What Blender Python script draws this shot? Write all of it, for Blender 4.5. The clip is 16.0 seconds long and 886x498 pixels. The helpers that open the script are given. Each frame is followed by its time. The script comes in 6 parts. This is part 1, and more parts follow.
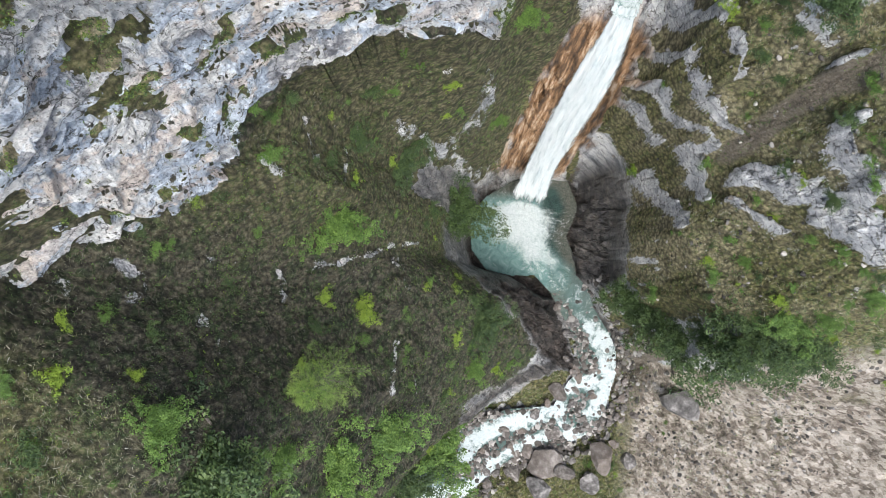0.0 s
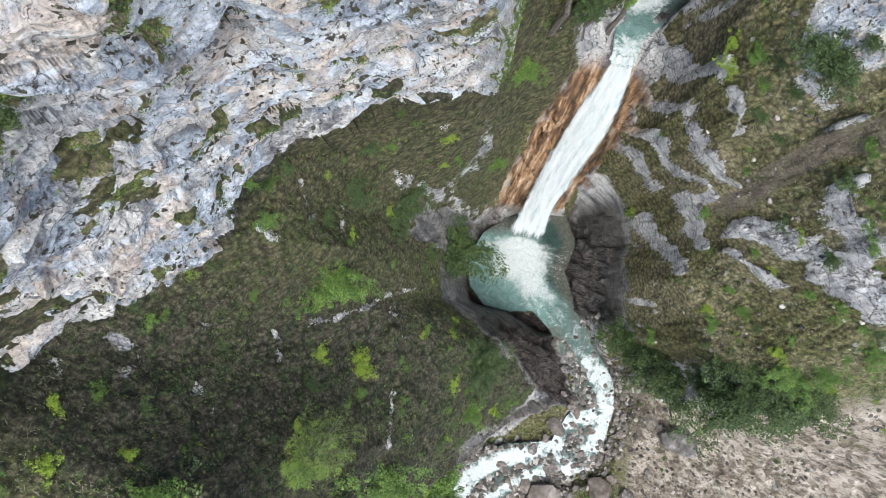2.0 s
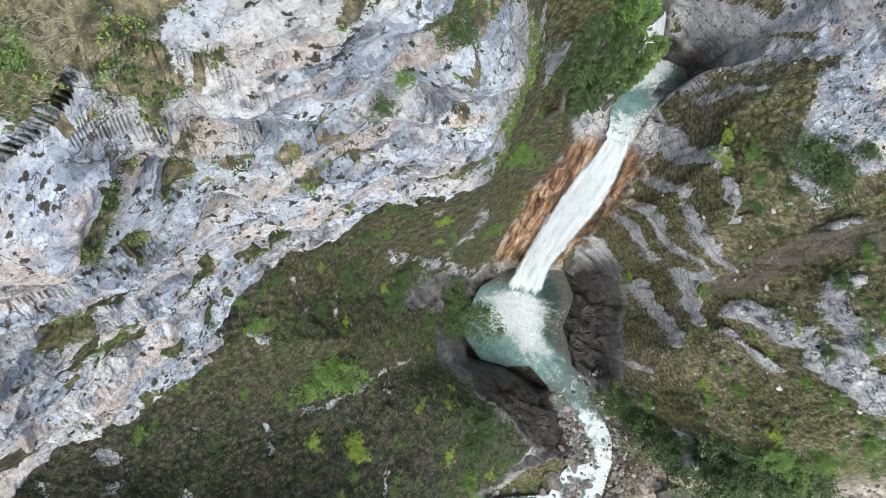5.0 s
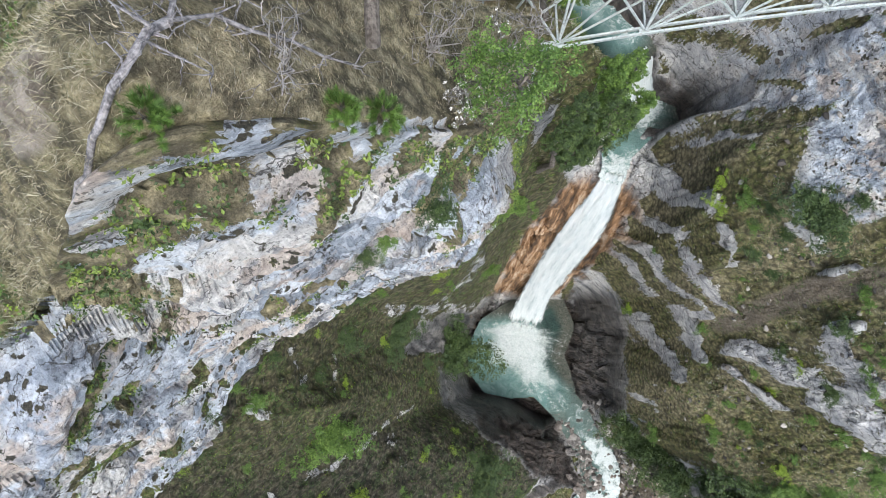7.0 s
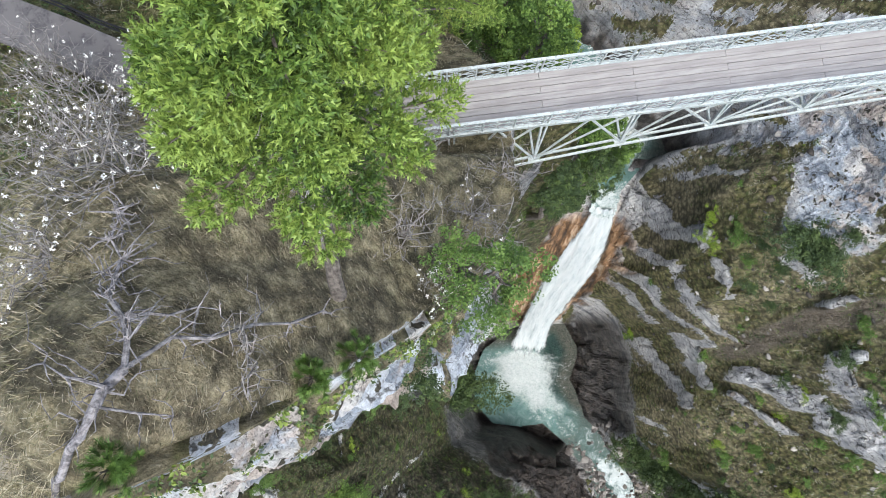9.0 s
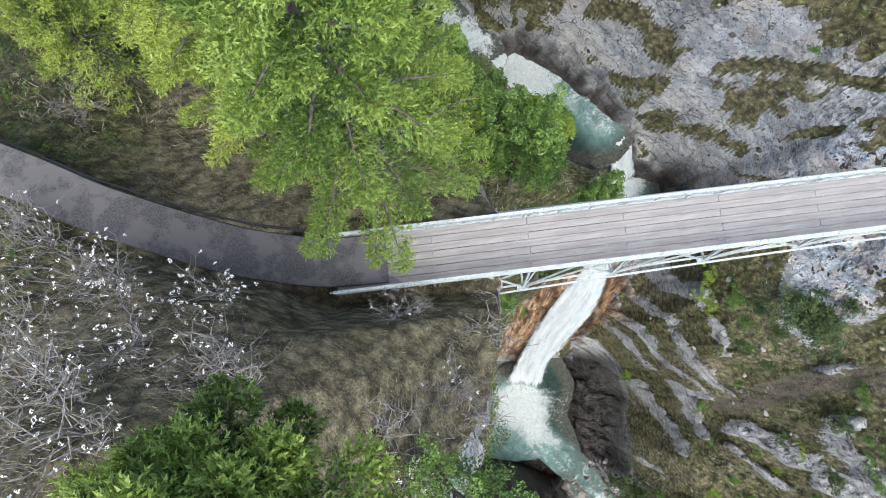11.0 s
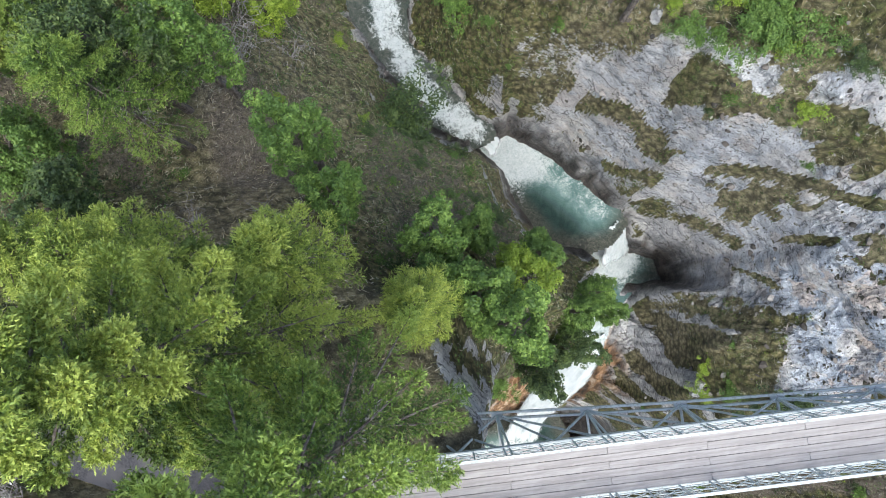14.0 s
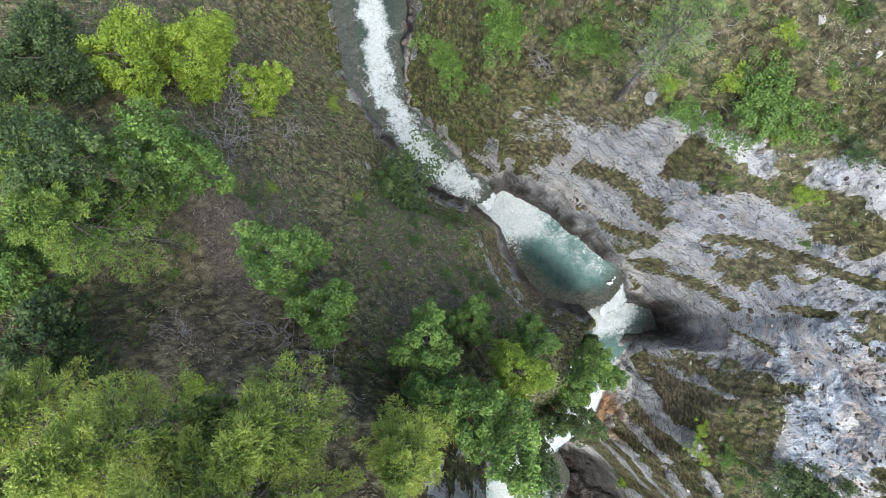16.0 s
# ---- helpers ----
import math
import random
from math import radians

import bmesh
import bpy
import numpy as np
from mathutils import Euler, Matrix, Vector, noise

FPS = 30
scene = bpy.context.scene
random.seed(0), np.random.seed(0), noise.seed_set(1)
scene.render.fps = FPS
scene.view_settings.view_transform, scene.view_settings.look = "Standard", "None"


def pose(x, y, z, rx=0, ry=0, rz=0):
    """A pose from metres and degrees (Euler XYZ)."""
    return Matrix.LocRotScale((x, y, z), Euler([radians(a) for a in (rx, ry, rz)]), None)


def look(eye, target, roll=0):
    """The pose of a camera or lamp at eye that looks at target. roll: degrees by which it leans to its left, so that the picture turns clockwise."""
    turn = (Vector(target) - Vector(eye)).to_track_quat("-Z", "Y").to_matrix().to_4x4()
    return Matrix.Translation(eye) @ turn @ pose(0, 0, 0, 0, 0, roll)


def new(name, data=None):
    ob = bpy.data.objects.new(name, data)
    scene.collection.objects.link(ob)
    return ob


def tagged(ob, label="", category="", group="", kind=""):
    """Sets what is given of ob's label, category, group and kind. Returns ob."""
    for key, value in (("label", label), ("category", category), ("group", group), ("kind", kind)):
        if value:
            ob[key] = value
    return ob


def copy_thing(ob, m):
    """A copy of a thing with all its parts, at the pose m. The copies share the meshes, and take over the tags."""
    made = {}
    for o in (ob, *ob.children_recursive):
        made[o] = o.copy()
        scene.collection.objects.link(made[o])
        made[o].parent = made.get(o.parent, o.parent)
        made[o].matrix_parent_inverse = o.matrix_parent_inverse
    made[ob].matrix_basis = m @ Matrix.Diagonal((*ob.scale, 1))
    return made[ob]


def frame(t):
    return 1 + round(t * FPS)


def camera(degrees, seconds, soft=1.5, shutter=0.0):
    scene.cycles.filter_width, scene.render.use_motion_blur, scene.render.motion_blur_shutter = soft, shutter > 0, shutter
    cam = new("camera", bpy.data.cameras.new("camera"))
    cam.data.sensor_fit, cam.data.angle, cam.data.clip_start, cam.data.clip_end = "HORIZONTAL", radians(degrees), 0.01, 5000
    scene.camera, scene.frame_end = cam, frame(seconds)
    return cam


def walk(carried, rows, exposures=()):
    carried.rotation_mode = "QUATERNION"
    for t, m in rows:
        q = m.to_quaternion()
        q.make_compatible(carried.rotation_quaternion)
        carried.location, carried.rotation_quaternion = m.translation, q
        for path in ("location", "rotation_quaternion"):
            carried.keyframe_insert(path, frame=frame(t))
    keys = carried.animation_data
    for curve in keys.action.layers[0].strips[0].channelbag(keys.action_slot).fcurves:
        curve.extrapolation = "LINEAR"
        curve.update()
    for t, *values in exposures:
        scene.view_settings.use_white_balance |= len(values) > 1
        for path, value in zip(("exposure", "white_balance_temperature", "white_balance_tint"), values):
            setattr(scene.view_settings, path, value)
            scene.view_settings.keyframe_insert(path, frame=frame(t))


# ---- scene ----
cam = camera(68.0, 16.0, 0.7)
# seconds, place in metres, tilt ahead from straight down, lean, heading in degrees
ROWS = [
    (0.0, -0.0, -0.0, 79.701, 3.76, -0.379, 2.586),
    (0.5, 0.012, 1.143, 79.712, 3.8, -0.402, 2.68),
    (1.0, 0.029, 2.29, 79.721, 3.848, -0.393, 2.661),
    (1.5, 0.049, 3.448, 79.737, 3.912, -0.378, 2.688),
    (2.0, 0.058, 4.614, 79.777, 3.966, -0.396, 2.742),
    (2.5, 0.077, 5.811, 79.81, 4.03, -0.385, 2.823),
    (3.0, 0.139, 7.023, 79.816, 4.067, -0.366, 2.833),
    (3.5, 0.216, 8.246, 79.847, 4.107, -0.332, 2.856),
    (4.0, 0.291, 9.458, 79.889, 4.143, -0.307, 2.899),
    (5.9, 0.55, 13.988, 80.033, 4.241, -0.101, 2.929),
    (6.5, 0.632, 15.419, 80.079, 4.271, -0.036, 1.705),
    (7.0, 0.712, 16.581, 80.119, 4.241, 0.055, 0.32),
    (7.5, 0.814, 17.697, 80.178, 4.229, 0.135, -0.913),
    (8.0, 0.96, 18.773, 80.244, 4.271, 0.218, -2.166),
    (8.5, 1.122, 19.873, 80.259, 4.307, 0.291, -3.701),
    (9.0, 1.319, 20.984, 80.26, 4.354, 0.33, -4.12),
    (9.5, 1.514, 22.118, 80.241, 4.326, 0.348, -4.017),
    (12.0, 2.502, 27.837, 80.023, 4.464, 0.362, -3.82),
    (12.5, 2.682, 28.974, 80.004, 4.565, 0.321, -3.863),
    (13.0, 2.864, 30.095, 80.009, 4.654, 0.304, -3.925),
    (13.5, 3.047, 31.235, 80.032, 4.702, 0.305, -3.896),
    (14.0, 3.215, 32.393, 80.052, 4.732, 0.308, -3.972),
    (14.5, 3.354, 33.524, 80.069, 4.753, 0.29, -3.992),
    (15.0, 3.511, 34.641, 80.095, 4.815, 0.309, -4.038),
    (15.5, 3.691, 35.77, 80.135, 4.881, 0.357, -4.115),
    (16.0, 3.923, 36.938, 80.189, 4.929, 0.418, -4.183),
]
# seconds, stops: the clip darkens a little over the bright cliff and brightens over the wood
EXPOSURES = [(0.0, 0.95), (4.0, 0.93), (7.0, 0.85), (9.5, 0.86), (12.0, 0.95), (14.0, 1.05), (16.0, 1.13)]
walk(cam, [(t, pose(x, y, z, tilt, lean, heading)) for t, x, y, z, tilt, lean, heading in ROWS], EXPOSURES)
# ---- light ----
world = bpy.data.worlds.new("sky")
scene.world = world
world.use_nodes = True
wn = world.node_tree
sky = wn.nodes.new("ShaderNodeTexSky")
sky.sky_type, sky.sun_disc = "NISHITA", False
sky.sun_elevation, sky.sun_rotation = radians(65), radians(167)
sky.air_density, sky.dust_density, sky.ozone_density = 1.0, 3.0, 1.0
wn.links.new(sky.outputs["Color"], wn.nodes["Background"].inputs["Color"])
wn.nodes["Background"].inputs["Strength"].default_value = 0.15
sun = new("sun", bpy.data.lights.new("sun", "SUN"))
sun.data.energy, sun.data.angle, sun.data.color = 1.5, radians(40), (0.95, 1.0, 0.95)
sun.matrix_world = look((8, -36, 140), (0, 0, 60))


# ---- arithmetic ----
def grad_noise(x, y, z=0.0, seed=0):
    """Smooth noise in -1 to 1 over arrays of places."""
    x, y, z = np.broadcast_arrays(np.asarray(x, float), np.asarray(y, float), np.asarray(z, float))
    xi, yi, zi = (np.floor(v).astype(np.int64) for v in (x, y, z))
    xf, yf, zf = x - xi, y - yi, z - zi
    u, v, w = (f * f * f * (f * (f * 6 - 15) + 10) for f in (xf, yf, zf))

    def corner(i, j, k):
        h = ((xi + i) * 374761393 + (yi + j) * 668265263 + (zi + k) * 2147483647 + seed * 974634221) & 0xFFFFFFFF
        h = ((h ^ (h >> 13)) * 1274126177) & 0xFFFFFFFF
        h = ((h ^ (h >> 16)) * 2246822519) & 0xFFFFFFFF
        a = (h & 1023) / 1023 * 2 * np.pi
        b = ((h >> 10) & 1023) / 1023 * 2 - 1
        s = np.sqrt(1 - b * b)
        return s * np.cos(a) * (xf - i) + s * np.sin(a) * (yf - j) + b * (zf - k)

    def mix(a, b, t):
        return a + (b - a) * t

    return 1.6 * mix(mix(mix(corner(0, 0, 0), corner(1, 0, 0), u), mix(corner(0, 1, 0), corner(1, 1, 0), u), v),
                     mix(mix(corner(0, 0, 1), corner(1, 0, 1), u), mix(corner(0, 1, 1), corner(1, 1, 1), u), v), w)


def fbm(x, y, z=0.0, octaves=4, seed=0, ridged=False):
    out, amp, total = 0, 1.0, 0
    for i in range(octaves):
        n = grad_noise(x * 2 ** i, y * 2 ** i, np.asarray(z) * 2 ** i, seed + i)
        out = out + amp * ((1 - 2 * np.abs(n)) if ridged else n)
        total += amp
        amp *= 0.5
    return out / total


def facets(a, b, seed=0, tilt=0.8):
    """Broken rock over arrays of places in cells one unit wide: height of a tilted block for each cell, and distance to the nearest joint."""
    a, b = np.broadcast_arrays(np.asarray(a, float), np.asarray(b, float))
    ai, bi = np.floor(a).astype(np.int64), np.floor(b).astype(np.int64)
    best, second, high = np.full(a.shape, 9.0), np.full(a.shape, 9.0), np.zeros(a.shape)
    for i in (-1, 0, 1):
        for j in (-1, 0, 1):
            h = ((ai + i) * 374761393 + (bi + j) * 668265263 + seed * 974634221) & 0xFFFFFFFF
            h = ((h ^ (h >> 13)) * 1274126177) & 0xFFFFFFFF
            h = ((h ^ (h >> 16)) * 2246822519) & 0xFFFFFFFF
            da, db = a - (ai + i + 0.1 + 0.8 * (h & 255) / 255), b - (bi + j + 0.1 + 0.8 * ((h >> 8) & 255) / 255)
            d = np.hypot(da, db)
            tall = ((h >> 16) & 63) / 63 - 0.5 + tilt * (((h >> 22) & 31) / 31 - 0.5) * da + tilt * (((h >> 27) & 31) / 31 - 0.5) * db
            near = d < best
            second = np.where(near, best, np.minimum(second, d))
            high = np.where(near, tall, high)
            best = np.minimum(best, d)
    return high, second - best


def unit(v):
    """Shifted and scaled to mean 0 and spread 1."""
    return (v - v.mean()) / v.std()


def step(a, b, v):
    t = np.clip((v - a) / (b - a), 0, 1)
    return t * t * (3 - 2 * t)


def line_distance(px, py, line):
    """Distance to a broken line, and how far along it (0 to 1) the nearest place lies."""
    best, along = np.full(np.shape(px), 1e9), np.zeros(np.shape(px))
    n = len(line) - 1
    for i in range(n):
        (ax, ay), (bx, by) = line[i][:2], line[i + 1][:2]
        dx, dy = bx - ax, by - ay
        t = np.clip(((px - ax) * dx + (py - ay) * dy) / (dx * dx + dy * dy), 0, 1)
        d = np.hypot(px - ax - t * dx, py - ay - t * dy)
        along = np.where(d < best, (i + t) / n, along)
        best = np.minimum(best, d)
    return best, along


def outline_distance(px, py, ring):
    """Distance to a closed outline: minus inside."""
    d, _ = line_distance(px, py, list(ring) + [ring[0]])
    inside = np.zeros(np.shape(px), bool)
    for (ax, ay), (bx, by) in zip(ring, list(ring[1:]) + [ring[0]]):
        if ay != by:
            inside ^= ((ay > py) != (by > py)) & (px < (bx - ax) * (py - ay) / (by - ay) + ax)
    return np.where(inside, -d, d)


# ---- the lie of the land ----
# cross-sections of the gorge from south to north: far west, cliff top, cliff foot, slope, bank, west water edge,
# east water edge, bank, three steps of the east slope, far east; each a place across and a height
SECTIONS = []


def section(y, *knots):
    SECTIONS.append((y, knots))


section(-45, (-60, 60), (-30, 46), (-22, 38), (-14, 20), (-8, -8), (-6, -21), (8, -22), (10, -20), (24, -18), (38, -14), (56, -6), (110, 30))
section(-26, (-60, 60), (-26, 50), (-16, 40), (-7, 20), (-3, -2), (-2, -20), (12, -20), (14, -18.5), (28, -17), (38, -13), (52, -6), (110, 40))
section(-20, (-60, 62), (-24, 50), (-16, 42), (-8, 24), (2, 2), (4, -19), (24, -18.5), (26, -17), (30, -17), (38, -11), (50, -4), (110, 40))
section(-15, (-60, 62), (-24, 49), (-16, 41), (-6, 20), (5.2, -5), (9.5, -18), (25.5, -17.5), (27, -16), (32, -14), (40, -7), (50, -1), (110, 45))
section(-9, (-60, 64), (-24, 47), (-16, 41), (-6, 22), (9.5, -6.5), (14.5, -15.5), (25.5, -16.5), (29, -14.5), (33, -8), (40, 2), (48, 8), (110, 50))
section(-5, (-60, 64), (-24, 48), (-20.5, 43), (-6, 19), (12, -4), (18, -15.5), (24.5, -15.5), (25.5, -8), (28, 8), (36, 14), (46, 11), (110, 52))
section(0, (-60, 74), (-26.2, 57), (-23.8, 42), (-8, 20.5), (14, -6.5), (16.8, -14), (21.5, -14), (23, -4), (28, 12.5), (36, 20), (46, 20), (110, 60))
section(4, (-60, 76), (-21.8, 61), (-19.0, 37), (-8, 23), (3.5, -4), (5.5, -13), (18, -13), (22, -8.5), (27, 10), (34, 21), (48, 30), (110, 66))
section(8, (-60, 78), (-16.8, 61), (-15.2, 37), (-7.5, 26.5), (1, -1), (4.8, -13), (17.8, -13), (22, -7), (26, 11), (34, 24.5), (48, 38), (110, 70))
section(12, (-60, 78), (-13.4, 62), (-13.0, 37), (-5, 14.5), (2, -4.5), (5.5, -13), (18.5, -13), (22.5, -5), (26, 12), (34, 31), (48, 47), (110, 75))
section(14, (-60, 77), (-12.2, 63), (-11.8, 34), (-3.8, 14), (3, -4), (6.2, -13), (18.8, -13), (22, -3), (25, 14.5), (33.5, 32), (48, 49.5), (110, 77))
section(16, (-60, 76), (-8.6, 64), (-8.2, 27), (-2, 15), (4.5, -2), (7, -13), (19, -13), (21.5, 0), (24, 17), (33, 33), (48, 52), (110, 80))
section(20, (-60, 74), (0.0, 62.5), (0.4, 28), (3, 20), (6, 6), (9, -3), (17, -1), (19.5, 6), (23, 25), (32, 36), (46, 58), (110, 82))
section(24, (-60, 72), (3.5, 61), (4.6, 30), (6, 20), (8, 11), (9.5, 6), (17.5, 6.5), (19.5, 17), (24, 30), (30, 38), (40, 60), (110, 84))
section(28, (-60, 70), (4.2, 58.6), (6, 40), (7.5, 30), (12.5, 22.5), (15.5, 16), (18, 16), (19.5, 20), (24, 31), (30, 38), (38, 59.6), (110, 84))
section(32, (-60, 66), (2, 55), (5, 48), (10, 40), (15.2, 31), (16.5, 17.5), (20.5, 17.5), (21.5, 25), (26, 32), (32, 42), (42, 60), (110, 84))
section(35, (-60, 66), (-2, 53), (4, 46), (9, 37), (15.5, 28), (17.5, 19), (23.5, 19), (24, 25), (27, 36), (33, 46), (50, 64), (110, 84))
section(39, (-60, 66), (-4, 48), (3, 41), (8, 36), (11, 29), (12, 24), (18.5, 24), (20.5, 28), (25, 40.5), (32, 50), (50, 66), (110, 84))
section(46, (-60, 66), (-8, 48), (-2, 40), (2, 35), (5, 32), (6, 27), (9.5, 27), (11, 35), (18, 43.5), (25, 47), (45, 60), (110, 84))
section(52, (-60, 66), (-14, 47), (-8, 41), (-4, 33), (-2, 30.5), (0, 27.5), (3.5, 27.5), (8, 38), (14, 46), (24, 49.5), (45, 60), (110, 84))
section(58, (-60, 66), (-14, 42), (-9, 37), (-6, 32), (-4.5, 29.5), (-3.5, 28), (1.5, 28), (6, 38), (12, 47), (24, 53), (45, 62), (110, 84))
section(75, (-60, 66), (-22, 45), (-16, 40), (-12, 35), (-10, 31), (-9, 29), (-3, 29), (3, 40), (12, 50), (26, 56), (45, 66), (110, 84))



def brow(y, top, foot):
    """A section between two others, with its own cliff top and foot."""
    ys = [c[0] for c in SECTIONS]
    i = max(k for k in range(len(ys)) if ys[k] < y)
    t = (y - ys[i]) / (ys[i + 1] - ys[i])
    knots = [(a[0] + (b[0] - a[0]) * t, a[1] + (b[1] - a[1]) * t) for a, b in zip(SECTIONS[i][1], SECTIONS[i + 1][1])]
    knots[1], knots[2] = top, foot
    SECTIONS.insert(i + 1, (y, tuple(knots)))


brow(18.2, (-4.8, 63.5), (-4.4, 26))
brow(19.4, (-1.6, 63), (-1.2, 27))
brow(22, (2.9, 60.2), (3.4, 28))
# water: outline, level, how steep the banks may rise from it
PLUNGE_POOL = [(6.5, 13), (4.9, 9.6), (5.1, 6.5), (6.9, 4.2), (10.1, 3.6), (13.6, 3.8), (16.0, 1.4), (17.2, 2.0), (18.2, 3.5), (17.9, 5.5), (16.6, 8.6), (18.2, 12.6), (16.7, 16), (13.5, 17), (9.5, 15)]
LOWER_RUN = [(16.0, 1.6), (17.3, 2.2), (19.5, 2.8), (21.5, -1.9), (24.8, -4.9), (25.3, -10.5), (24.2, -15.6), (22.5, -18.9), (19, -21), (14, -21.5), (9, -25), (4, -30), (-4, -40), (-10, -38), (-2, -28), (4.5, -20.3), (11, -17.3), (17.9, -16.5), (20, -12.5), (21.6, -11), (20.8, -5.9), (18.0, -1.3)]
LIP_POOL = [(16.6, 28.6), (17.6, 28.5), (18.0, 30.5), (20.5, 33.0), (23.6, 33.2), (23.2, 35.2), (20.4, 36.2), (18.9, 38.0), (16.6, 36.0), (16.9, 32.0)]
UPPER_POOL = [(6.8, 45.4), (9.4, 46.4), (12.5, 44.5), (16.9, 40.3), (18.2, 38.2), (17.2, 37.0), (14.6, 36.2), (12.1, 37.1), (9.6, 40.6), (8.9, 43.3)]
UPPER_RUN = [(5.6, 45.5), (2.5, 47.1), (0.8, 50.1), (-2.2, 56.0), (-2.6, 60.8), (-4.0, 66), (-12, 80), (-6, 82), (1.5, 66), (2.4, 62.3), (2.2, 59.4), (0.9, 56.1), (0.8, 53.3), (2.9, 50.8), (6.0, 46.9), (7.4, 46.0)]
FALL = [(17.3, 28.9, 17.0), (16.9, 27.0, 14.2), (16.0, 24.5, 10.0), (14.5, 21.3, 3.0), (13.0, 17.9, -4.0), (12.2, 15.2, -8.4), (11.6, 12.2, -11.9)]
CHUTE = [p[:2] for p in FALL]


# the cliff under the western brow: its brow and its foot, from south-west to north-east
CLIFF_LINES = [
    ((-30, -4, 52), (-27, -5, 46)), ((-26, 0.5, 58), (-23.5, 0.2, 42.0)), ((-22, 3.2, 61), (-20.2, 2.6, 38.5)), ((-17.6, 6.0, 61), (-17.0, 5.0, 34)),
    ((-14.9, 9.0, 60.5), (-14.6, 7.8, 36.5)), ((-12.4, 11.2, 61.5), (-13.2, 10.2, 38.5)), ((-10.4, 13.0, 62.5), (-12.0, 12.8, 38)), ((-8.9, 15.2, 63.3), (-10.0, 14.7, 37)),
    ((-7.3, 16.8, 66), (-7.5, 15.9, 37.5)), ((-4.7, 18.2, 70.4), (-4.8, 17.4, 36)), ((-1.5, 19.4, 67.2), (-1.7, 18.7, 33)), ((0.9, 20.4, 63), (1.0, 19.5, 31)),
    ((3.0, 22.0, 59.6), (3.6, 21.4, 29.5)), ((4.5, 24.2, 58.6), (5.4, 24.2, 29)),
]
BROW = [c[0][:2] for c in CLIFF_LINES]


def smooth_rows(v, rows):
    """The knots at any place along the gorge, smooth between the sections."""
    ys = np.array([s[0] for s in SECTIONS], float)
    k = np.array([s[1] for s in SECTIONS], float)
    i = np.clip(np.searchsorted(ys, v) - 1, 0, len(ys) - 2)
    t = np.clip((v - ys[i]) / (ys[i + 1] - ys[i]), 0, 1)[:, None]
    return k[i, :, rows] * (1 - t) + k[i + 1, :, rows] * t


def level_run(y):
    return np.interp(y, [-40, -22, -17, -13, -8, -2, 2], [-20.5, -18.6, -17.2, -16.6, -15.4, -14.2, -12.4])


def level_upper(y):
    return np.interp(y, [44, 47, 52, 58, 66, 80], [26.2, 27.6, 28.6, 29.4, 30.5, 32])


def land(x, y):
    """Height of the ground under arrays of places, and between which knots of its section each lies."""
    shape = np.shape(x)
    x, y = np.ravel(x).astype(float), np.ravel(y).astype(float)
    # the sections wander a little, so that the cliffs are not ruled
    stray = 0.9 * step(1.5, 6.0, line_distance(x, y, BROW)[0])
    wx = x + stray * fbm(x / 8, y / 8, 3.3, 1, 11)
    wy = y + stray * fbm(x / 8, y / 8, 8.3, 1, 21)
    kx, kz = smooth_rows(wy, 0), smooth_rows(wy, 1)
    z, q = kz[:, 0].copy(), np.zeros(len(x))
    for i in range(kx.shape[1] - 1):
        t = np.clip((wx - kx[:, i]) / np.maximum(kx[:, i + 1] - kx[:, i], 0.05), 0, 1)
        on = wx > kx[:, i]
        z, q = np.where(on, kz[:, i] + t * (kz[:, i + 1] - kz[:, i]), z), np.where(on, i + t, q)
    # the brow swells to a knoll
    z = z + 8.5 * np.exp(-((x + 3.8) / 4.8) ** 2 - ((y - 20.8) / 5.2) ** 2) * np.clip((1.25 - q) * 4, 0, 1)
    return z.reshape(shape), q.reshape(shape)


def carve(x, y, z):
    for ring, level, depth, rise in ((PLUNGE_POOL, -12.0, 1.6, 3.2), (LIP_POOL, 17.6, 1.0, 8.0), (UPPER_POOL, 24.6, 1.5, 2.2)):
        d = outline_distance(x, y, ring) + 0.25 * fbm(x / 1.5, y / 1.5, 0.7, 3, 31)
        z = np.minimum(z, level + np.where(d < 0, np.maximum(d * 1.2, -depth), d * rise + 0.5 * d * d))
    for ring, level, rise in ((LOWER_RUN, level_run(y), 1.6), (UPPER_RUN, level_upper(y), 1.5)):
        d = outline_distance(x, y, ring) + 0.3 * fbm(x / 1.2, y / 1.2, 0.2, 3, 32)
        z = np.minimum(z, level + np.where(d < 0, np.maximum(d * 0.5, -0.6), d * rise + 0.4 * d * d))
    # the chute under the fall
    d, s = line_distance(x, y, CHUTE)
    bed = np.interp(s * (len(FALL) - 1), range(len(FALL)), [p[2] for p in FALL])
    z = np.minimum(z, bed - 0.5 + 0.45 * np.maximum(d - 0.8, 0) + 0.9 * np.maximum(d - 3.0, 0) + 2.5 * np.maximum(d - 4.2, 0) ** 2)
    return z


def axis_lines(spans, reach):
    """Grid lines: spans of (start, end, spacing) end to end, then ever wider ones out to the reach."""
    core = np.concatenate([np.arange(lo, hi - gap / 2, gap) for lo, hi, gap in spans] + [[spans[-1][1]]])
    out = [0.26]
    while sum(out) < reach:
        out.append(out[-1] * 1.22)
    tail = np.cumsum(out)
    return np.concatenate([core[0] - tail[::-1], core, core[-1] + tail])


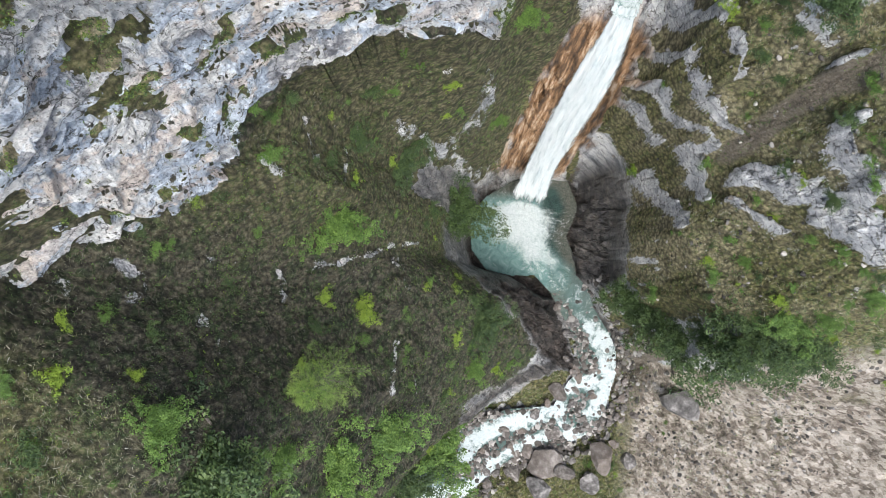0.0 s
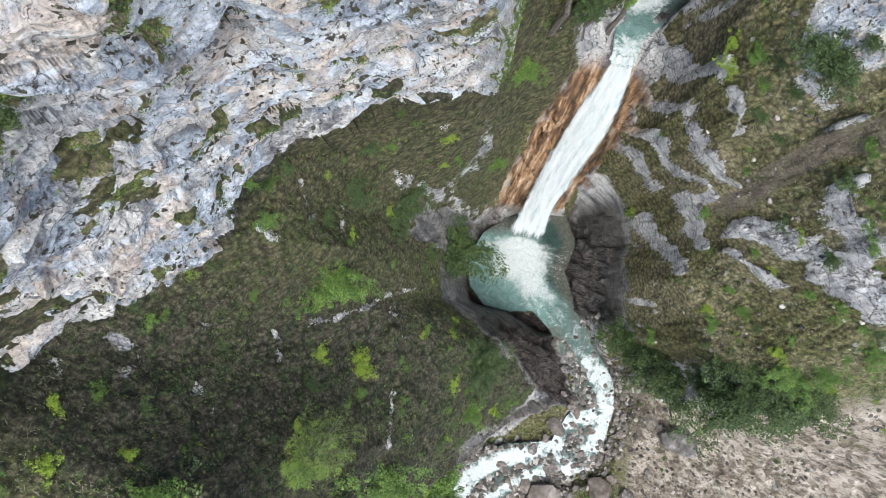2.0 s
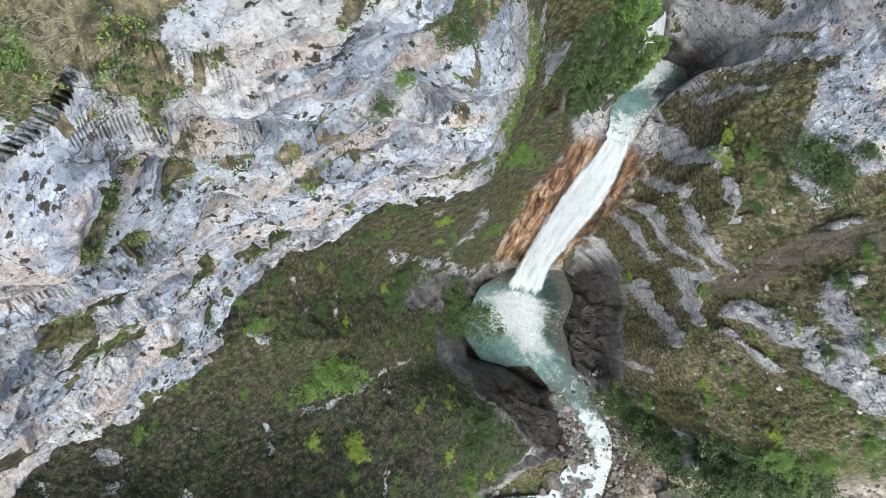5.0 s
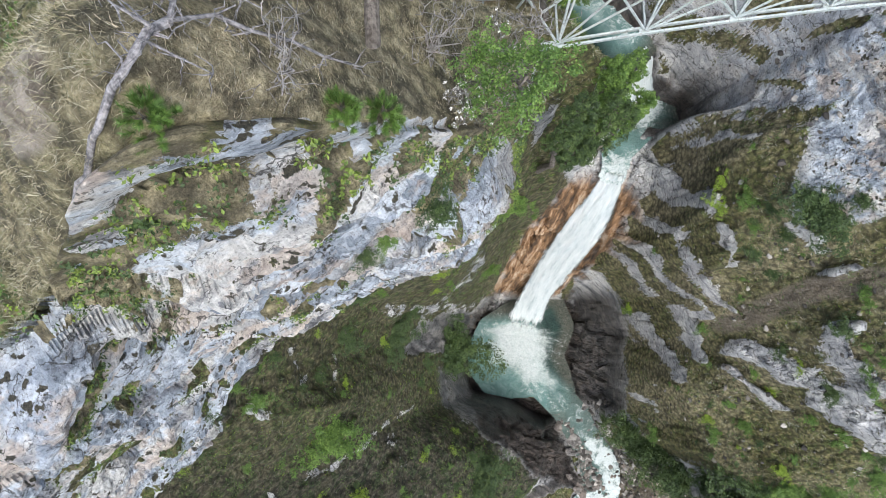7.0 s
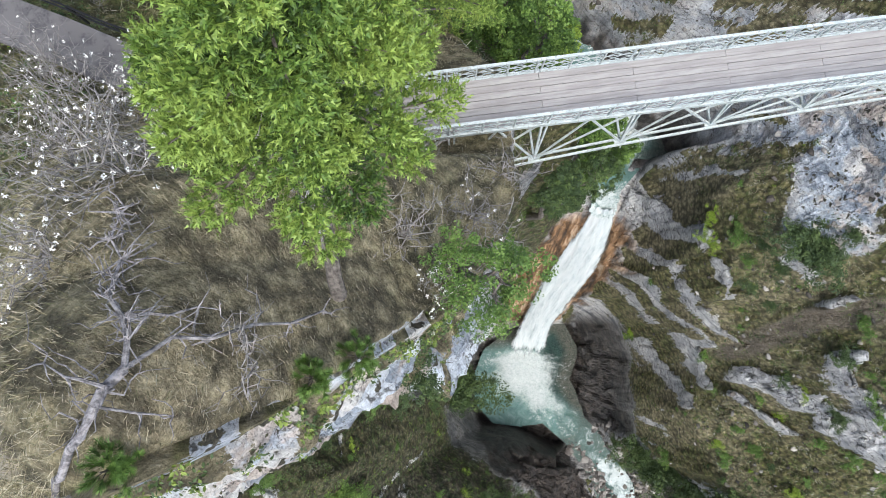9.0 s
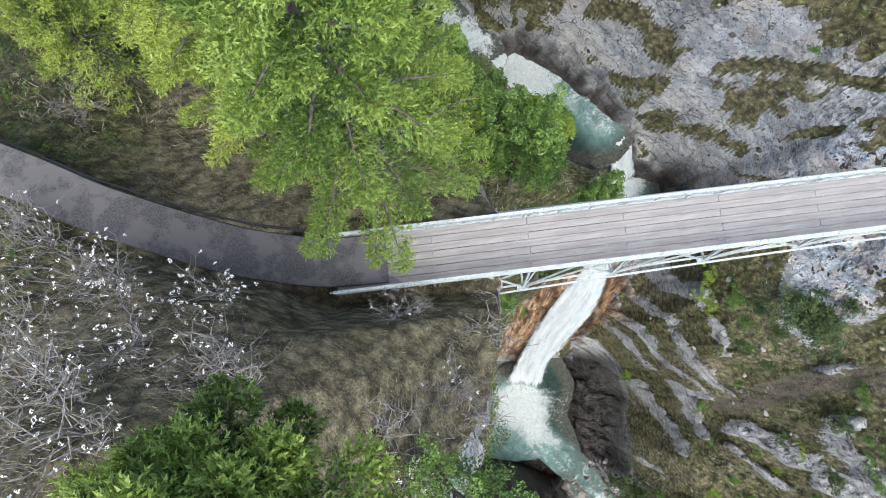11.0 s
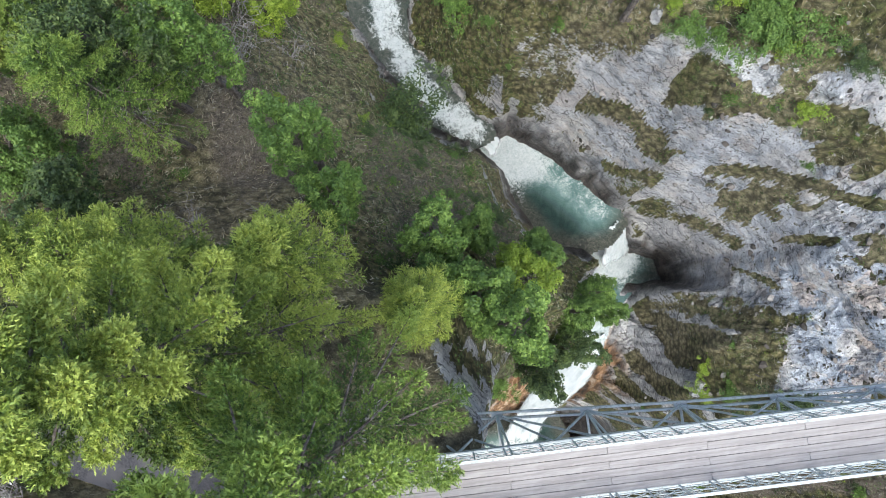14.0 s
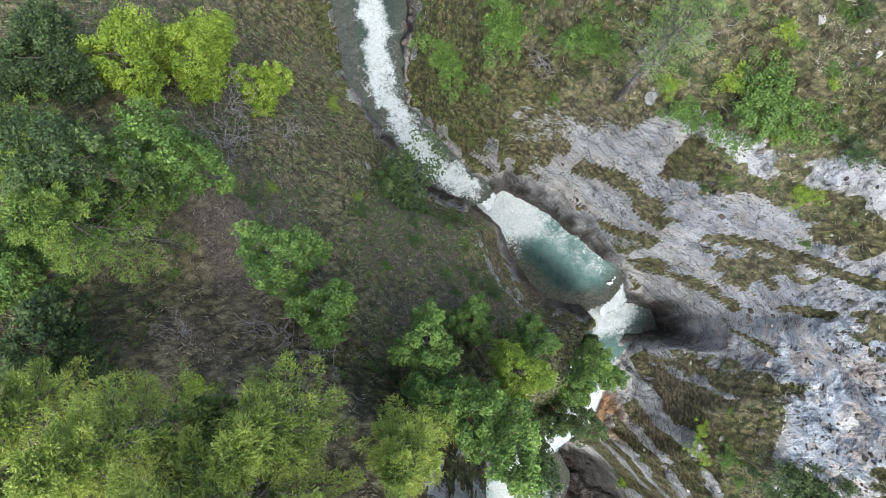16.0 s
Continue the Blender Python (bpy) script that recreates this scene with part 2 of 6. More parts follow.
def mesh_from(name, verts, faces, smooth=True):
    me = bpy.data.meshes.new(name)
    me.from_pydata([], [], [])
    verts, faces = np.asarray(verts, np.float32), np.asarray(faces, np.int32)
    n = faces.shape[1]
    me.vertices.add(len(verts))
    me.vertices.foreach_set("co", verts.ravel())
    me.loops.add(faces.size)
    me.loops.foreach_set("vertex_index", faces.ravel())
    me.polygons.add(len(faces))
    me.polygons.foreach_set("loop_start", np.arange(0, faces.size, n, dtype=np.int32))
    me.polygons.foreach_set("use_smooth", np.full(len(faces), smooth))
    me.update(calc_edges=True)
    return me


def mask(me, name, values):
    at = me.attributes.new(name, "FLOAT", "POINT")
    at.data.foreach_set("value", np.asarray(values, np.float32).ravel())


# ---- materials ----
def material(name, rough=0.8, metal=0.0, base=(0.5, 0.5, 0.5)):
    m = bpy.data.materials.new(name)
    m.use_nodes = True
    b = m.node_tree.nodes["Principled BSDF"]
    b.inputs["Base Color"].default_value = (*base, 1)
    b.inputs["Roughness"].default_value, b.inputs["Metallic"].default_value = rough, metal
    return m


class Graph:
    """Short names for the nodes of one material."""

    def __init__(self, m):
        self.t = m.node_tree
        self.b = self.t.nodes["Principled BSDF"]
        self.pos = self.t.nodes.new("ShaderNodeNewGeometry").outputs["Position"]

    def put(self, socket, value):
        if isinstance(value, bpy.types.NodeSocket):
            self.t.links.new(value, socket)
        elif isinstance(value, tuple) and len(value) == 3 and socket.type == "RGBA":
            socket.default_value = (*value, 1)
        else:
            socket.default_value = value

    def noise(self, scale, detail=4, rough=0.6, stretch=None, turn=(0, 0, 0), twist=0.0):
        v = self.pos
        if stretch:
            mp = self.t.nodes.new("ShaderNodeMapping")
            mp.vector_type = "TEXTURE"
            mp.inputs["Scale"].default_value, mp.inputs["Rotation"].default_value = [1 / a for a in stretch], [radians(a) for a in turn]
            self.t.links.new(v, mp.inputs["Vector"])
            v = mp.outputs["Vector"]
        n = self.t.nodes.new("ShaderNodeTexNoise")
        n.inputs["Scale"].default_value, n.inputs["Detail"].default_value, n.inputs["Roughness"].default_value = scale, detail, rough
        n.inputs["Distortion"].default_value = twist
        self.t.links.new(v, n.inputs["Vector"])
        # spread to the whole range
        return self.math("MULTIPLY_ADD", n.outputs["Fac"], 1.9, -0.45)

    def cells(self, scale, feature="F1", out="Distance", stretch=None, turn=(0, 0, 0), warp=0.0, warp_scale=1.0):
        v = self.pos
        if warp:
            w = self.t.nodes.new("ShaderNodeTexNoise")
            w.inputs["Scale"].default_value, w.inputs["Detail"].default_value, w.inputs["Roughness"].default_value = warp_scale, 4, 0.65
            self.t.links.new(v, w.inputs["Vector"])
            add = self.t.nodes.new("ShaderNodeVectorMath")
            add.operation = "MULTIPLY_ADD"
            self.t.links.new(w.outputs["Color"], add.inputs[0])
            add.inputs[1].default_value = (warp, warp, warp)
            self.t.links.new(v, add.inputs[2])
            v = add.outputs[0]
        if stretch:
            mp = self.t.nodes.new("ShaderNodeMapping")
            mp.vector_type = "TEXTURE"
            mp.inputs["Scale"].default_value, mp.inputs["Rotation"].default_value = [1 / a for a in stretch], [radians(a) for a in turn]
            self.t.links.new(v, mp.inputs["Vector"])
            v = mp.outputs["Vector"]
        n = self.t.nodes.new("ShaderNodeTexVoronoi")
        n.feature = feature
        n.inputs["Scale"].default_value = scale
        self.t.links.new(v, n.inputs["Vector"])
        return n.outputs[out]

    def ramp(self, value, *stops):
        r = self.t.nodes.new("ShaderNodeValToRGB")
        e = r.color_ramp.elements
        while len(e) < len(stops):
            e.new(0.5)
        for el, (p, c) in zip(e, stops):
            el.position = p
            el.color = (*c, 1) if isinstance(c, tuple) else (c, c, c, 1)
        self.put(r.inputs["Fac"], value)
        return r.outputs["Color"]

    def mix(self, fac, a, b, kind="MIX"):
        n = self.t.nodes.new("ShaderNodeMix")
        n.data_type, n.blend_type = "RGBA", kind
        self.put(n.inputs[0], fac)
        self.put(n.inputs[6], a)
        self.put(n.inputs[7], b)
        return n.outputs[2]

    def math(self, op, a, b=0.0, c=None):
        n = self.t.nodes.new("ShaderNodeMath")
        n.operation = op
        self.put(n.inputs[0], a)
        self.put(n.inputs[1], b)
        if c is not None:
            self.put(n.inputs[2], c)
        return n.outputs[0]

    def span(self, v, lo, hi, a=0.0, b=1.0):
        n = self.t.nodes.new("ShaderNodeMapRange")
        n.interpolation_type = "SMOOTHSTEP"
        for s, x in zip(n.inputs[:5], (v, lo, hi, a, b)):
            self.put(s, x)
        return n.outputs[0]

    def attr(self, name):
        n = self.t.nodes.new("ShaderNodeAttribute")
        n.attribute_name = name
        return n.outputs["Fac"]

    def random(self):
        return self.t.nodes.new("ShaderNodeObjectInfo").outputs["Random"]

    def island(self):
        return self.t.nodes.new("ShaderNodeNewGeometry").outputs["Random Per Island"]

    def bump(self, height, strength=0.5, distance=0.05, after=None):
        n = self.t.nodes.new("ShaderNodeBump")
        n.inputs["Strength"].default_value, n.inputs["Distance"].default_value = strength, distance
        self.put(n.inputs["Height"], height)
        if after is not None:
            self.put(n.inputs["Normal"], after)
        self.put(self.b.inputs["Normal"], n.outputs["Normal"])
        return n.outputs["Normal"]

    def colour(self, v):
        self.put(self.b.inputs["Base Color"], v)

    def rough(self, v):
        self.put(self.b.inputs["Roughness"], v)


def rock_material():
    m = material("limestone_and_turf", 0.9)
    g = Graph(m)
    big, mid, fine, grit = g.noise(0.22, 5, 0.6), g.noise(1.1, 6, 0.68, None, (0, 0, 0), 0.4), g.noise(4.5, 6, 0.75), g.noise(13.0, 4, 0.75)
    # the beds of the east side dip to the south-east, those of the cliff run along it
    EAST, CLIFF = (0, 20, -38), (12, 14, 41)

    def tone(v):
        s = g.t.nodes.new("ShaderNodeSeparateColor")
        g.put(s.inputs[0], v)
        return s.outputs[0]

    def total(*pairs):
        out = None
        for v, k in pairs:
            p = g.math("MULTIPLY", v, k)
            out = p if out is None else g.math("ADD", out, p)
        return out

    block = tone(g.cells(0.8, "F1", "Color", (0.45, 1.0, 1.0), EAST, 1.3, 0.7))
    chip = tone(g.cells(2.6, "F1", "Color", (0.5, 1.0, 1.0), EAST, 0.5, 2.2))
    bed, bed2 = g.noise(0.8, 9, 0.7, (0.3, 1.0, 1.0), EAST, 0.5), g.noise(3.4, 7, 0.78, (0.3, 1.0, 1.0), EAST, 0.4)
    mixed = total((bed, 0.40), (block, 0.20), (chip, 0.16), (bed2, 0.24))
    # grey limestone: noise tones, the darkest standing in for shade under ledges, chalky on fresh breaks
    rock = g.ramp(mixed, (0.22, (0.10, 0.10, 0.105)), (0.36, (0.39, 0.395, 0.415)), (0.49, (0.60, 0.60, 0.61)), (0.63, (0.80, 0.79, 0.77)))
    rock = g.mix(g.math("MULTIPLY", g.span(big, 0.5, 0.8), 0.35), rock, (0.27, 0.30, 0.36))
    # shade in the joints, drawn into the colour as thin dark lines
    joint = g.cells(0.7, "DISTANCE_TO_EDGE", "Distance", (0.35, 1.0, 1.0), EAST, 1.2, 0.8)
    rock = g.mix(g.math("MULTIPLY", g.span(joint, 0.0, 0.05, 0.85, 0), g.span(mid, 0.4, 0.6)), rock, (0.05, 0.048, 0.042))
    # bleached cliff: cream and rose where rock broke away, blue-grey where it weathered
    slab = tone(g.cells(0.55, "F1", "Color", (0.5, 1.0, 1.3), CLIFF, 1.8, 0.6))
    shard = tone(g.cells(1.9, "F1", "Color", (0.5, 1.0, 1.3), CLIFF, 0.7, 1.8))
    scar, scar2 = g.noise(0.7, 8, 0.68, (0.4, 1.0, 1.4), CLIFF, 0.5), g.noise(3.0, 7, 0.75, (0.4, 1.0, 1.4), CLIFF, 0.3)
    cut = total((scar, 0.38), (slab, 0.22), (shard, 0.16), (scar2, 0.24))
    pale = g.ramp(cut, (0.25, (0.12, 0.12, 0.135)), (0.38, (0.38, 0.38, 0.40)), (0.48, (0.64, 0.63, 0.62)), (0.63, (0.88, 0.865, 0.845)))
    blue = g.noise(0.36, 5, 0.62, (0.6, 1.0, 1.0), CLIFF)
    pale = g.mix(g.math("MULTIPLY", g.span(blue, 0.38, 0.52), 0.85), pale, g.ramp(cut, (0.28, (0.18, 0.205, 0.25)), (0.44, (0.40, 0.47, 0.57)), (0.60, (0.78, 0.84, 0.92))))
    rose = g.noise(0.5, 5, 0.65, (0.6, 1.0, 1.0), (40, 0, 30))
    pale = g.mix(g.math("MULTIPLY", g.span(rose, 0.53, 0.68), 0.65), pale, g.ramp(scar2, (0.2, (0.52, 0.39, 0.31)), (0.7, (0.84, 0.72, 0.62))))
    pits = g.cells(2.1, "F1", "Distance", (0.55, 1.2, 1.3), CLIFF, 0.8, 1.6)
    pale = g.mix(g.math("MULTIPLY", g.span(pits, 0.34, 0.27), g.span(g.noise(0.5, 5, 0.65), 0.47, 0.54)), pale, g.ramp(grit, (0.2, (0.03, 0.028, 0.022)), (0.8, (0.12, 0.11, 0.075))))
    rock = g.mix(g.attr("pale"), rock, pale)
    rock = g.mix(g.math("MULTIPLY", g.span(fine, 0.70, 0.88), 0.6), rock, (0.12, 0.12, 0.115))
    # tufts and moss in the pockets of the rock
    rock = g.mix(g.span(g.noise(1.3, 6, 0.7), 0.77, 0.80), rock, g.ramp(grit, (0.2, (0.03, 0.034, 0.014)), (0.8, (0.17, 0.155, 0.075))))
    # a crystalline, pitted grain, and hair cracks whose shade is painted near-black
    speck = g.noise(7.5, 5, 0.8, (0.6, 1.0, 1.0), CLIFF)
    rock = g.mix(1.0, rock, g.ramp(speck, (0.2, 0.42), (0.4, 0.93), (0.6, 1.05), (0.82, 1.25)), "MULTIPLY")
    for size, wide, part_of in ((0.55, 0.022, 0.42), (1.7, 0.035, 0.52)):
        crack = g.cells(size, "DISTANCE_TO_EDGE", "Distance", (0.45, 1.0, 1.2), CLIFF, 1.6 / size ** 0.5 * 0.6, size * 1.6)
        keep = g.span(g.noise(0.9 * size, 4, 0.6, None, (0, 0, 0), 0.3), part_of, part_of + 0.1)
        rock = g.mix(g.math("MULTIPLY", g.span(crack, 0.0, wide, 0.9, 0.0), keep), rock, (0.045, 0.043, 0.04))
    # wet rock; in the alcove and hollow this dark tone also carries shade
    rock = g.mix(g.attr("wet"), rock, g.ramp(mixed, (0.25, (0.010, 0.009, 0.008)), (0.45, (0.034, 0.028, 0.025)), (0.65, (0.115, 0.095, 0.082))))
    flow = g.noise(1.3, 7, 0.68, (0.17, 0.9, 0.17), (0, 0, 71), 0.3)
    tan = g.ramp(flow, (0.22, (0.035, 0.024, 0.017)), (0.42, (0.13, 0.075, 0.04)), (0.56, (0.30, 0.17, 0.085)), (0.78, (0.62, 0.48, 0.35)))
    rock = g.mix(g.attr("ochre"), rock, g.mix(g.math("MULTIPLY", g.span(fine, 0.55, 0.8), 0.5), tan, (0.07, 0.045, 0.03)))
    # turf
    turf = g.ramp(fine, (0.1, (0.024, 0.026, 0.010)), (0.35, (0.085, 0.085, 0.030)), (0.6, (0.19, 0.17, 0.075)), (0.88, (0.38, 0.32, 0.19)))
    turf = g.mix(g.span(mid, 0.45, 0.7), turf, g.ramp(grit, (0.1, (0.024, 0.032, 0.010)), (0.5, (0.10, 0.115, 0.036)), (0.9, (0.22, 0.23, 0.085))))
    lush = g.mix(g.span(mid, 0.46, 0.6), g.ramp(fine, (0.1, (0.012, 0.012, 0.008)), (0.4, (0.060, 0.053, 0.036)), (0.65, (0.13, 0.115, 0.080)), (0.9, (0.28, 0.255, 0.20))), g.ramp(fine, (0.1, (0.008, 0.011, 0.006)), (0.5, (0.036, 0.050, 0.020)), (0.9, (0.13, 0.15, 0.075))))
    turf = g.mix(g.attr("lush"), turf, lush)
    blend = g.math("ADD", g.math("MULTIPLY", fine, 0.5), g.math("MULTIPLY", grit, 0.5))
    straw = g.ramp(blend, (0.2, (0.07, 0.062, 0.036)), (0.42, (0.21, 0.18, 0.11)), (0.58, (0.36, 0.31, 0.20)), (0.8, (0.54, 0.48, 0.34)))
    turf = g.mix(g.attr("dry"), turf, straw)
    # tussocks: tops lightened, gaps darkened to paint shade over dead thatch and bare soil
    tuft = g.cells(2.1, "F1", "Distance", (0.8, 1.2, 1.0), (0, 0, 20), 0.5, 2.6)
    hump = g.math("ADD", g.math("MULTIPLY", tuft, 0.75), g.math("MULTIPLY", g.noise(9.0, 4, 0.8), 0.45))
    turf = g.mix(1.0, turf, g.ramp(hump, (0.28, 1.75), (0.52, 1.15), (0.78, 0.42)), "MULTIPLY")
    rubble = tone(g.cells(2.2, "F1", "Color", (0.7, 1.0, 1.0), (0, 0, -25), 0.4, 2.0))
    scree = g.ramp(total((g.noise(0.5, 8, 0.74, (0.5, 1.0, 1.0), (0, 0, -25), 0.4), 0.55), (rubble, 0.25), (fine, 0.2)), (0.26, (0.08, 0.066, 0.05)), (0.42, (0.25, 0.205, 0.165)), (0.54, (0.46, 0.40, 0.335)), (0.72, (0.70, 0.635, 0.565)))
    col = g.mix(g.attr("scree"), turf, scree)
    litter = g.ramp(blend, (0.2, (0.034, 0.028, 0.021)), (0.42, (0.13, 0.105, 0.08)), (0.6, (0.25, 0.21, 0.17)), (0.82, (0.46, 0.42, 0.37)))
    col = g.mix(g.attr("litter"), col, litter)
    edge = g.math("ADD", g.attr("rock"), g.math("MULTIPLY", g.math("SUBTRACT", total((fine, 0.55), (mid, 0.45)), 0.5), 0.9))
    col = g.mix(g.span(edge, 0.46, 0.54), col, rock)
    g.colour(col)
    g.rough(g.math("SUBTRACT", 0.92, g.math("MULTIPLY", g.attr("wet"), 0.5)))
    relief = g.mix(g.attr("pale"), mixed, cut)
    h = g.math("ADD", relief, g.math("MULTIPLY", fine, 0.2))
    h = g.math("ADD", h, g.math("MULTIPLY", grit, 0.05))
    h = g.math("MULTIPLY", h, g.span(g.attr("ochre"), 0, 1, 1.0, 0.35))
    g.bump(h, 1.0, 0.6)
    return m


ROCK = rock_material()


FIELD = {}
# beds of bare rock that stand out of the east slope, and half their width
RIBS = [
    ([(18.7, 26.6), (20.8, 24.0), (21.7, 21.1), (23.3, 18.6), (25.0, 16.7), (26.9, 14.8)], 0.42),
    ([(18.4, 23.8), (21.2, 20.0), (23.0, 17.7), (25.4, 15.0)], 0.6),
    ([(18.2, 22.3), (20.4, 20.1), (22.9, 17.0)], 0.3),
    ([(24.1, 16.1), (25.2, 13.7), (26.3, 10.6)], 0.4),
    ([(22.6, 22.2), (23.7, 19.8)], 0.75),
    ([(24.2, 19.6), (25.6, 19.4)], 0.4),
    ([(27.8, 12.1), (29.5, 11.1), (31.3, 9.7)], 0.85),
    ([(30.9, 14.7), (30.7, 13.8), (31.6, 12.1), (32.7, 10.8), (33.8, 9.5)], 0.55),
    ([(29.5, 18.5), (30.2, 18.9)], 0.5),
    ([(27.5, 10.2), (29.3, 8.4), (31.0, 6.9)], 0.4),
    ([(32.9, 8.6), (34.5, 6.9), (37.8, 4.7)], 1.1),
    ([(22.7, 3.5), (23.6, 1.4), (25.0, -1.5)], 0.6),
    ([(22.9, 14.7), (24.7, 10.9), (25.3, 8.2)], 0.4),
    ([(18.4, 30.3), (21.2, 28.0), (22.3, 23.4)], 0.6),
]
# bare rock that shows through the heath of the west slope
WEST_BEDS = [
    ([(-12.6, 8.8), (-12.0, 8.2)], 0.75), ([(-20.3, 0.9), (-19.7, 0.1), (-19.6, -1.3)], 0.6), ([(-16.4, 1.8), (-15.3, 1.6)], 0.5),
    ([(-11.1, 1.7), (-8.7, 2.1), (-6.6, 3.1), (-4.9, 4.4), (-2.6, 5.1)], 0.45), ([(-3.8, -5.0), (-3.8, -7.0), (-3.9, -9.3)], 0.5), ([(-2.1, -7.2), (-1.8, -9.8)], 0.3),
    ([(-4.4, 3.1), (-3.1, 0.3)], 0.55), ([(-12.9, 1.1), (-12.4, -1.3)], 0.3), ([(-16.4, -2.4), (-16.1, -3.2)], 0.45), ([(-15.0, -4.3), (-14.8, -4.6)], 0.5),
    ([(-22.4, -0.5), (-22.2, -1.0)], 0.5), ([(-10.6, 12.6), (-10.2, 11.0), (-9.8, 9.3)], 0.3), ([(-9.0, 13.0), (-8.4, 11.5), (-8.1, 8.9)], 0.28),
    ([(-4.6, 15.3), (-0.4, 15.3), (3.1, 18.3), (4.4, 20.4)], 0.9), ([(0.9, 15.7), (4.1, 14.9), (7.8, 17.8)], 1.1),
]
# turf on the backs of the beds between those ribs
RIB_TURF = [
    ([(19.5, 24.9), (21.0, 22.3), (22.3, 19.4), (24.2, 16.9), (26.0, 15.0)], 0.26), ([(18.6, 23.1), (20.8, 20.2), (22.9, 17.3), (24.6, 15.6)], 0.19), ([(18.4, 21.3), (20.6, 18.9), (23.0, 15.8)], 0.37),
    ([(20.4, 26.2), (22.2, 23.2), (23.0, 20.6), (24.6, 18.4)], 0.37), ([(24.5, 22.4), (24.8, 20.4), (27.0, 17.4)], 0.56),
]
# strips of turf on the ledges of the upper slabs
SLAB_TURF = [
    ([(14.1, 46.3), (15.6, 45.3), (17.0, 44.2), (19.0, 42.3)], 0.22), ([(13.2, 45.4), (15.4, 43.4), (17.6, 41.7), (19.5, 40.4)], 0.21),
    ([(21.8, 40.3), (24.0, 39.4), (26.1, 38.0), (28.8, 36.2)], 0.22), ([(24.1, 38.9), (25.8, 36.5)], 0.14), ([(22.5, 37.8), (24.0, 36.7), (25.5, 35.1)], 0.17),
    ([(26.5, 35.1), (27.7, 34.6)], 0.25), ([(18.4, 44.6), (20.2, 43.2), (22.9, 42.0), (25.3, 40.4), (27.7, 38.4)], 0.55), ([(22.4, 43.4), (23.4, 42.5)], 0.25),
    ([(23.9, 35.4), (25.0, 33.7), (26.6, 31.8)], 0.13), ([(20.8, 31.1), (23.4, 30.3), (25.6, 30.2)], 0.33), ([(22.1, 27.2), (23.3, 25.2), (25.5, 24.6)], 0.46),
]
# the bare dark snout of rock between the plunge pool and the lower stream
SNOUT = [(3.6, 6.6), (6.9, 3.9), (10.9, 3.7), (14.5, 1.9), (17.3, -1.4), (19.4, -7.9), (20.5, -10), (17.5, -10.5), (14.5, -8.2), (11.9, -4.8), (8.6, -1.3), (5.2, 0.6)]
# a trodden earth trail along the east slope
TRAIL = [(27.0, 14.5), (28.5, 16.6), (29.7, 17.5), (31.8, 17.8), (36.0, 19.5)]


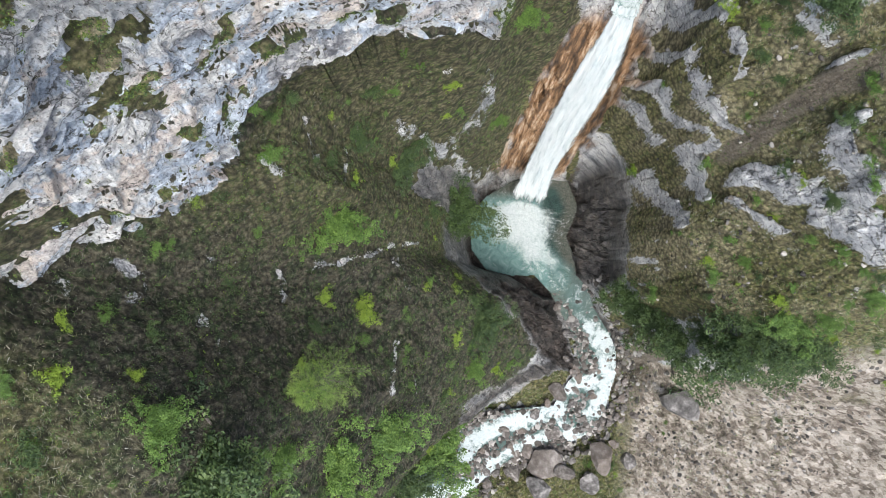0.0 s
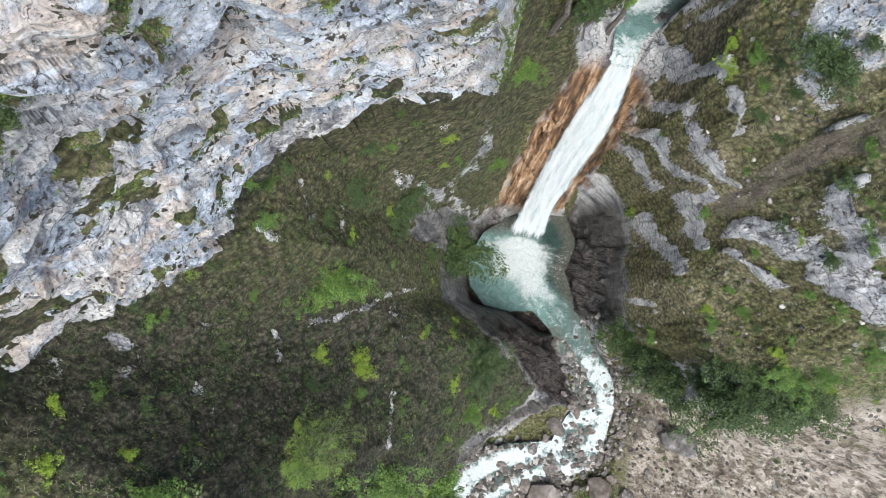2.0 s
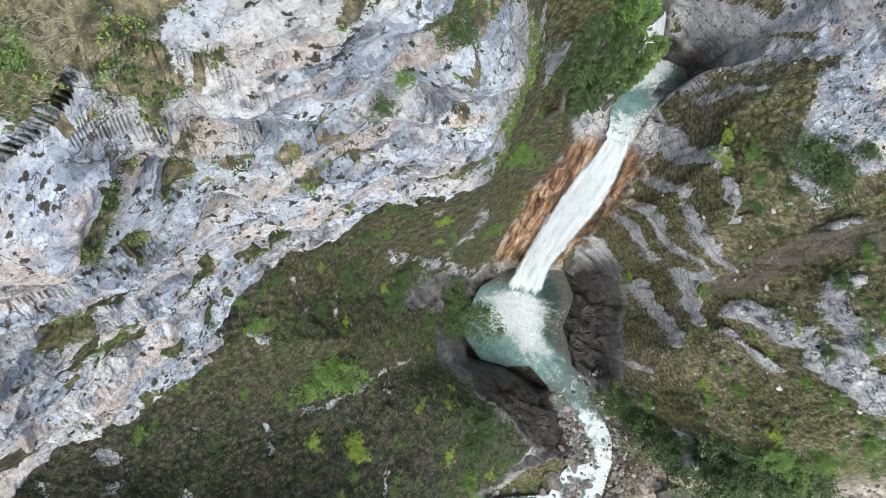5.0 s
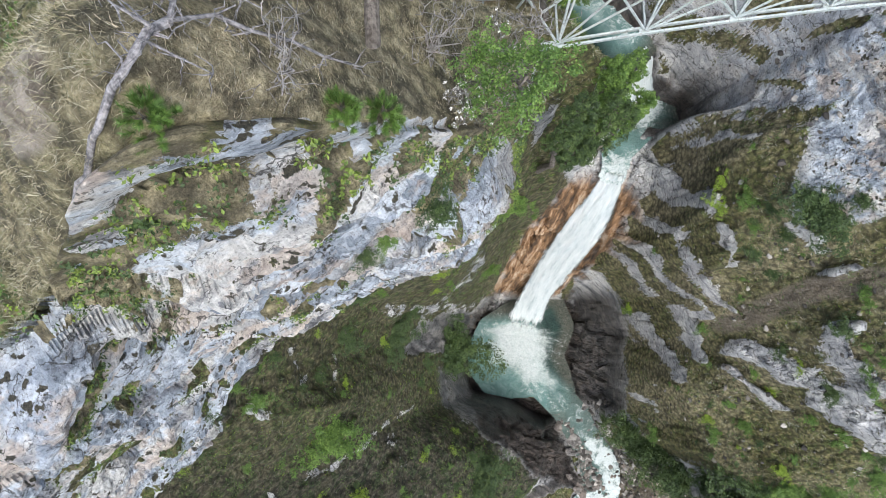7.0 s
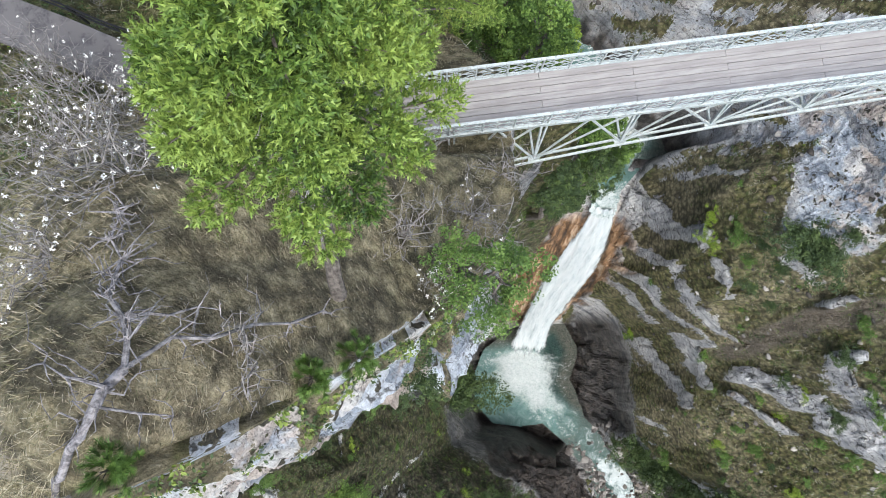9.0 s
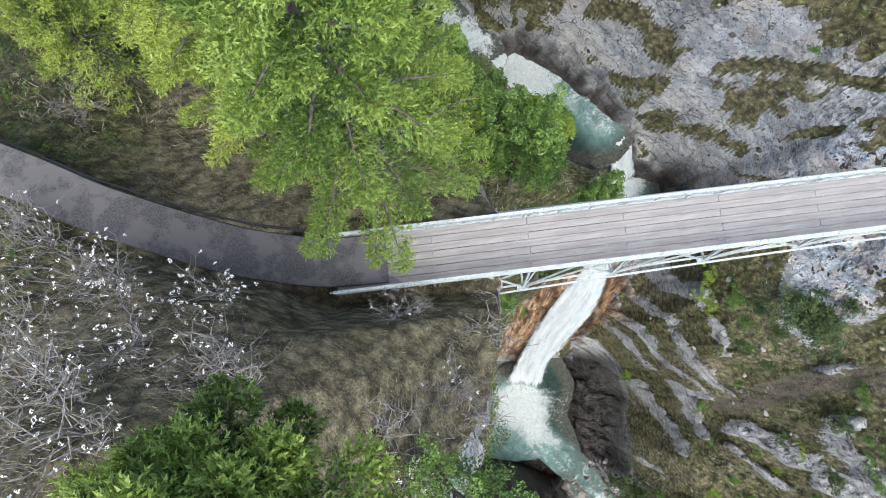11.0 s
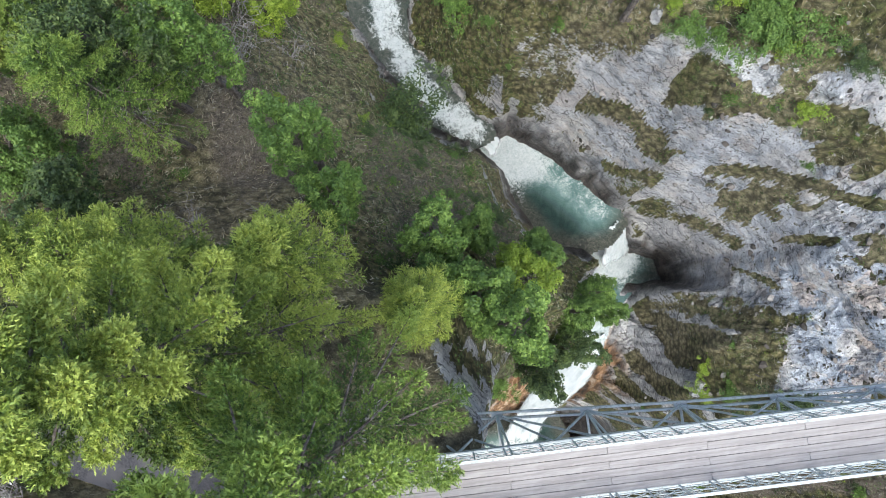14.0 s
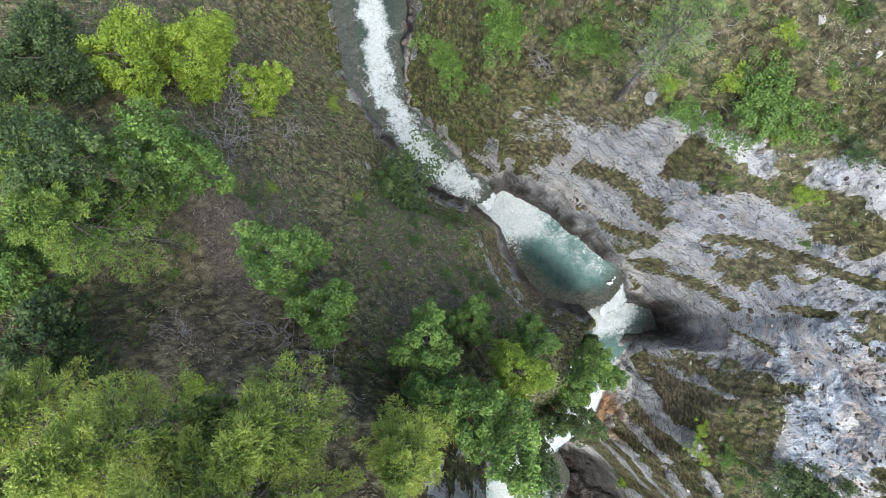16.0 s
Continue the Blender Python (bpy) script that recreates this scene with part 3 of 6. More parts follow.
def build_ground():
    xs = axis_lines([(-26, 8, 0.125), (8, 34, 0.17), (34, 52, 0.26)], 500)
    ys = axis_lines([(-34, -5, 0.22), (-5, 30, 0.125), (30, 64, 0.19)], 500)
    X, Y = np.meshgrid(xs, ys)
    Z, Q = land(X, Y)
    Z = carve(X, Y, Z)

    def slope(z):
        return np.gradient(z, ys, axis=0), np.gradient(z, xs, axis=1)

    d_fall, s_fall = line_distance(X, Y, CHUTE)
    d_pool = outline_distance(X, Y, PLUNGE_POOL)
    d_lip = outline_distance(X, Y, LIP_POOL)
    d_up = outline_distance(X, Y, UPPER_POOL)
    d_low, d_high = outline_distance(X, Y, LOWER_RUN), outline_distance(X, Y, UPPER_RUN)
    d_water = np.minimum.reduce([d_pool, d_lip, d_up, d_low, d_high])
    level, coarse = 0.25 * unit(fbm(X / 5, Y / 5, Z / 9, 4, 51)), 0.25 * unit(fbm(X / 11, Y / 11, Z / 15, 3, 53))
    grain = 0.25 * unit(fbm(X / 1.1, Y / 1.1, Z / 2.2, 4, 52))
    # strata of the east side run down to the south-east
    across, along = 0.62 * X + 0.78 * Y, 0.78 * X - 0.62 * Y
    rib = unit(fbm(across / 5.2 + 0.35 * coarse, along / 34 + 0.2 * coarse, 0.0, 3, 41, True))
    rib2 = unit(fbm(across / 1.9 + 0.3 * level, along / 15, 0.0, 3, 43, True))
    east = step(6.6, 7.6, Q) * step(-5, 0, Y - (X - 24) * 0.15)
    slab = east * step(29, 35, Y + 0.25 * (X - 20)) * step(50.5, 46.5, Y + 0.42 * (X - 12) + 2.0 * level)
    top_green = east * step(46, 50, Y + 0.42 * (X - 12) + 2.0 * level)
    plateau = step(1.12, 0.97, Q) * step(-9.5, -7.5, X + 0.8 * level) * step(16.0, 17.2, Y + 0.9 * level) * step(66, 58, Y)
    # cliff under the western brow: ledges dipping east, with gullies
    face = step(0.99, 1.03, Q) * step(1.5, 1.2, Q + 0.05 * level) * step(-4, 0.5, Y + 2 * level) * step(20.5, 17.5, Y + 1.5 * level) * (1 - plateau)
    sink = face
    west_top = np.maximum(step(-9.5, -12, X), step(16.8, 15.0, Y + 0.8 * level)) * step(1.1, 0.9, Q) * step(-2, 2, Y) * step(27, 24, Y) * (1 - plateau)
    face = np.maximum(face, west_top)
    ledge = 0.3 * unit(fbm(Z / 5.5 + 0.5 * (X + Y) / 5.5 + 0.5 * level, along / 22, 0.4, 3, 44, True))
    # each bed ends in a broken edge towards the south-west and carries turf on its back
    saw = across / 4.6 + 0.55 * coarse + 0.35 * level + 0.10 * grain
    part_of = saw - np.floor(saw)
    live = step(-0.55, -0.1, 0.8 * level + 0.25 * fbm(along / 9, saw // 1 * 7.3, 0, 2, 46))
    saw2 = across / 1.7 + 0.5 * level + 0.12 * grain
    part2 = saw2 - np.floor(saw2)
    live = live * (0.35 + 0.65 * slab)
    bare, heap = np.zeros(X.shape), 0.55 * grain + 0.35 * level
    for line, w in RIBS:
        near, s = line_distance(X, Y, line)
        bare = np.maximum(bare, 0.95 * step(w * 1.35, w * 0.45, near + heap * w * 1.2))
    bare = bare * step(5.5, 6.5, Q)
    bed = 1.9 * bare * (1 - slab) + live * (1.5 * step(0.0, 0.07, part_of) * step(1.0, 0.25, part_of)) + 0.45 * step(0.0, 0.1, part2) * step(1.0, 0.3, part2)
    Z = Z + east * (bed + 0.2 * rib + 0.1 * rib2) * step(1.5, 5, d_water) * (1 - 0.2 * slab)
    w0 = step(1.9, 2.3, Q) * step(4.9, 4.3, Q) * step(30, 26, Y)
    saw = (Z + 3.0 * level + 2.2 * coarse + 0.12 * X) / 6.5
    tread = saw - np.floor(saw)
    Z = Z + w0 * 1.5 * (step(0.0, 0.28, tread) - tread) * step(-0.3, 0.15, coarse + level)
    zy, zx = slope(Z)
    steep = np.hypot(zx, zy)
    west = step(1.9, 2.2, Q) * step(5.2, 4.6, Q) * step(30, 26, Y)
    rock = 0.8 * step(3.6, 5.6, steep + 0.8 * grain + 0.6 * level) * (1 - west * 0.92) * (1 - 0.75 * east * (1 - slab)) * (1 - step(14.5, 17, Y) * step(2.6, 2.0, Q) * step(0.15, -0.15, level + 0.7 * grain))
    rock = np.maximum(rock, east * (1 - top_green) * live * step(0.42, 0.24, part_of + 0.35 * grain + 0.2 * level))
    rock = np.maximum(rock, bare)
    rock = np.maximum(rock, east * (1 - top_green) * 0.8 * step(0.40, 0.25, part2 + 0.3 * grain) * step(0.2, 0.4, level + 0.3 * coarse))
    bluff = step(25.0, 27.0, X + level) * step(30, 34, Z) * step(21.0, 23, Y + level) * step(33.5, 31, Y) * step(-0.5, -0.2, level + 0.5 * grain)
    rock = np.maximum(rock, bluff)
    strip = step(0.50, 0.62, part_of + 0.3 * grain) * step(0.98, 0.86, part_of) * step(0.15, 0.3, level + 0.5 * fbm(along / 4, saw // 1 * 3.1, 0, 3, 47))
    rock = np.maximum(rock, slab)
    for line, w in SLAB_TURF:
        near, s = line_distance(X, Y, line)
        strip = np.maximum(strip, step(w * 1.4, w * 0.7, near + heap * w * 1.2))
    rock = rock * (1 - 0.95 * slab * strip)
    rock = np.maximum(rock, 0.9 * step(0.45, 0.6, level + 0.3 * grain) * top_green)
    rock = np.maximum(rock, face * step(-0.42, -0.08, level * 0.55 + grain * 0.4 + 0.25 * ledge))
    rock = np.maximum(rock, step(1.9, 0.5, d_water + 1.1 * grain))
    rock = np.maximum(rock, step(5.2, 3.8, d_pool + 1.5 * level) * step(16, 20, X + 0.0 * Y) * step(2, -3, Z))
    rock = np.maximum(rock, step(4.6, 3.2, d_fall * (1 - 0.25 * step(0, 2, 15 - X)) + 1.2 * level))
    shoulder = step(4.2, 4.75, Q + 0.2 * grain) * step(5.3, 5.0, Q) * step(-18, -14, Y) * step(20, 14, Y)
    rock = np.maximum(rock, shoulder)
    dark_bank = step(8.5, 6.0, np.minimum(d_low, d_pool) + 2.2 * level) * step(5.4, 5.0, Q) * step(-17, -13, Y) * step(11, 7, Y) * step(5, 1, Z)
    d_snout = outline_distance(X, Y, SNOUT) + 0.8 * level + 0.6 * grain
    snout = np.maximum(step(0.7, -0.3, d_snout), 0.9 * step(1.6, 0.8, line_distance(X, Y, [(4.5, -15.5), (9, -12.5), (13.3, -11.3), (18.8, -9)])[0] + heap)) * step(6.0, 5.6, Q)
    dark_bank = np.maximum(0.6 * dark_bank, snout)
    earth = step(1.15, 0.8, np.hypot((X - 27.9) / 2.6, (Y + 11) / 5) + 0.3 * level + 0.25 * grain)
    # the alcove's wet brown rock and its cave shade, painted together
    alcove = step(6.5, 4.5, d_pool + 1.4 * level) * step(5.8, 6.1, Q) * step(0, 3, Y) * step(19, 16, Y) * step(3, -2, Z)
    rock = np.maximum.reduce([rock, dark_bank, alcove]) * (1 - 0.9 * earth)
    rock = rock * (1 - step(1.02, 1.1, Q) * step(2.12, 2.02, Q) * step(-4, 0, Y) * step(24, 22, Y))
    for line, w in WEST_BEDS:
        near, s = line_distance(X, Y, line)
        rock = np.maximum(rock, (0.50 + 0.6 * grain) * step(w * 1.8, w * 0.1, near + heap * w * 1.6))
    # a hollow under the ledges west of the plunge pool: wet rock and overhang shade in one dark tone
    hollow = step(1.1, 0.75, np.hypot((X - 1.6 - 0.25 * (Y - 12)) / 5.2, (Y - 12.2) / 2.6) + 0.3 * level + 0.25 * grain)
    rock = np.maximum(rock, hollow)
    trail = step(1.3, 0.7, line_distance(X, Y, TRAIL)[0] + 0.6 * heap)
    gravel = step(1.0, 0.7, np.hypot((X + 5.9) / 1.1, (Y - 19.6) / 1.0) + 0.3 * grain)
    for line, w in RIB_TURF:
        near, s = line_distance(X, Y, line)
        rock = rock * (1 - 0.92 * step(w * 1.5, w * 0.5, near + heap * w * 1.3) * step(2.6, 3.6, d_fall))
    # rough relief: rock is broken, turf is hummocky
    broken = 0.35 * unit(fbm(X / 2.6, Y / 2.6, Z / 4, 5, 71, True))
    chips = fbm(X / 0.8, Y / 0.8, Z / 1.6, 3, 72)
    f1, j1 = facets(across / 1.5 + 0.35 * level, along / 3.2 + 0.3 * grain, 5)
    f2, j2 = facets(across / 0.55 + 0.3 * grain, along / 1.1, 6)
    crag = 0.75 * f1 - 0.25 * step(0.14, 0.0, j1) + 0.26 * f2 - 0.08 * step(0.15, 0.0, j2)
    calm = (0.4 + 0.6 * step(4.5, 2.0, steep)) * (1 - sink)
    push = rock * (0.9 * crag * calm * (1 - 0.5 * bluff) * (1 - 0.35 * slab) + 0.3 * broken * calm + 0.15 * chips * calm) + (1 - rock) * (0.28 * grain + 0.14 * chips)
    push = push * step(-0.5, 1.5, d_water) * (1 - 0.5 * step(4.5, 1.0, d_fall)) * (1 - 0.65 * plateau) - 1.6 * sink
    # the footpath is cut level into the brow
    d_path, _ = line_distance(X, Y, PATH_LINE)
    on_path = step(1.5, 0.8, d_path)
    n = np.sqrt(1 + zx ** 2 + zy ** 2)
    k = np.minimum(n, 2.2) / n
    Zd = Z + push * k
    Zd = Zd * (1 - on_path) + np.minimum(Zd, 60.3) * on_path
    Xd, Yd = X - zx / n * push * 0.9 * (1 - on_path), Y - zy / n * push * 0.9 * (1 - on_path)
    d_head, _ = line_distance(X, Y, BRIDGEHEAD)
    under = step(2.0, 1.2, d_head)
    Zd = Zd * (1 - under) + np.minimum(Zd, 59.2) * under
    far = step(0, 60, np.maximum.reduce([-26 - X, X - 52, -34 - Y, Y - 64]))
    Zd = Zd + far * 20 * fbm(X / 90, Y / 90, 0, 4, 81)
    i = np.arange(len(xs) * len(ys)).reshape(len(ys), len(xs))
    faces = np.stack([i[:-1, :-1], i[:-1, 1:], i[1:, 1:], i[1:, :-1]], -1).reshape(-1, 4)
    me = mesh_from("ground", np.stack([Xd, Yd, Zd], -1).reshape(-1, 3), faces, False)
    soft = (steep > 2.6)[:-1, :-1].ravel()
    me.polygons.foreach_set("use_smooth", soft)
    pale = np.clip(0.75 * step(14.5, 17, Y) * step(23, 21, Y) * step(1.6, 1.2, Q) + face * step(-0.45, 0.15, level * 0.6 + 0.4 * coarse + 0.3 * ledge) + step(25.0, 27.5, X + level) * step(30, 34, Z) * step(20.5, 23, Y + level) * step(35, 31, Y) + 0.45 * slab, 0, 1)
    chute_west = step(0.5, -1.5, X - np.interp(Y, [p[1] for p in FALL[::-1]], [p[0] for p in FALL[::-1]]))
    scree = step(-4, -8, Y - 0.12 * (X - 28)) * step(26, 30, X) * step(-0.75, 0.0, level + 0.25)
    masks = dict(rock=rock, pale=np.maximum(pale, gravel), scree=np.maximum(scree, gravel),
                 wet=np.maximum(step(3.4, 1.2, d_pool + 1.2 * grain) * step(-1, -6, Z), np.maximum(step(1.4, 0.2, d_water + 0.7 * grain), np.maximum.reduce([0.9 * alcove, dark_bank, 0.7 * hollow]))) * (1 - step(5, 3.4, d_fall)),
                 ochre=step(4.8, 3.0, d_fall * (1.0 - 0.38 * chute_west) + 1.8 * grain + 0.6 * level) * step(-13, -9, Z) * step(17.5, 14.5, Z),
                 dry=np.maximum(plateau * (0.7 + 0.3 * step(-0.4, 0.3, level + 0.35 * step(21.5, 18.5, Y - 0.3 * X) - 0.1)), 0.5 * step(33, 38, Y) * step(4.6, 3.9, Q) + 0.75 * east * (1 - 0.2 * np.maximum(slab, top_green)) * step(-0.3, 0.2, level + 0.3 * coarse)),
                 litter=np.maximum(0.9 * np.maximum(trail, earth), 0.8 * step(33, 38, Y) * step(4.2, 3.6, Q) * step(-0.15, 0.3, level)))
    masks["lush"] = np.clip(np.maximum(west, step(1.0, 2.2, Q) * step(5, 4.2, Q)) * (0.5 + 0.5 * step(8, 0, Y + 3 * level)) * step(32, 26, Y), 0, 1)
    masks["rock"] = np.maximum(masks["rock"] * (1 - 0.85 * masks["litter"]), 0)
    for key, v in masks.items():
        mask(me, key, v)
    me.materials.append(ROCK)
    FIELD.update(xs=xs, ys=ys, z=Zd, rock=masks["rock"], plateau=plateau, face=face, east=east, west=west, water=d_water, steep=steep, scree=scree,
                 top_green=top_green, slab=slab, fall=d_fall, path=d_path, level=level, q=Q, dry=masks["dry"], litter=masks["litter"], ochre=masks["ochre"])
    return tagged(new("ground", me), "grey limestone gorge with turf, scree and wet ledges", "ground", kind="structure")


def field(name, x, y):
    """A value of the ground (its height z, or one of its masks) at arrays of places."""
    xs, ys, v = FIELD["xs"], FIELD["ys"], FIELD[name]
    i, j = np.clip(np.searchsorted(xs, x) - 1, 0, len(xs) - 2), np.clip(np.searchsorted(ys, y) - 1, 0, len(ys) - 2)
    u, w = (x - xs[i]) / (xs[i + 1] - xs[i]), (y - ys[j]) / (ys[j + 1] - ys[j])
    return (v[j, i] * (1 - u) + v[j, i + 1] * u) * (1 - w) + (v[j + 1, i] * (1 - u) + v[j + 1, i + 1] * u) * w


def height(x, y):
    return float(field("z", np.array([float(x)]), np.array([float(y)]))[0])


PATH_LINE = [(-16, 32.6), (-10.3, 30.0), (-8.4, 29.0), (-5.6, 27.9), (-3.8, 27.3), (-1.5, 26.85), (0.4, 26.9)]
BRIDGEHEAD = [(-1.2, 26.8), (4.0, 27.06), (9.0, 27.3)]
ground = build_ground()


def build_cliff():
    """The cliff under the western brow: an upright sheet of ledges and scars between its brow line and its foot."""
    knots = np.arange(len(CLIFF_LINES))
    fine_knots = np.linspace(0, knots[-1], 90)
    top, foot = (np.stack([np.interp(fine_knots, knots, [c[k][i] for c in CLIFF_LINES]) for i in range(3)], 1) for k in (0, 1))
    for _ in range(4):
        for line in (top, foot):
            line[1:-1] = (line[:-2] + 2 * line[1:-1] + line[2:]) / 4
    run = np.concatenate([[0], np.cumsum(np.linalg.norm(np.diff(top[:, :2], axis=0), axis=1))])
    s = np.arange(0, run[-1], 0.10)
    T = np.stack([np.interp(s, run, top[:, i]) for i in range(3)], 1)
    F = np.stack([np.interp(s, run, foot[:, i]) for i in range(3)], 1)
    d = np.gradient((T + F)[:, :2], axis=0)
    d /= np.linalg.norm(d, axis=1)[:, None]
    out = np.stack([d[:, 1], -d[:, 0], 0 * s], 1)
    # towards the north-east the brow is flush with the turf behind it
    north = step(15.4, 17.0, T[:, 1])
    flush = field("z", T[:, 0] - 0.9 * out[:, 0], T[:, 1] - 0.9 * out[:, 1])
    for _ in range(12):
        flush[1:-1] = (flush[:-2] + 2 * flush[1:-1] + flush[2:]) / 4
    T[:, 2] = T[:, 2] * (1 - north) + (flush - 0.1) * north
    t = np.linspace(-0.12, 1.06, 320)
    A, B = np.meshgrid(s, t, indexing="ij")
    W = np.clip(B, 0, 2)
    P = T[:, None] * (1 - W[..., None]) + F[:, None] * W[..., None]
    X, Y, Z = P[..., 0], P[..., 1], P[..., 2]
    ends = step(0, 4, A) * step(run[-1], run[-1] - 6, A)
    wide = 0.35 * unit(fbm(A / 9, Z / 6, 0.3, 3, 201))
    bedded = 0.3 * unit(fbm(Z / 5.5 + 0.1 * A + 1.2 * wide, A / 16, 0.4, 4, 202, True))
    fine = 0.3 * unit(fbm(Z / 1.5 + 0.06 * A + wide, A / 5.5, 0.9, 4, 203, True))
    rough = 0.3 * unit(fbm(X / 1.5, Y / 1.5, Z / 1.5, 4, 204, True))
    belly = 0.15 - 0.5 * np.sin(np.pi * np.clip(B, 0, 1)) * (1 - north[:, None]) + north[:, None] * (0.25 + 0.8 * step(0.0, 0.25, B) * step(1.0, 0.35, B)) - 1.6 * step(1.0, 1.06, B)
    steps = (Z + 0.55 * A + 2.6 * wide) / 5.2
    shelf = steps - np.floor(steps)
    push = (belly + 1.0 * wide + 0.8 * bedded + 0.4 * fine + 0.22 * rough + 0.9 * (shelf - 0.5) * step(1.0, 0.88, shelf)) * ends - 3.0 * (1 - step(0, 4, A))
    f1, j1 = facets(Z / 2.0 + 0.12 * A + 0.6 * wide, A / 2.6 + 0.3 * rough, 31)
    f2, j2 = facets(Z / 0.8 + 0.1 * A, A / 0.9 + 0.3 * rough, 32)
    push = push + (0.38 * f1 - 0.10 * step(0.12, 0.0, j1) + 0.17 * f2 - 0.05 * step(0.12, 0.0, j2)) * ends
    push = push * (1 - 0.92 * north[:, None] * step(0.13, 0.0, B))
    # above the brow the sheet lies back on the ground behind it
    back = np.clip(-B / 0.12, 0, 1)
    push = push * (1 - step(0, 0.25, back)) - (2.6 + 2.9 * (1 - north[:, None])) * back
    P = P + out[:, None] * push[..., None]
    P[..., 2] += (0.35 * bedded + 0.2 * rough) * ends * (1 - back) - 9.0 * (1 - step(run[-1], run[-1] - 5, A))
    lie = step(0.7, 1.0, back)
    lie = lie * (1 - north[:, None])
    P[..., 2] = P[..., 2] * (1 - lie) + (field("z", P[..., 0], P[..., 1]) - 0.5) * lie
    tuck = step(0, 0.15, back) * north[:, None]
    P[..., 2] = P[..., 2] * (1 - tuck) + np.minimum(P[..., 2], np.maximum(field("z", P[..., 0], P[..., 1]) - 0.25, T[:, None, 2] - 0.5 - 0.8 * back)) * tuck
    i = np.arange(A.size).reshape(A.shape)
    faces = np.stack([i[:-1, :-1], i[:-1, 1:], i[1:, 1:], i[1:, :-1]], -1).reshape(-1, 4)
    me = mesh_from("cliff", P.reshape(-1, 3), faces, False)
    du, dv = np.gradient(P, axis=0), np.gradient(P, axis=1)
    n = np.cross(du, dv)
    n /= np.linalg.norm(n, axis=2)[..., None]
    flat = np.abs(n[..., 2])
    for _ in range(6):
        flat[1:-1, 1:-1] = (flat[:-2, 1:-1] + flat[2:, 1:-1] + flat[1:-1, :-2] + flat[1:-1, 2:]) / 4
    green = 0.8 * step(0.80, 1.0, flat + 0.25 * wide + 0.15 * rough) * (1 - step(0.01, 0.0, B) * step(16.6, 15.4, Y + 2 * wide))
    patch = 0.9 * step(1.15, 1.8, unit(fbm(A / 3.2, Z / 2.0, 0.2, 4, 206)) + 0.5 * rough)
    patch = np.maximum(patch, 0.95 * step(2.1, 1.2, np.linalg.norm((P - np.array([-15.0, 9.4, 58.8])) * np.array([0.8, 1, 1]), axis=2) + 0.8 * wide + 0.5 * rough))
    low = step(0.97, 1.03, B + 0.06 * wide)
    tufts = step(15.5, 17.0, Y) * step(0.22, 0.02, B + 0.30 * wide) * step(-0.1, 0.1, rough + 0.6 * wide + 0.25 - 0.8 * B)
    end = step(run[-1] - 5, run[-1] - 2, A + 2 * wide)
    rock = 1 - np.clip(np.maximum.reduce([green * 0.9, patch, low, tufts, 0.8 * end * step(-0.1, 0.2, rough)]), 0, 1)
    FIELD["ledges"] = P[(rock < 0.5) & (B > 0.01) & (B < 0.95)]
    mask(me, "rock", rock)
    mask(me, "pale", np.clip(step(-0.75, -0.2, wide + 0.6 * bedded) * (1 - 0.6 * end), 0, 1))
    mask(me, "dry", step(0.75, 0.3, B) * step(-0.35, 0.1, rough))
    mask(me, "lush", step(0.7, 0.95, B))
    for key in ("wet", "ochre", "scree", "litter"):
        mask(me, key, np.zeros(A.size))
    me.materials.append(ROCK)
    return tagged(new("cliff", me), "pale bleached limestone cliff with ledges and scars", "cliff", kind="structure")


cliff = build_cliff()


# ---- water ----
def water_material():
    m = material("stream_water", 0.12)
    g = Graph(m)
    swirl = g.noise(0.7, 6, 0.65, None, (0, 0, 0), 1.2)
    fine = g.noise(3.2, 8, 0.78, None, (0, 0, 0), 1.2)
    bed = g.ramp(fine, (0.2, (0.020, 0.021, 0.016)), (0.5, (0.070, 0.070, 0.054)), (0.8, (0.15, 0.135, 0.11)))
    deep = g.mix(g.attr("shallow"), g.ramp(swirl, (0.2, (0.006, 0.020, 0.016)), (0.8, (0.020, 0.052, 0.042))), bed)
    milky = g.ramp(swirl, (0.2, (0.12, 0.23, 0.215)), (0.8, (0.22, 0.36, 0.34)))
    col = g.mix(g.attr("milk"), deep, milky)
    f = g.math("ADD", g.attr("foam"), g.math("MULTIPLY", g.math("SUBTRACT", g.math("ADD", g.math("MULTIPLY", swirl, 0.35), g.math("MULTIPLY", fine, 0.65)), 0.5), g.math("MULTIPLY_ADD", g.attr("shallow"), 1.3, 0.55)))
    foam = g.span(f, 0.3, 0.85)
    white = g.ramp(fine, (0.2, (0.42, 0.50, 0.50)), (0.6, (0.64, 0.69, 0.69)), (0.9, (0.74, 0.77, 0.77)))
    g.colour(g.mix(foam, col, white))
    g.rough(g.span(foam, 0, 1, 0.12, 0.7))
    g.bump(g.math("ADD", swirl, g.math("MULTIPLY", fine, 0.7)), 0.7, 0.25)
    return m


WATER = water_material()


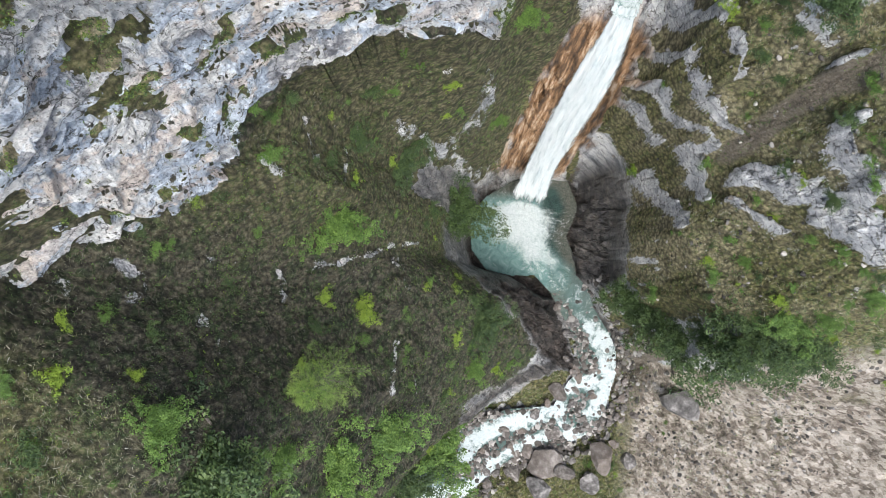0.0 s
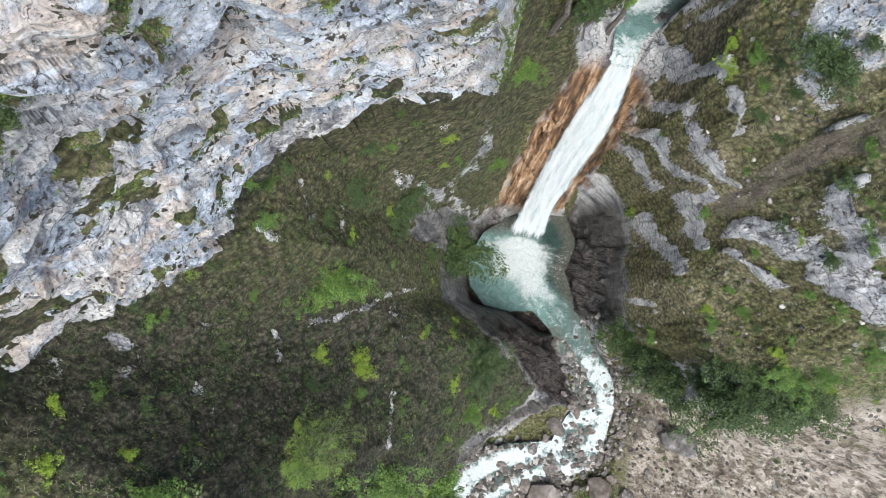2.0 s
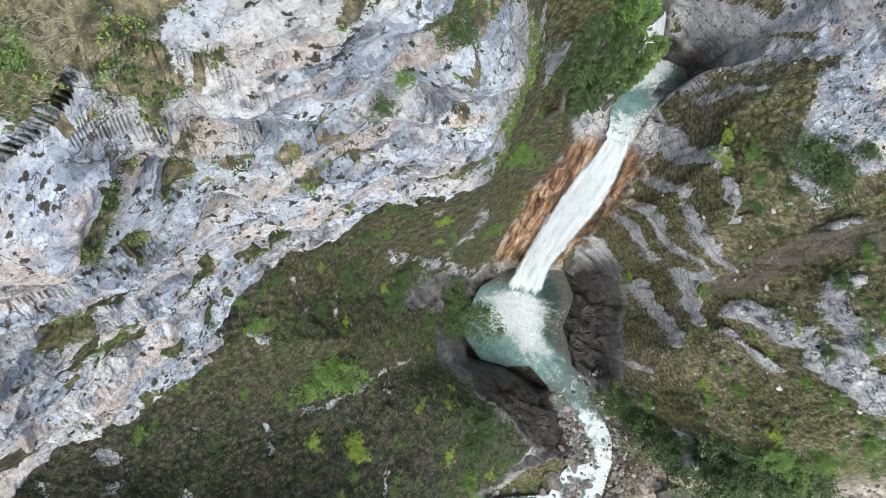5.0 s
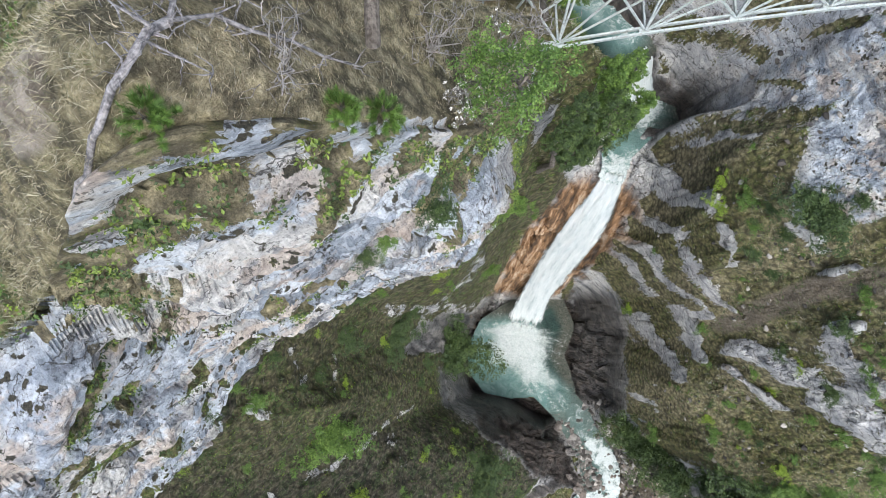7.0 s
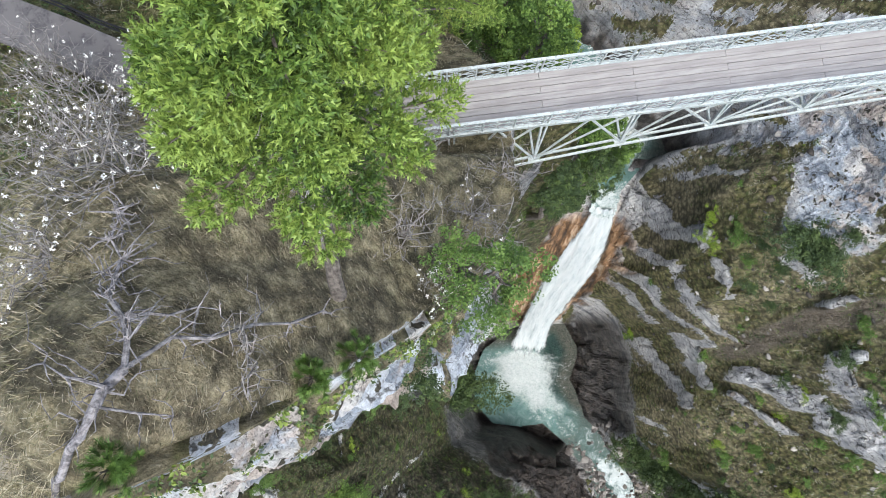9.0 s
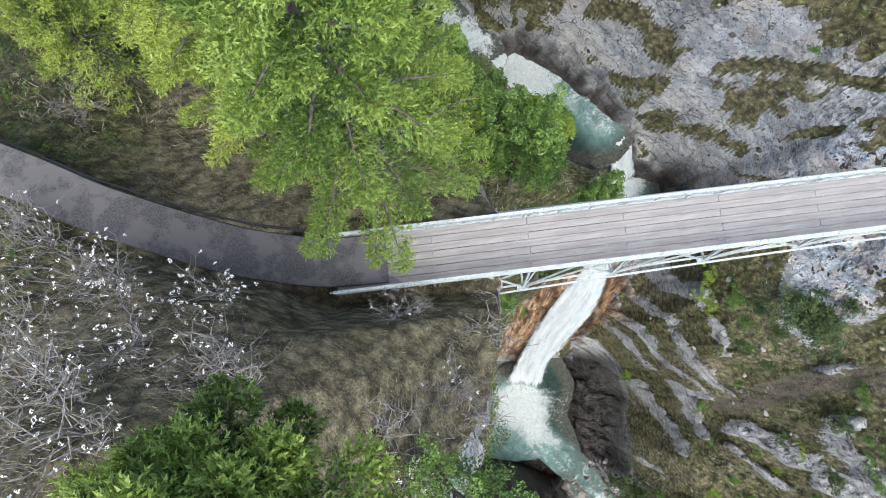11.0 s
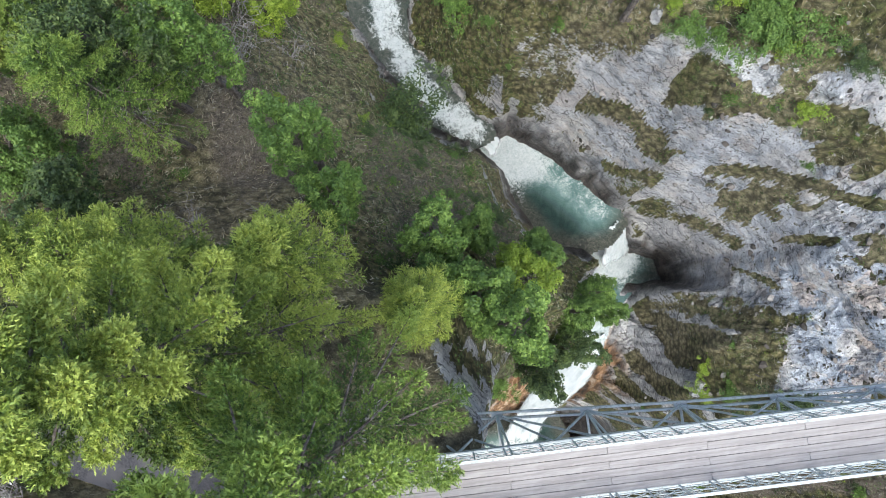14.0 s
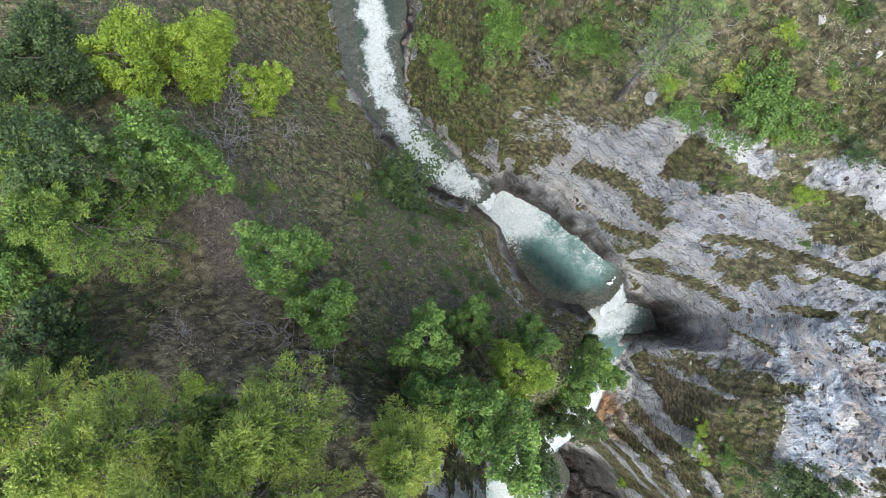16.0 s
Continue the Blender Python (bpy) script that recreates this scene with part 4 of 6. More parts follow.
def water_sheet(name, ring, level, label, foam, milk, cell=0.16, shallow=0.0):
    """A sheet of water over an outline, a little past its banks. level, foam and milk are functions of place."""
    r = np.array(ring)
    xs = np.arange(r[:, 0].min() - 1.2, r[:, 0].max() + 1.2, cell)
    ys = np.arange(r[:, 1].min() - 1.2, r[:, 1].max() + 1.2, cell)
    X, Y = np.meshgrid(xs, ys)
    d = outline_distance(X, Y, ring)
    keep = d < 0.9
    Z = level(X, Y)
    f, k = foam(X, Y, d), milk(X, Y, d)
    Z = Z + 0.10 * fbm(X / 0.9, Y / 0.9, 0, 3, 91) * (0.3 + f)
    idx = -np.ones(X.shape, int)
    idx[keep] = np.arange(keep.sum())
    q = np.stack([idx[:-1, :-1], idx[:-1, 1:], idx[1:, 1:], idx[1:, :-1]], -1).reshape(-1, 4)
    q = q[(q >= 0).all(1)]
    me = mesh_from(name, np.stack([X, Y, Z], -1)[keep], q)
    mask(me, "foam", f[keep])
    mask(me, "milk", k[keep])
    mask(me, "shallow", np.full(keep.sum(), shallow) + step(-1.6, -0.2, d[keep]) * (1 - shallow))
    me.materials.append(WATER)
    return tagged(new(name, me), label, "water", kind="structure")


def pool_foam(x, y, d):
    dx, dy = x - 11.4, y - 11.6
    a, far = np.arctan2(dx, -dy), np.hypot(dx, dy)
    rays = fbm(a * 3.2, far / 4.5, 0, 4, 93)
    reach = 9.8 * (0.72 + 0.28 * np.cos(a + 0.15)) * (1 + 0.35 * rays)
    return 1.0 * step(1.1, 0.1, far / reach) * step(3.1, 1.6, np.abs(a + 0.15)) + 0.9 * step(2.6, 0.8, far) + 0.45 * step(3.2, 0.6, line_distance(x, y, [(13.8, 5.4), (16.6, 2.6)])[0]) - 0.05 + 0.12 * rays


def pool_milk(x, y, d):
    return np.clip(0.06 + 0.9 * step(15.2, 13.2, x + 0.12 * (y - 8)) * step(14.8, 12.6, y) + 0.6 * step(3.2, 1, line_distance(x, y, [(12.5, 6.0), (16.6, 2.6)])[0]), 0, 1)


# threads of white water in the lower stream, and half their width
THREADS = [
    ([(17.3, 3.0), (19.8, -0.1), (21.8, -3.2), (24.1, -6.8), (25.1, -10.5), (24.5, -13.8), (23.2, -16.4)], 1.9),
    ([(23.1, -11.8), (18.7, -13.3), (18.0, -15.8), (14.4, -17.8), (10.0, -19.0), (6.8, -20.9), (4.7, -23.9)], 1.7),
    ([(18.1, -16.6), (20.2, -20.0), (23.4, -21.1)], 1.2),
    ([(16.3, -20.2), (11.9, -22.9), (8.9, -25.0)], 1.1),
    ([(10.0, -26.4), (4.3, -28.9), (-1.5, -31.1), (-9.6, -36.2)], 1.7),
    ]


def run_foam(x, y, d):
    f = np.zeros(np.shape(x))
    wave = 1.5 * fbm(x / 1.5, y / 1.5, 0, 5, 95)
    for k, (line, w) in enumerate(THREADS):
        near, s = line_distance(x, y, line)
        strong = 1.0 if k else 0.35 + 0.65 * step(-2.2, -4.0, y)
        f = np.maximum(f, strong * step(w * 1.35, w * 0.2, near + wave))
    f = f * (0.55 + 0.45 * step(-0.3, 0.05, fbm(x / 1.7, y / 1.7, 3, 4, 98)))
    return np.clip(1.0 * f + 0.12 * fbm(x / 2.2, y / 2.2, 0, 3, 96), 0, 1)


UPPER_THREAD = [(6.4, 46.3), (3.6, 48.4), (1.7, 51.0), (-0.2, 55.2), (-0.2, 59.0), (-0.6, 62.0), (-5.0, 74.0)]
water_sheet("water", PLUNGE_POOL, lambda x, y: -12.0 + 0 * x, "milky turquoise plunge pool below the waterfall", pool_foam, pool_milk, 0.12)
water_sheet("water", LOWER_RUN, lambda x, y: level_run(y), "white foaming stream over boulders", run_foam, lambda x, y, d: 0.30 + 0.4 * run_foam(x, y, d), 0.14, 0.45)
water_sheet("water", LIP_POOL, lambda x, y: 17.6 + np.interp(y, [28.4, 29.4], [-0.9, 0.0]), "pale green pool above the waterfall's lip",
            lambda x, y, d: 0.95 * step(5.5, 2.0, np.hypot(x - 18.4, y - 36.6)) + 0.75 * step(32.5, 29, y), lambda x, y, d: 0.1 + 0.8 * step(34, 31, y) + 0.5 * step(5.5, 2.0, np.hypot(x - 18.4, y - 36.6)))
water_sheet("water", UPPER_POOL, lambda x, y: 24.6 + 0 * x, "deep green rock pool with foam at its inlet",
            lambda x, y, d: 0.85 * step(5.0, 1.0, np.hypot(x - 8.8, y - 44.2)) + 0.45 * step(2.6, 0.6, line_distance(x, y, [(9.5, 45.2), (13, 43.2), (16.4, 39.8)])[0]),
            lambda x, y, d: 0.05 + 0.85 * step(2.8, 0.4, line_distance(x, y, [(8.8, 44.8), (13, 42.8), (16.4, 39.4)])[0]))
water_sheet("water", UPPER_RUN, lambda x, y: level_upper(y), "white water of the upper stream in its rock bed",
            lambda x, y, d: np.clip(0.85 * step(1.9, 0.2, line_distance(x, y, UPPER_THREAD)[0] + 0.8 * fbm(x / 1.3, y / 1.3, 0, 4, 97)), 0, 1), lambda x, y, d: 0.12 + 0 * x, 0.16, 0.3)


def fall_material():
    """White water, streaked along its fall and torn open at its sides."""
    m = material("falling_water", 0.55, 0, (0.8, 0.83, 0.84))
    g = Graph(m)
    xyz = g.t.nodes.new("ShaderNodeCombineXYZ")
    g.put(xyz.inputs[0], g.attr("wide"))
    g.put(xyz.inputs[1], g.attr("run"))
    g.pos = xyz.outputs[0]
    n = g.noise(1.7, 7, 0.7, (1.0, 0.12, 1.0), (0, 0, 0), 0.2)
    puff = g.noise(0.9, 6, 0.7, (1.0, 0.35, 1.0))
    g.colour(g.ramp(g.math("ADD", g.math("MULTIPLY", n, 0.55), g.math("MULTIPLY", puff, 0.45)), (0.2, (0.36, 0.44, 0.46)), (0.45, (0.60, 0.655, 0.665)), (0.75, (0.74, 0.77, 0.775))))
    thin = g.math("ADD", g.attr("thick"), g.math("MULTIPLY", g.math("SUBTRACT", g.math("ADD", g.math("MULTIPLY", n, 0.6), g.math("MULTIPLY", puff, 0.4)), 0.5), 0.9))
    g.put(g.b.inputs["Alpha"], g.span(thin, 0.12, 0.62))
    g.bump(g.math("ADD", n, g.math("MULTIPLY", puff, 0.6)), 0.7, 0.25)
    return m


FALLING = fall_material()


def waterfall(name, line, widths, label, bulge=0.5):
    """A rounded apron of falling water along a line of places, as wide as told at each."""
    line, n, m = np.array(line, float), 80, 22
    s = np.linspace(0, len(line) - 1, n)
    c = np.stack([np.interp(s, range(len(line)), line[:, i]) for i in range(3)], 1)
    for _ in range(6):
        c[1:-1] = (c[:-2] + c[1:-1] * 2 + c[2:]) / 4
    w = np.interp(s, range(len(line)), widths)
    t = np.gradient(c, axis=0)
    side = np.stack([-t[:, 1], t[:, 0], 0 * t[:, 0]], 1)
    side /= np.linalg.norm(side, axis=1)[:, None]
    nor = np.cross(t, side)
    nor /= np.linalg.norm(nor, axis=1)[:, None]
    nor *= np.sign(nor[:, 2:3] + 1e-9)
    u = np.linspace(-1, 1, m)
    S, U = np.meshgrid(np.linspace(0, 1, n), u, indexing="ij")
    ragged = 1 + 0.16 * fbm(S * 9, U * 1.5, 0, 3, 101)
    off = U * w[:, None] / 2 * ragged
    lift = bulge * np.sqrt(np.clip(1 - U ** 2, 0, 1)) * (1 + 0.5 * fbm(S * 7, U * 4, 0, 3, 102)) - 0.15
    p = c[:, None] + side[:, None] * off[..., None] + nor[:, None] * lift[..., None]
    i = np.arange(n * m).reshape(n, m)
    me = mesh_from(name, p.reshape(-1, 3), np.stack([i[:-1, :-1], i[:-1, 1:], i[1:, 1:], i[1:, :-1]], -1).reshape(-1, 4))
    span = np.concatenate([[0], np.cumsum(np.linalg.norm(np.diff(c, axis=0), axis=1))])
    mask(me, "wide", off.reshape(-1))
    mask(me, "run", np.repeat(span, m))
    mask(me, "thick", (step(1.0, 0.45, np.abs(U)) * (0.05 + 0.95 * step(1.0, 0.78, S)) * (0.8 + 0.2 * step(0, 0.05, S))).reshape(-1))
    me.materials.append(FALLING)
    return tagged(new(name, me), label, "waterfall", kind="structure")


waterfall("waterfall", FALL, [2.2, 3.6, 5.0, 5.2, 4.6, 5.0, 8.4], "white waterfall shooting down an ochre rock chute", 0.7)
waterfall("waterfall", [(17.6, 38.3, 24.6), (18.2, 37.6, 23.4), (18.8, 36.6, 20.5), (19.3, 35.4, 17.8)], [1.2, 2.4, 3.2, 4.0], "short white fall between two rock pools", 0.6)
waterfall("waterfall", [(6.0, 46.3, 26.6), (7.2, 45.9, 26.0), (8.6, 45.2, 24.7)], [0.9, 1.0, 2.6], "narrow white spill into the upper rock pool", 0.3)


# ---- bridge ----
def part(name, bm, mat, parent, label=""):
    me = bpy.data.meshes.new(name)
    bm.to_mesh(me)
    bm.free()
    me.materials.append(mat)
    ob = new(name, me)
    ob.parent = parent
    if label:
        ob["label"] = label
    return ob


def bar(bm, a, b, w, h, up=(0, 0, 1)):
    """A square bar from a to b."""
    a, b = Vector(a), Vector(b)
    d = (b - a).normalized()
    s = d.cross(Vector(up))
    s = s.normalized() if s.length > 1e-4 else Vector((1, 0, 0))
    v = s.cross(d)
    vs = [bm.verts.new(p + s * i * w / 2 + v * j * h / 2) for p in (a, b) for i, j in ((-1, -1), (1, -1), (1, 1), (-1, 1))]
    for f in ((0, 1, 2, 3), (7, 6, 5, 4), (0, 4, 5, 1), (1, 5, 6, 2), (2, 6, 7, 3), (3, 7, 4, 0)):
        bm.faces.new([vs[i] for i in f])


def paint_material():
    m = material("grey_green_paint", 0.55)
    g = Graph(m)
    n = g.noise(3.0, 5, 0.7)
    g.colour(g.mix(g.span(g.noise(14, 3), 0.62, 0.75), g.ramp(n, (0.3, (0.40, 0.45, 0.45)), (0.7, (0.54, 0.59, 0.59))), (0.32, 0.33, 0.31)))
    g.bump(n, 0.2, 0.01)
    return m


def plank_material():
    m = material("worn_grey_planks", 0.85)
    g = Graph(m)
    g.pos = g.t.nodes.new("ShaderNodeTexCoord").outputs["Object"]
    n = g.noise(2.0, 6, 0.7, (0.4, 6.0, 6.0))
    c = g.ramp(n, (0.3, (0.27, 0.25, 0.245)), (0.55, (0.33, 0.31, 0.305)), (0.75, (0.39, 0.37, 0.36)))
    c = g.mix(g.math("MULTIPLY", g.random(), 0.35), c, (0.28, 0.265, 0.26))
    g.colour(c)
    g.bump(n, 0.3, 0.01)
    return m


PAINT, PLANK = paint_material(), plank_material()
BRIDGE = pose(4.75, 27.1, 60.0, 0, 0, 3.0)     # deck's middle at its first joint; along x
BAY = 2.98


def rib_depth(s):
    """How far the lower chord hangs below the deck: deep at the banks, shallow in the middle."""
    return 0.95 + 2.05 * min(1.6, max(0.0, (14.5 - s) / 14.5) ** 1.7) if s < 14.5 else 0.95 + 2.05 * min(1.6, ((s - 14.5) / 14.5) ** 1.7)


def build_bridge():
    top = tagged(new("footbridge"), "narrow grey-green iron truss footbridge with plank deck", "bridge")
    top.matrix_world = BRIDGE
    first, last = -2, 11
    for side in (-1, 1):
        y0 = 0.84 * side

        def low(s):
            h = rib_depth(s)
            return Vector((s, side * (0.86 + 0.15 * h), -0.15 - h))

        bm = bmesh.new()
        bar(bm, (first * BAY, y0, 1.02), (last * BAY, y0, 1.02), 0.09, 0.06)
        part("handrail", bm, PAINT, top)
        bm = bmesh.new()
        bar(bm, (first * BAY, y0, -0.14), (last * BAY, y0, -0.14), 0.12, 0.2)
        bar(bm, (first * BAY, y0, 0.1), (last * BAY, y0, 0.1), 0.03, 0.05)
        part("edge_beam", bm, PAINT, top)
        for k in range(first, last):
            for off in (-0.1, 0.1):
                a, b = low(k * BAY), low((k + 1) * BAY)
                o = Vector((0, off, 0))
                bm = bmesh.new()
                bar(bm, a + o, b + o, 0.07, 0.16)
                part("lower_chord", bm, PAINT, top)
        for k in range(first, last + 1):
            s = k * BAY
            for off in (-0.09, 0.09):
                bm = bmesh.new()
                bar(bm, (s + off, y0, -0.1), (s + off, y0, 1.0), 0.05, 0.05, (1, 0, 0))
                part("post", bm, PAINT, top)
            bm = bmesh.new()
            p = low(s)
            bar(bm, p, (s - 0.08, y0, -0.1), 0.07, 0.07, (1, 0, 0))
            bar(bm, p, (s + 0.12, y0 * 0.98, -0.1), 0.06, 0.06, (1, 0, 0))
            part("upright", bm, PAINT, top)
            bm = bmesh.new()
            bmesh.ops.create_cube(bm, size=1, matrix=Matrix.Translation(p) @ Matrix.Diagonal((0.42, 0.24, 0.05, 1)))
            part("gusset_plate", bm, PAINT, top)
            if side == 1:
                bm = bmesh.new()
                q = Vector((p.x, -p.y, p.z))
                bar(bm, p, q, 0.07, 0.1)
                part("tie_beam", bm, PAINT, top)
                bm = bmesh.new()
                bar(bm, (s, -0.8, -0.28), (s, 0.8, -0.28), 0.1, 0.16)
                part("cross_beam", bm, PAINT, top)
            if k == last:
                continue
            for a, b in ((p, (s + BAY * 0.5, y0, -0.2)), (low(s + BAY), (s + BAY * 0.5, y0, -0.2)), (p, (s + BAY * 0.96, y0 * 0.96, -0.22))):
                bm = bmesh.new()
                bar(bm, a, b, 0.06, 0.07)
                part("diagonal", bm, PAINT, top)
            for j in (1, 2):
                bm = bmesh.new()
                t = s + BAY * j / 3
                bar(bm, (t, y0, -0.1), (t, y0, 1.0), 0.05, 0.045, (1, 0, 0))
                part("post", bm, PAINT, top)
            # lattice of flat bars
            bm = bmesh.new()
            step_x = BAY / 6
            for j in range(-2, 6):
                for sx in (0, 1):
                    a0, a1 = s + j * step_x, s + (j + 2.2) * step_x
                    za, zb = (0.12, 0.98) if sx == 0 else (0.98, 0.12)
                    lo, hi = max(a0, s), min(a1, s + BAY)
                    if hi - lo < 0.1:
                        continue
                    f = lambda v: za + (zb - za) * (v - a0) / (a1 - a0)
                    bar(bm, (lo, y0 + 0.012 * (1 if sx else -1), f(lo)), (hi, y0 + 0.012 * (1 if sx else -1), f(hi)), 0.014, 0.038)
            bar(bm, (s, y0, 0.55), (s + BAY, y0, 0.55), 0.016, 0.03)
            part("lattice", bm, PAINT, top)
    # planks along the deck, in lengths of one bay
    rng = random.Random(4)
    shapes = []
    for v in range(4):
        bm = bmesh.new()
        bmesh.ops.create_cube(bm, size=1, matrix=Matrix.Diagonal((2 * BAY - 0.006, 0.214 + 0.002 * v, 0.06, 1)))
        bmesh.ops.bevel(bm, geom=bm.edges[:], offset=0.006, segments=1, affect="EDGES")
        me = bpy.data.meshes.new("plank")
        bm.to_mesh(me)
        bm.free()
        me.materials.append(PLANK)
        shapes.append(me)
    for k in range(first, last, 2):
        for j in range(7):
            ob = new("plank", shapes[rng.randrange(4)])
            ob.parent = top
            ob.location = ((k + 1 + j * 3 % 2) * BAY, (j - 3) * 0.226, -0.03 + rng.uniform(-0.004, 0.004))
            if k == first and j * 3 % 2:
                end = new("plank", shapes[0])
                end.parent = top
                end.location, end.scale = ((k + 0.5) * BAY, (j - 3) * 0.226, -0.03), (0.5, 1, 1)
            ob.rotation_euler = (rng.uniform(-0.006, 0.006), 0, rng.uniform(-0.0015, 0.0015))
    return top


bridge = build_bridge()


# ---- path ----
def asphalt_material():
    m = material("grey_asphalt", 0.9)
    g = Graph(m)
    n = g.noise(18, 4, 0.7)
    g.colour(g.mix(g.span(g.noise(1.3, 4), 0.4, 0.65), g.ramp(n, (0.3, (0.06, 0.058, 0.062)), (0.7, (0.12, 0.115, 0.12))), (0.14, 0.132, 0.135)))
    g.bump(n, 0.4, 0.01)
    return m


def build_path():
    line = np.array(PATH_LINE)
    s = np.linspace(0, len(line) - 1, 60)
    c = np.stack([np.interp(s, range(len(line)), line[:, i]) for i in range(2)], 1)
    for _ in range(8):
        c[1:-1] = (c[:-2] + 2 * c[1:-1] + c[2:]) / 4
    t = np.gradient(c, axis=0)
    t /= np.linalg.norm(t, axis=1)[:, None]
    nrm = np.stack([-t[:, 1], t[:, 0]], 1)
    bm = bmesh.new()
    rows = []
    for p, n in zip(c, nrm):
        rows.append([bm.verts.new((p[0] + n[0] * o, p[1] + n[1] * o, z)) for o, z in ((-0.75, 60.3), (-0.72, 60.42), (0, 60.45), (0.72, 60.42), (0.75, 60.3))])
    for r0, r1 in zip(rows, rows[1:]):
        for k in range(4):
            bm.faces.new((r0[k], r1[k], r1[k + 1], r0[k + 1]))
    me = bpy.data.meshes.new("path")
    bm.to_mesh(me)
    bm.free()
    me.materials.append(asphalt_material())
    tagged(new("path", me), "grey asphalt footpath leading to the bridge", "path", kind="structure")
    rail = tagged(new("railing"), "dark iron railing along the edge of the footpath", "railing")
    iron = material("dark_iron", 0.5, 0.6, (0.02, 0.02, 0.022))
    for side, keep in ((0.85, (6, 50)),):
        pts = [Vector((p[0] + n[0] * side, p[1] + n[1] * side, 0)) for p, n in zip(c, nrm)][keep[0]:keep[1]]
        for z in (60.95, 61.4):
            bm = bmesh.new()
            for a, b in zip(pts, pts[1:]):
                bar(bm, a + Vector((0, 0, z)), b + Vector((0, 0, z)), 0.05, 0.05)
            part("rail", bm, iron, rail)
        for p in pts[::7]:
            bm = bmesh.new()
            bar(bm, p + Vector((0, 0, 60.2)), p + Vector((0, 0, 61.42)), 0.06, 0.06, (1, 0, 0))
            part("post", bm, iron, rail)


build_path()


# ---- plants ----
def leaf_material(name, dark, light, tip, rough=0.6):
    m = material(name, rough)
    g = Graph(m)
    lot = g.math("ADD", g.math("MULTIPLY_ADD", g.island(), 0.7, 0.15), g.attr("tone"))
    c = g.ramp(lot, (0.0, dark), (0.6, light), (1.0, tip))
    g.colour(g.mix(g.math("MULTIPLY", g.random(), 0.35), c, dark))
    return m


def needle_material(name, old, young, tip):
    """Needles: dark and old near the stem, fresh and pale on the new shoots."""
    m = material(name, 0.55)
    g = Graph(m)
    age = g.math("ADD", g.attr("fresh"), g.math("MULTIPLY", g.math("SUBTRACT", g.island(), 0.5), 0.45))
    g.colour(g.ramp(age, (0.15, old), (0.6, young), (1.0, tip)))
    return m


LEAF = {
    "lime": leaf_material("spring_leaves", (0.11, 0.17, 0.012), (0.22, 0.33, 0.03), (0.34, 0.44, 0.06)),
    "green": leaf_material("green_leaves", (0.046, 0.098, 0.016), (0.111, 0.202, 0.033), (0.208, 0.325, 0.065)),
    "dark": leaf_material("dark_leaves", (0.021, 0.044, 0.013), (0.055, 0.098, 0.023), (0.117, 0.169, 0.046)),
    "needle": needle_material("spruce_needles", (0.03, 0.066, 0.016), (0.115, 0.205, 0.034), (0.28, 0.385, 0.08)),
    "yellow": needle_material("yellowing_needles", (0.05, 0.092, 0.020), (0.20, 0.29, 0.048), (0.44, 0.52, 0.11)),
    "blue": needle_material("grey_green_needles", (0.036, 0.072, 0.022), (0.125, 0.215, 0.058), (0.28, 0.39, 0.12)),
    "olive": leaf_material("olive_leaves", (0.065, 0.104, 0.018), (0.163, 0.234, 0.036), (0.325, 0.403, 0.078)),
}


def bark_material(name, a, b):
    m = material(name, 0.9)
    g = Graph(m)
    n = g.noise(9, 5, 0.7, (1, 1, 0.3))
    g.colour(g.ramp(n, (0.3, a), (0.7, b)))
    g.bump(n, 0.6, 0.03)
    return m


BARK = bark_material("brown_grey_bark", (0.06, 0.05, 0.042), (0.20, 0.175, 0.155))
DEADWOOD = bark_material("bleached_dead_wood", (0.24, 0.23, 0.235), (0.55, 0.53, 0.535))
PETAL = material("white_petals", 0.6, 0, (0.82, 0.82, 0.78))


def leaf_cloud(rng, centres, radii, per, size, flat=0.35):
    """Small folded leaves in clumps: arrays of corners and faces."""
    centres, radii = np.asarray(centres, float), np.asarray(radii, float)
    n = len(centres) * per
    c = np.repeat(centres, per, 0)
    v = rng.normal(size=(n, 3))
    v /= np.linalg.norm(v, axis=1)[:, None]
    r = np.repeat(radii, per) * rng.uniform(0.25, 1.0, n) ** 0.5
    p = c + v * r[:, None] * np.array([1, 1, 0.8])
    up = v * 0.6 + rng.normal(size=(n, 3)) * 0.6 + np.array([0, 0, flat * 2])
    up /= np.linalg.norm(up, axis=1)[:, None]
    a = np.cross(up, rng.normal(size=(n, 3)))
    a /= np.linalg.norm(a, axis=1)[:, None]
    b = np.cross(up, a)
    s = size * rng.uniform(0.6, 1.35, n)[:, None]
    verts = np.stack([p - a * s, p + b * s * 0.55 + up * s * 0.15, p + a * s, p - b * s * 0.55 + up * s * 0.15], 1).reshape(-1, 3)
    return verts, np.arange(n * 4).reshape(n, 4)


def tube(bm, pts, radii, sides=6):
    rings = []
    for k, (p, r) in enumerate(zip(pts, radii)):
        d = (Vector(pts[min(k + 1, len(pts) - 1)]) - Vector(pts[max(k - 1, 0)])).normalized()
        u = d.cross(Vector((0.3, 0.9, 0.2))).normalized()
        w = d.cross(u)
        rings.append([bm.verts.new(Vector(p) + (u * math.cos(a) + w * math.sin(a)) * r) for a in (2 * math.pi * i / sides for i in range(sides))])
    for r0, r1 in zip(rings, rings[1:]):
        for i in range(sides):
            bm.faces.new((r0[i], r0[(i + 1) % sides], r1[(i + 1) % sides], r1[i]))
    bm.faces.new(rings[0][::-1])
    bm.faces.new(rings[-1])


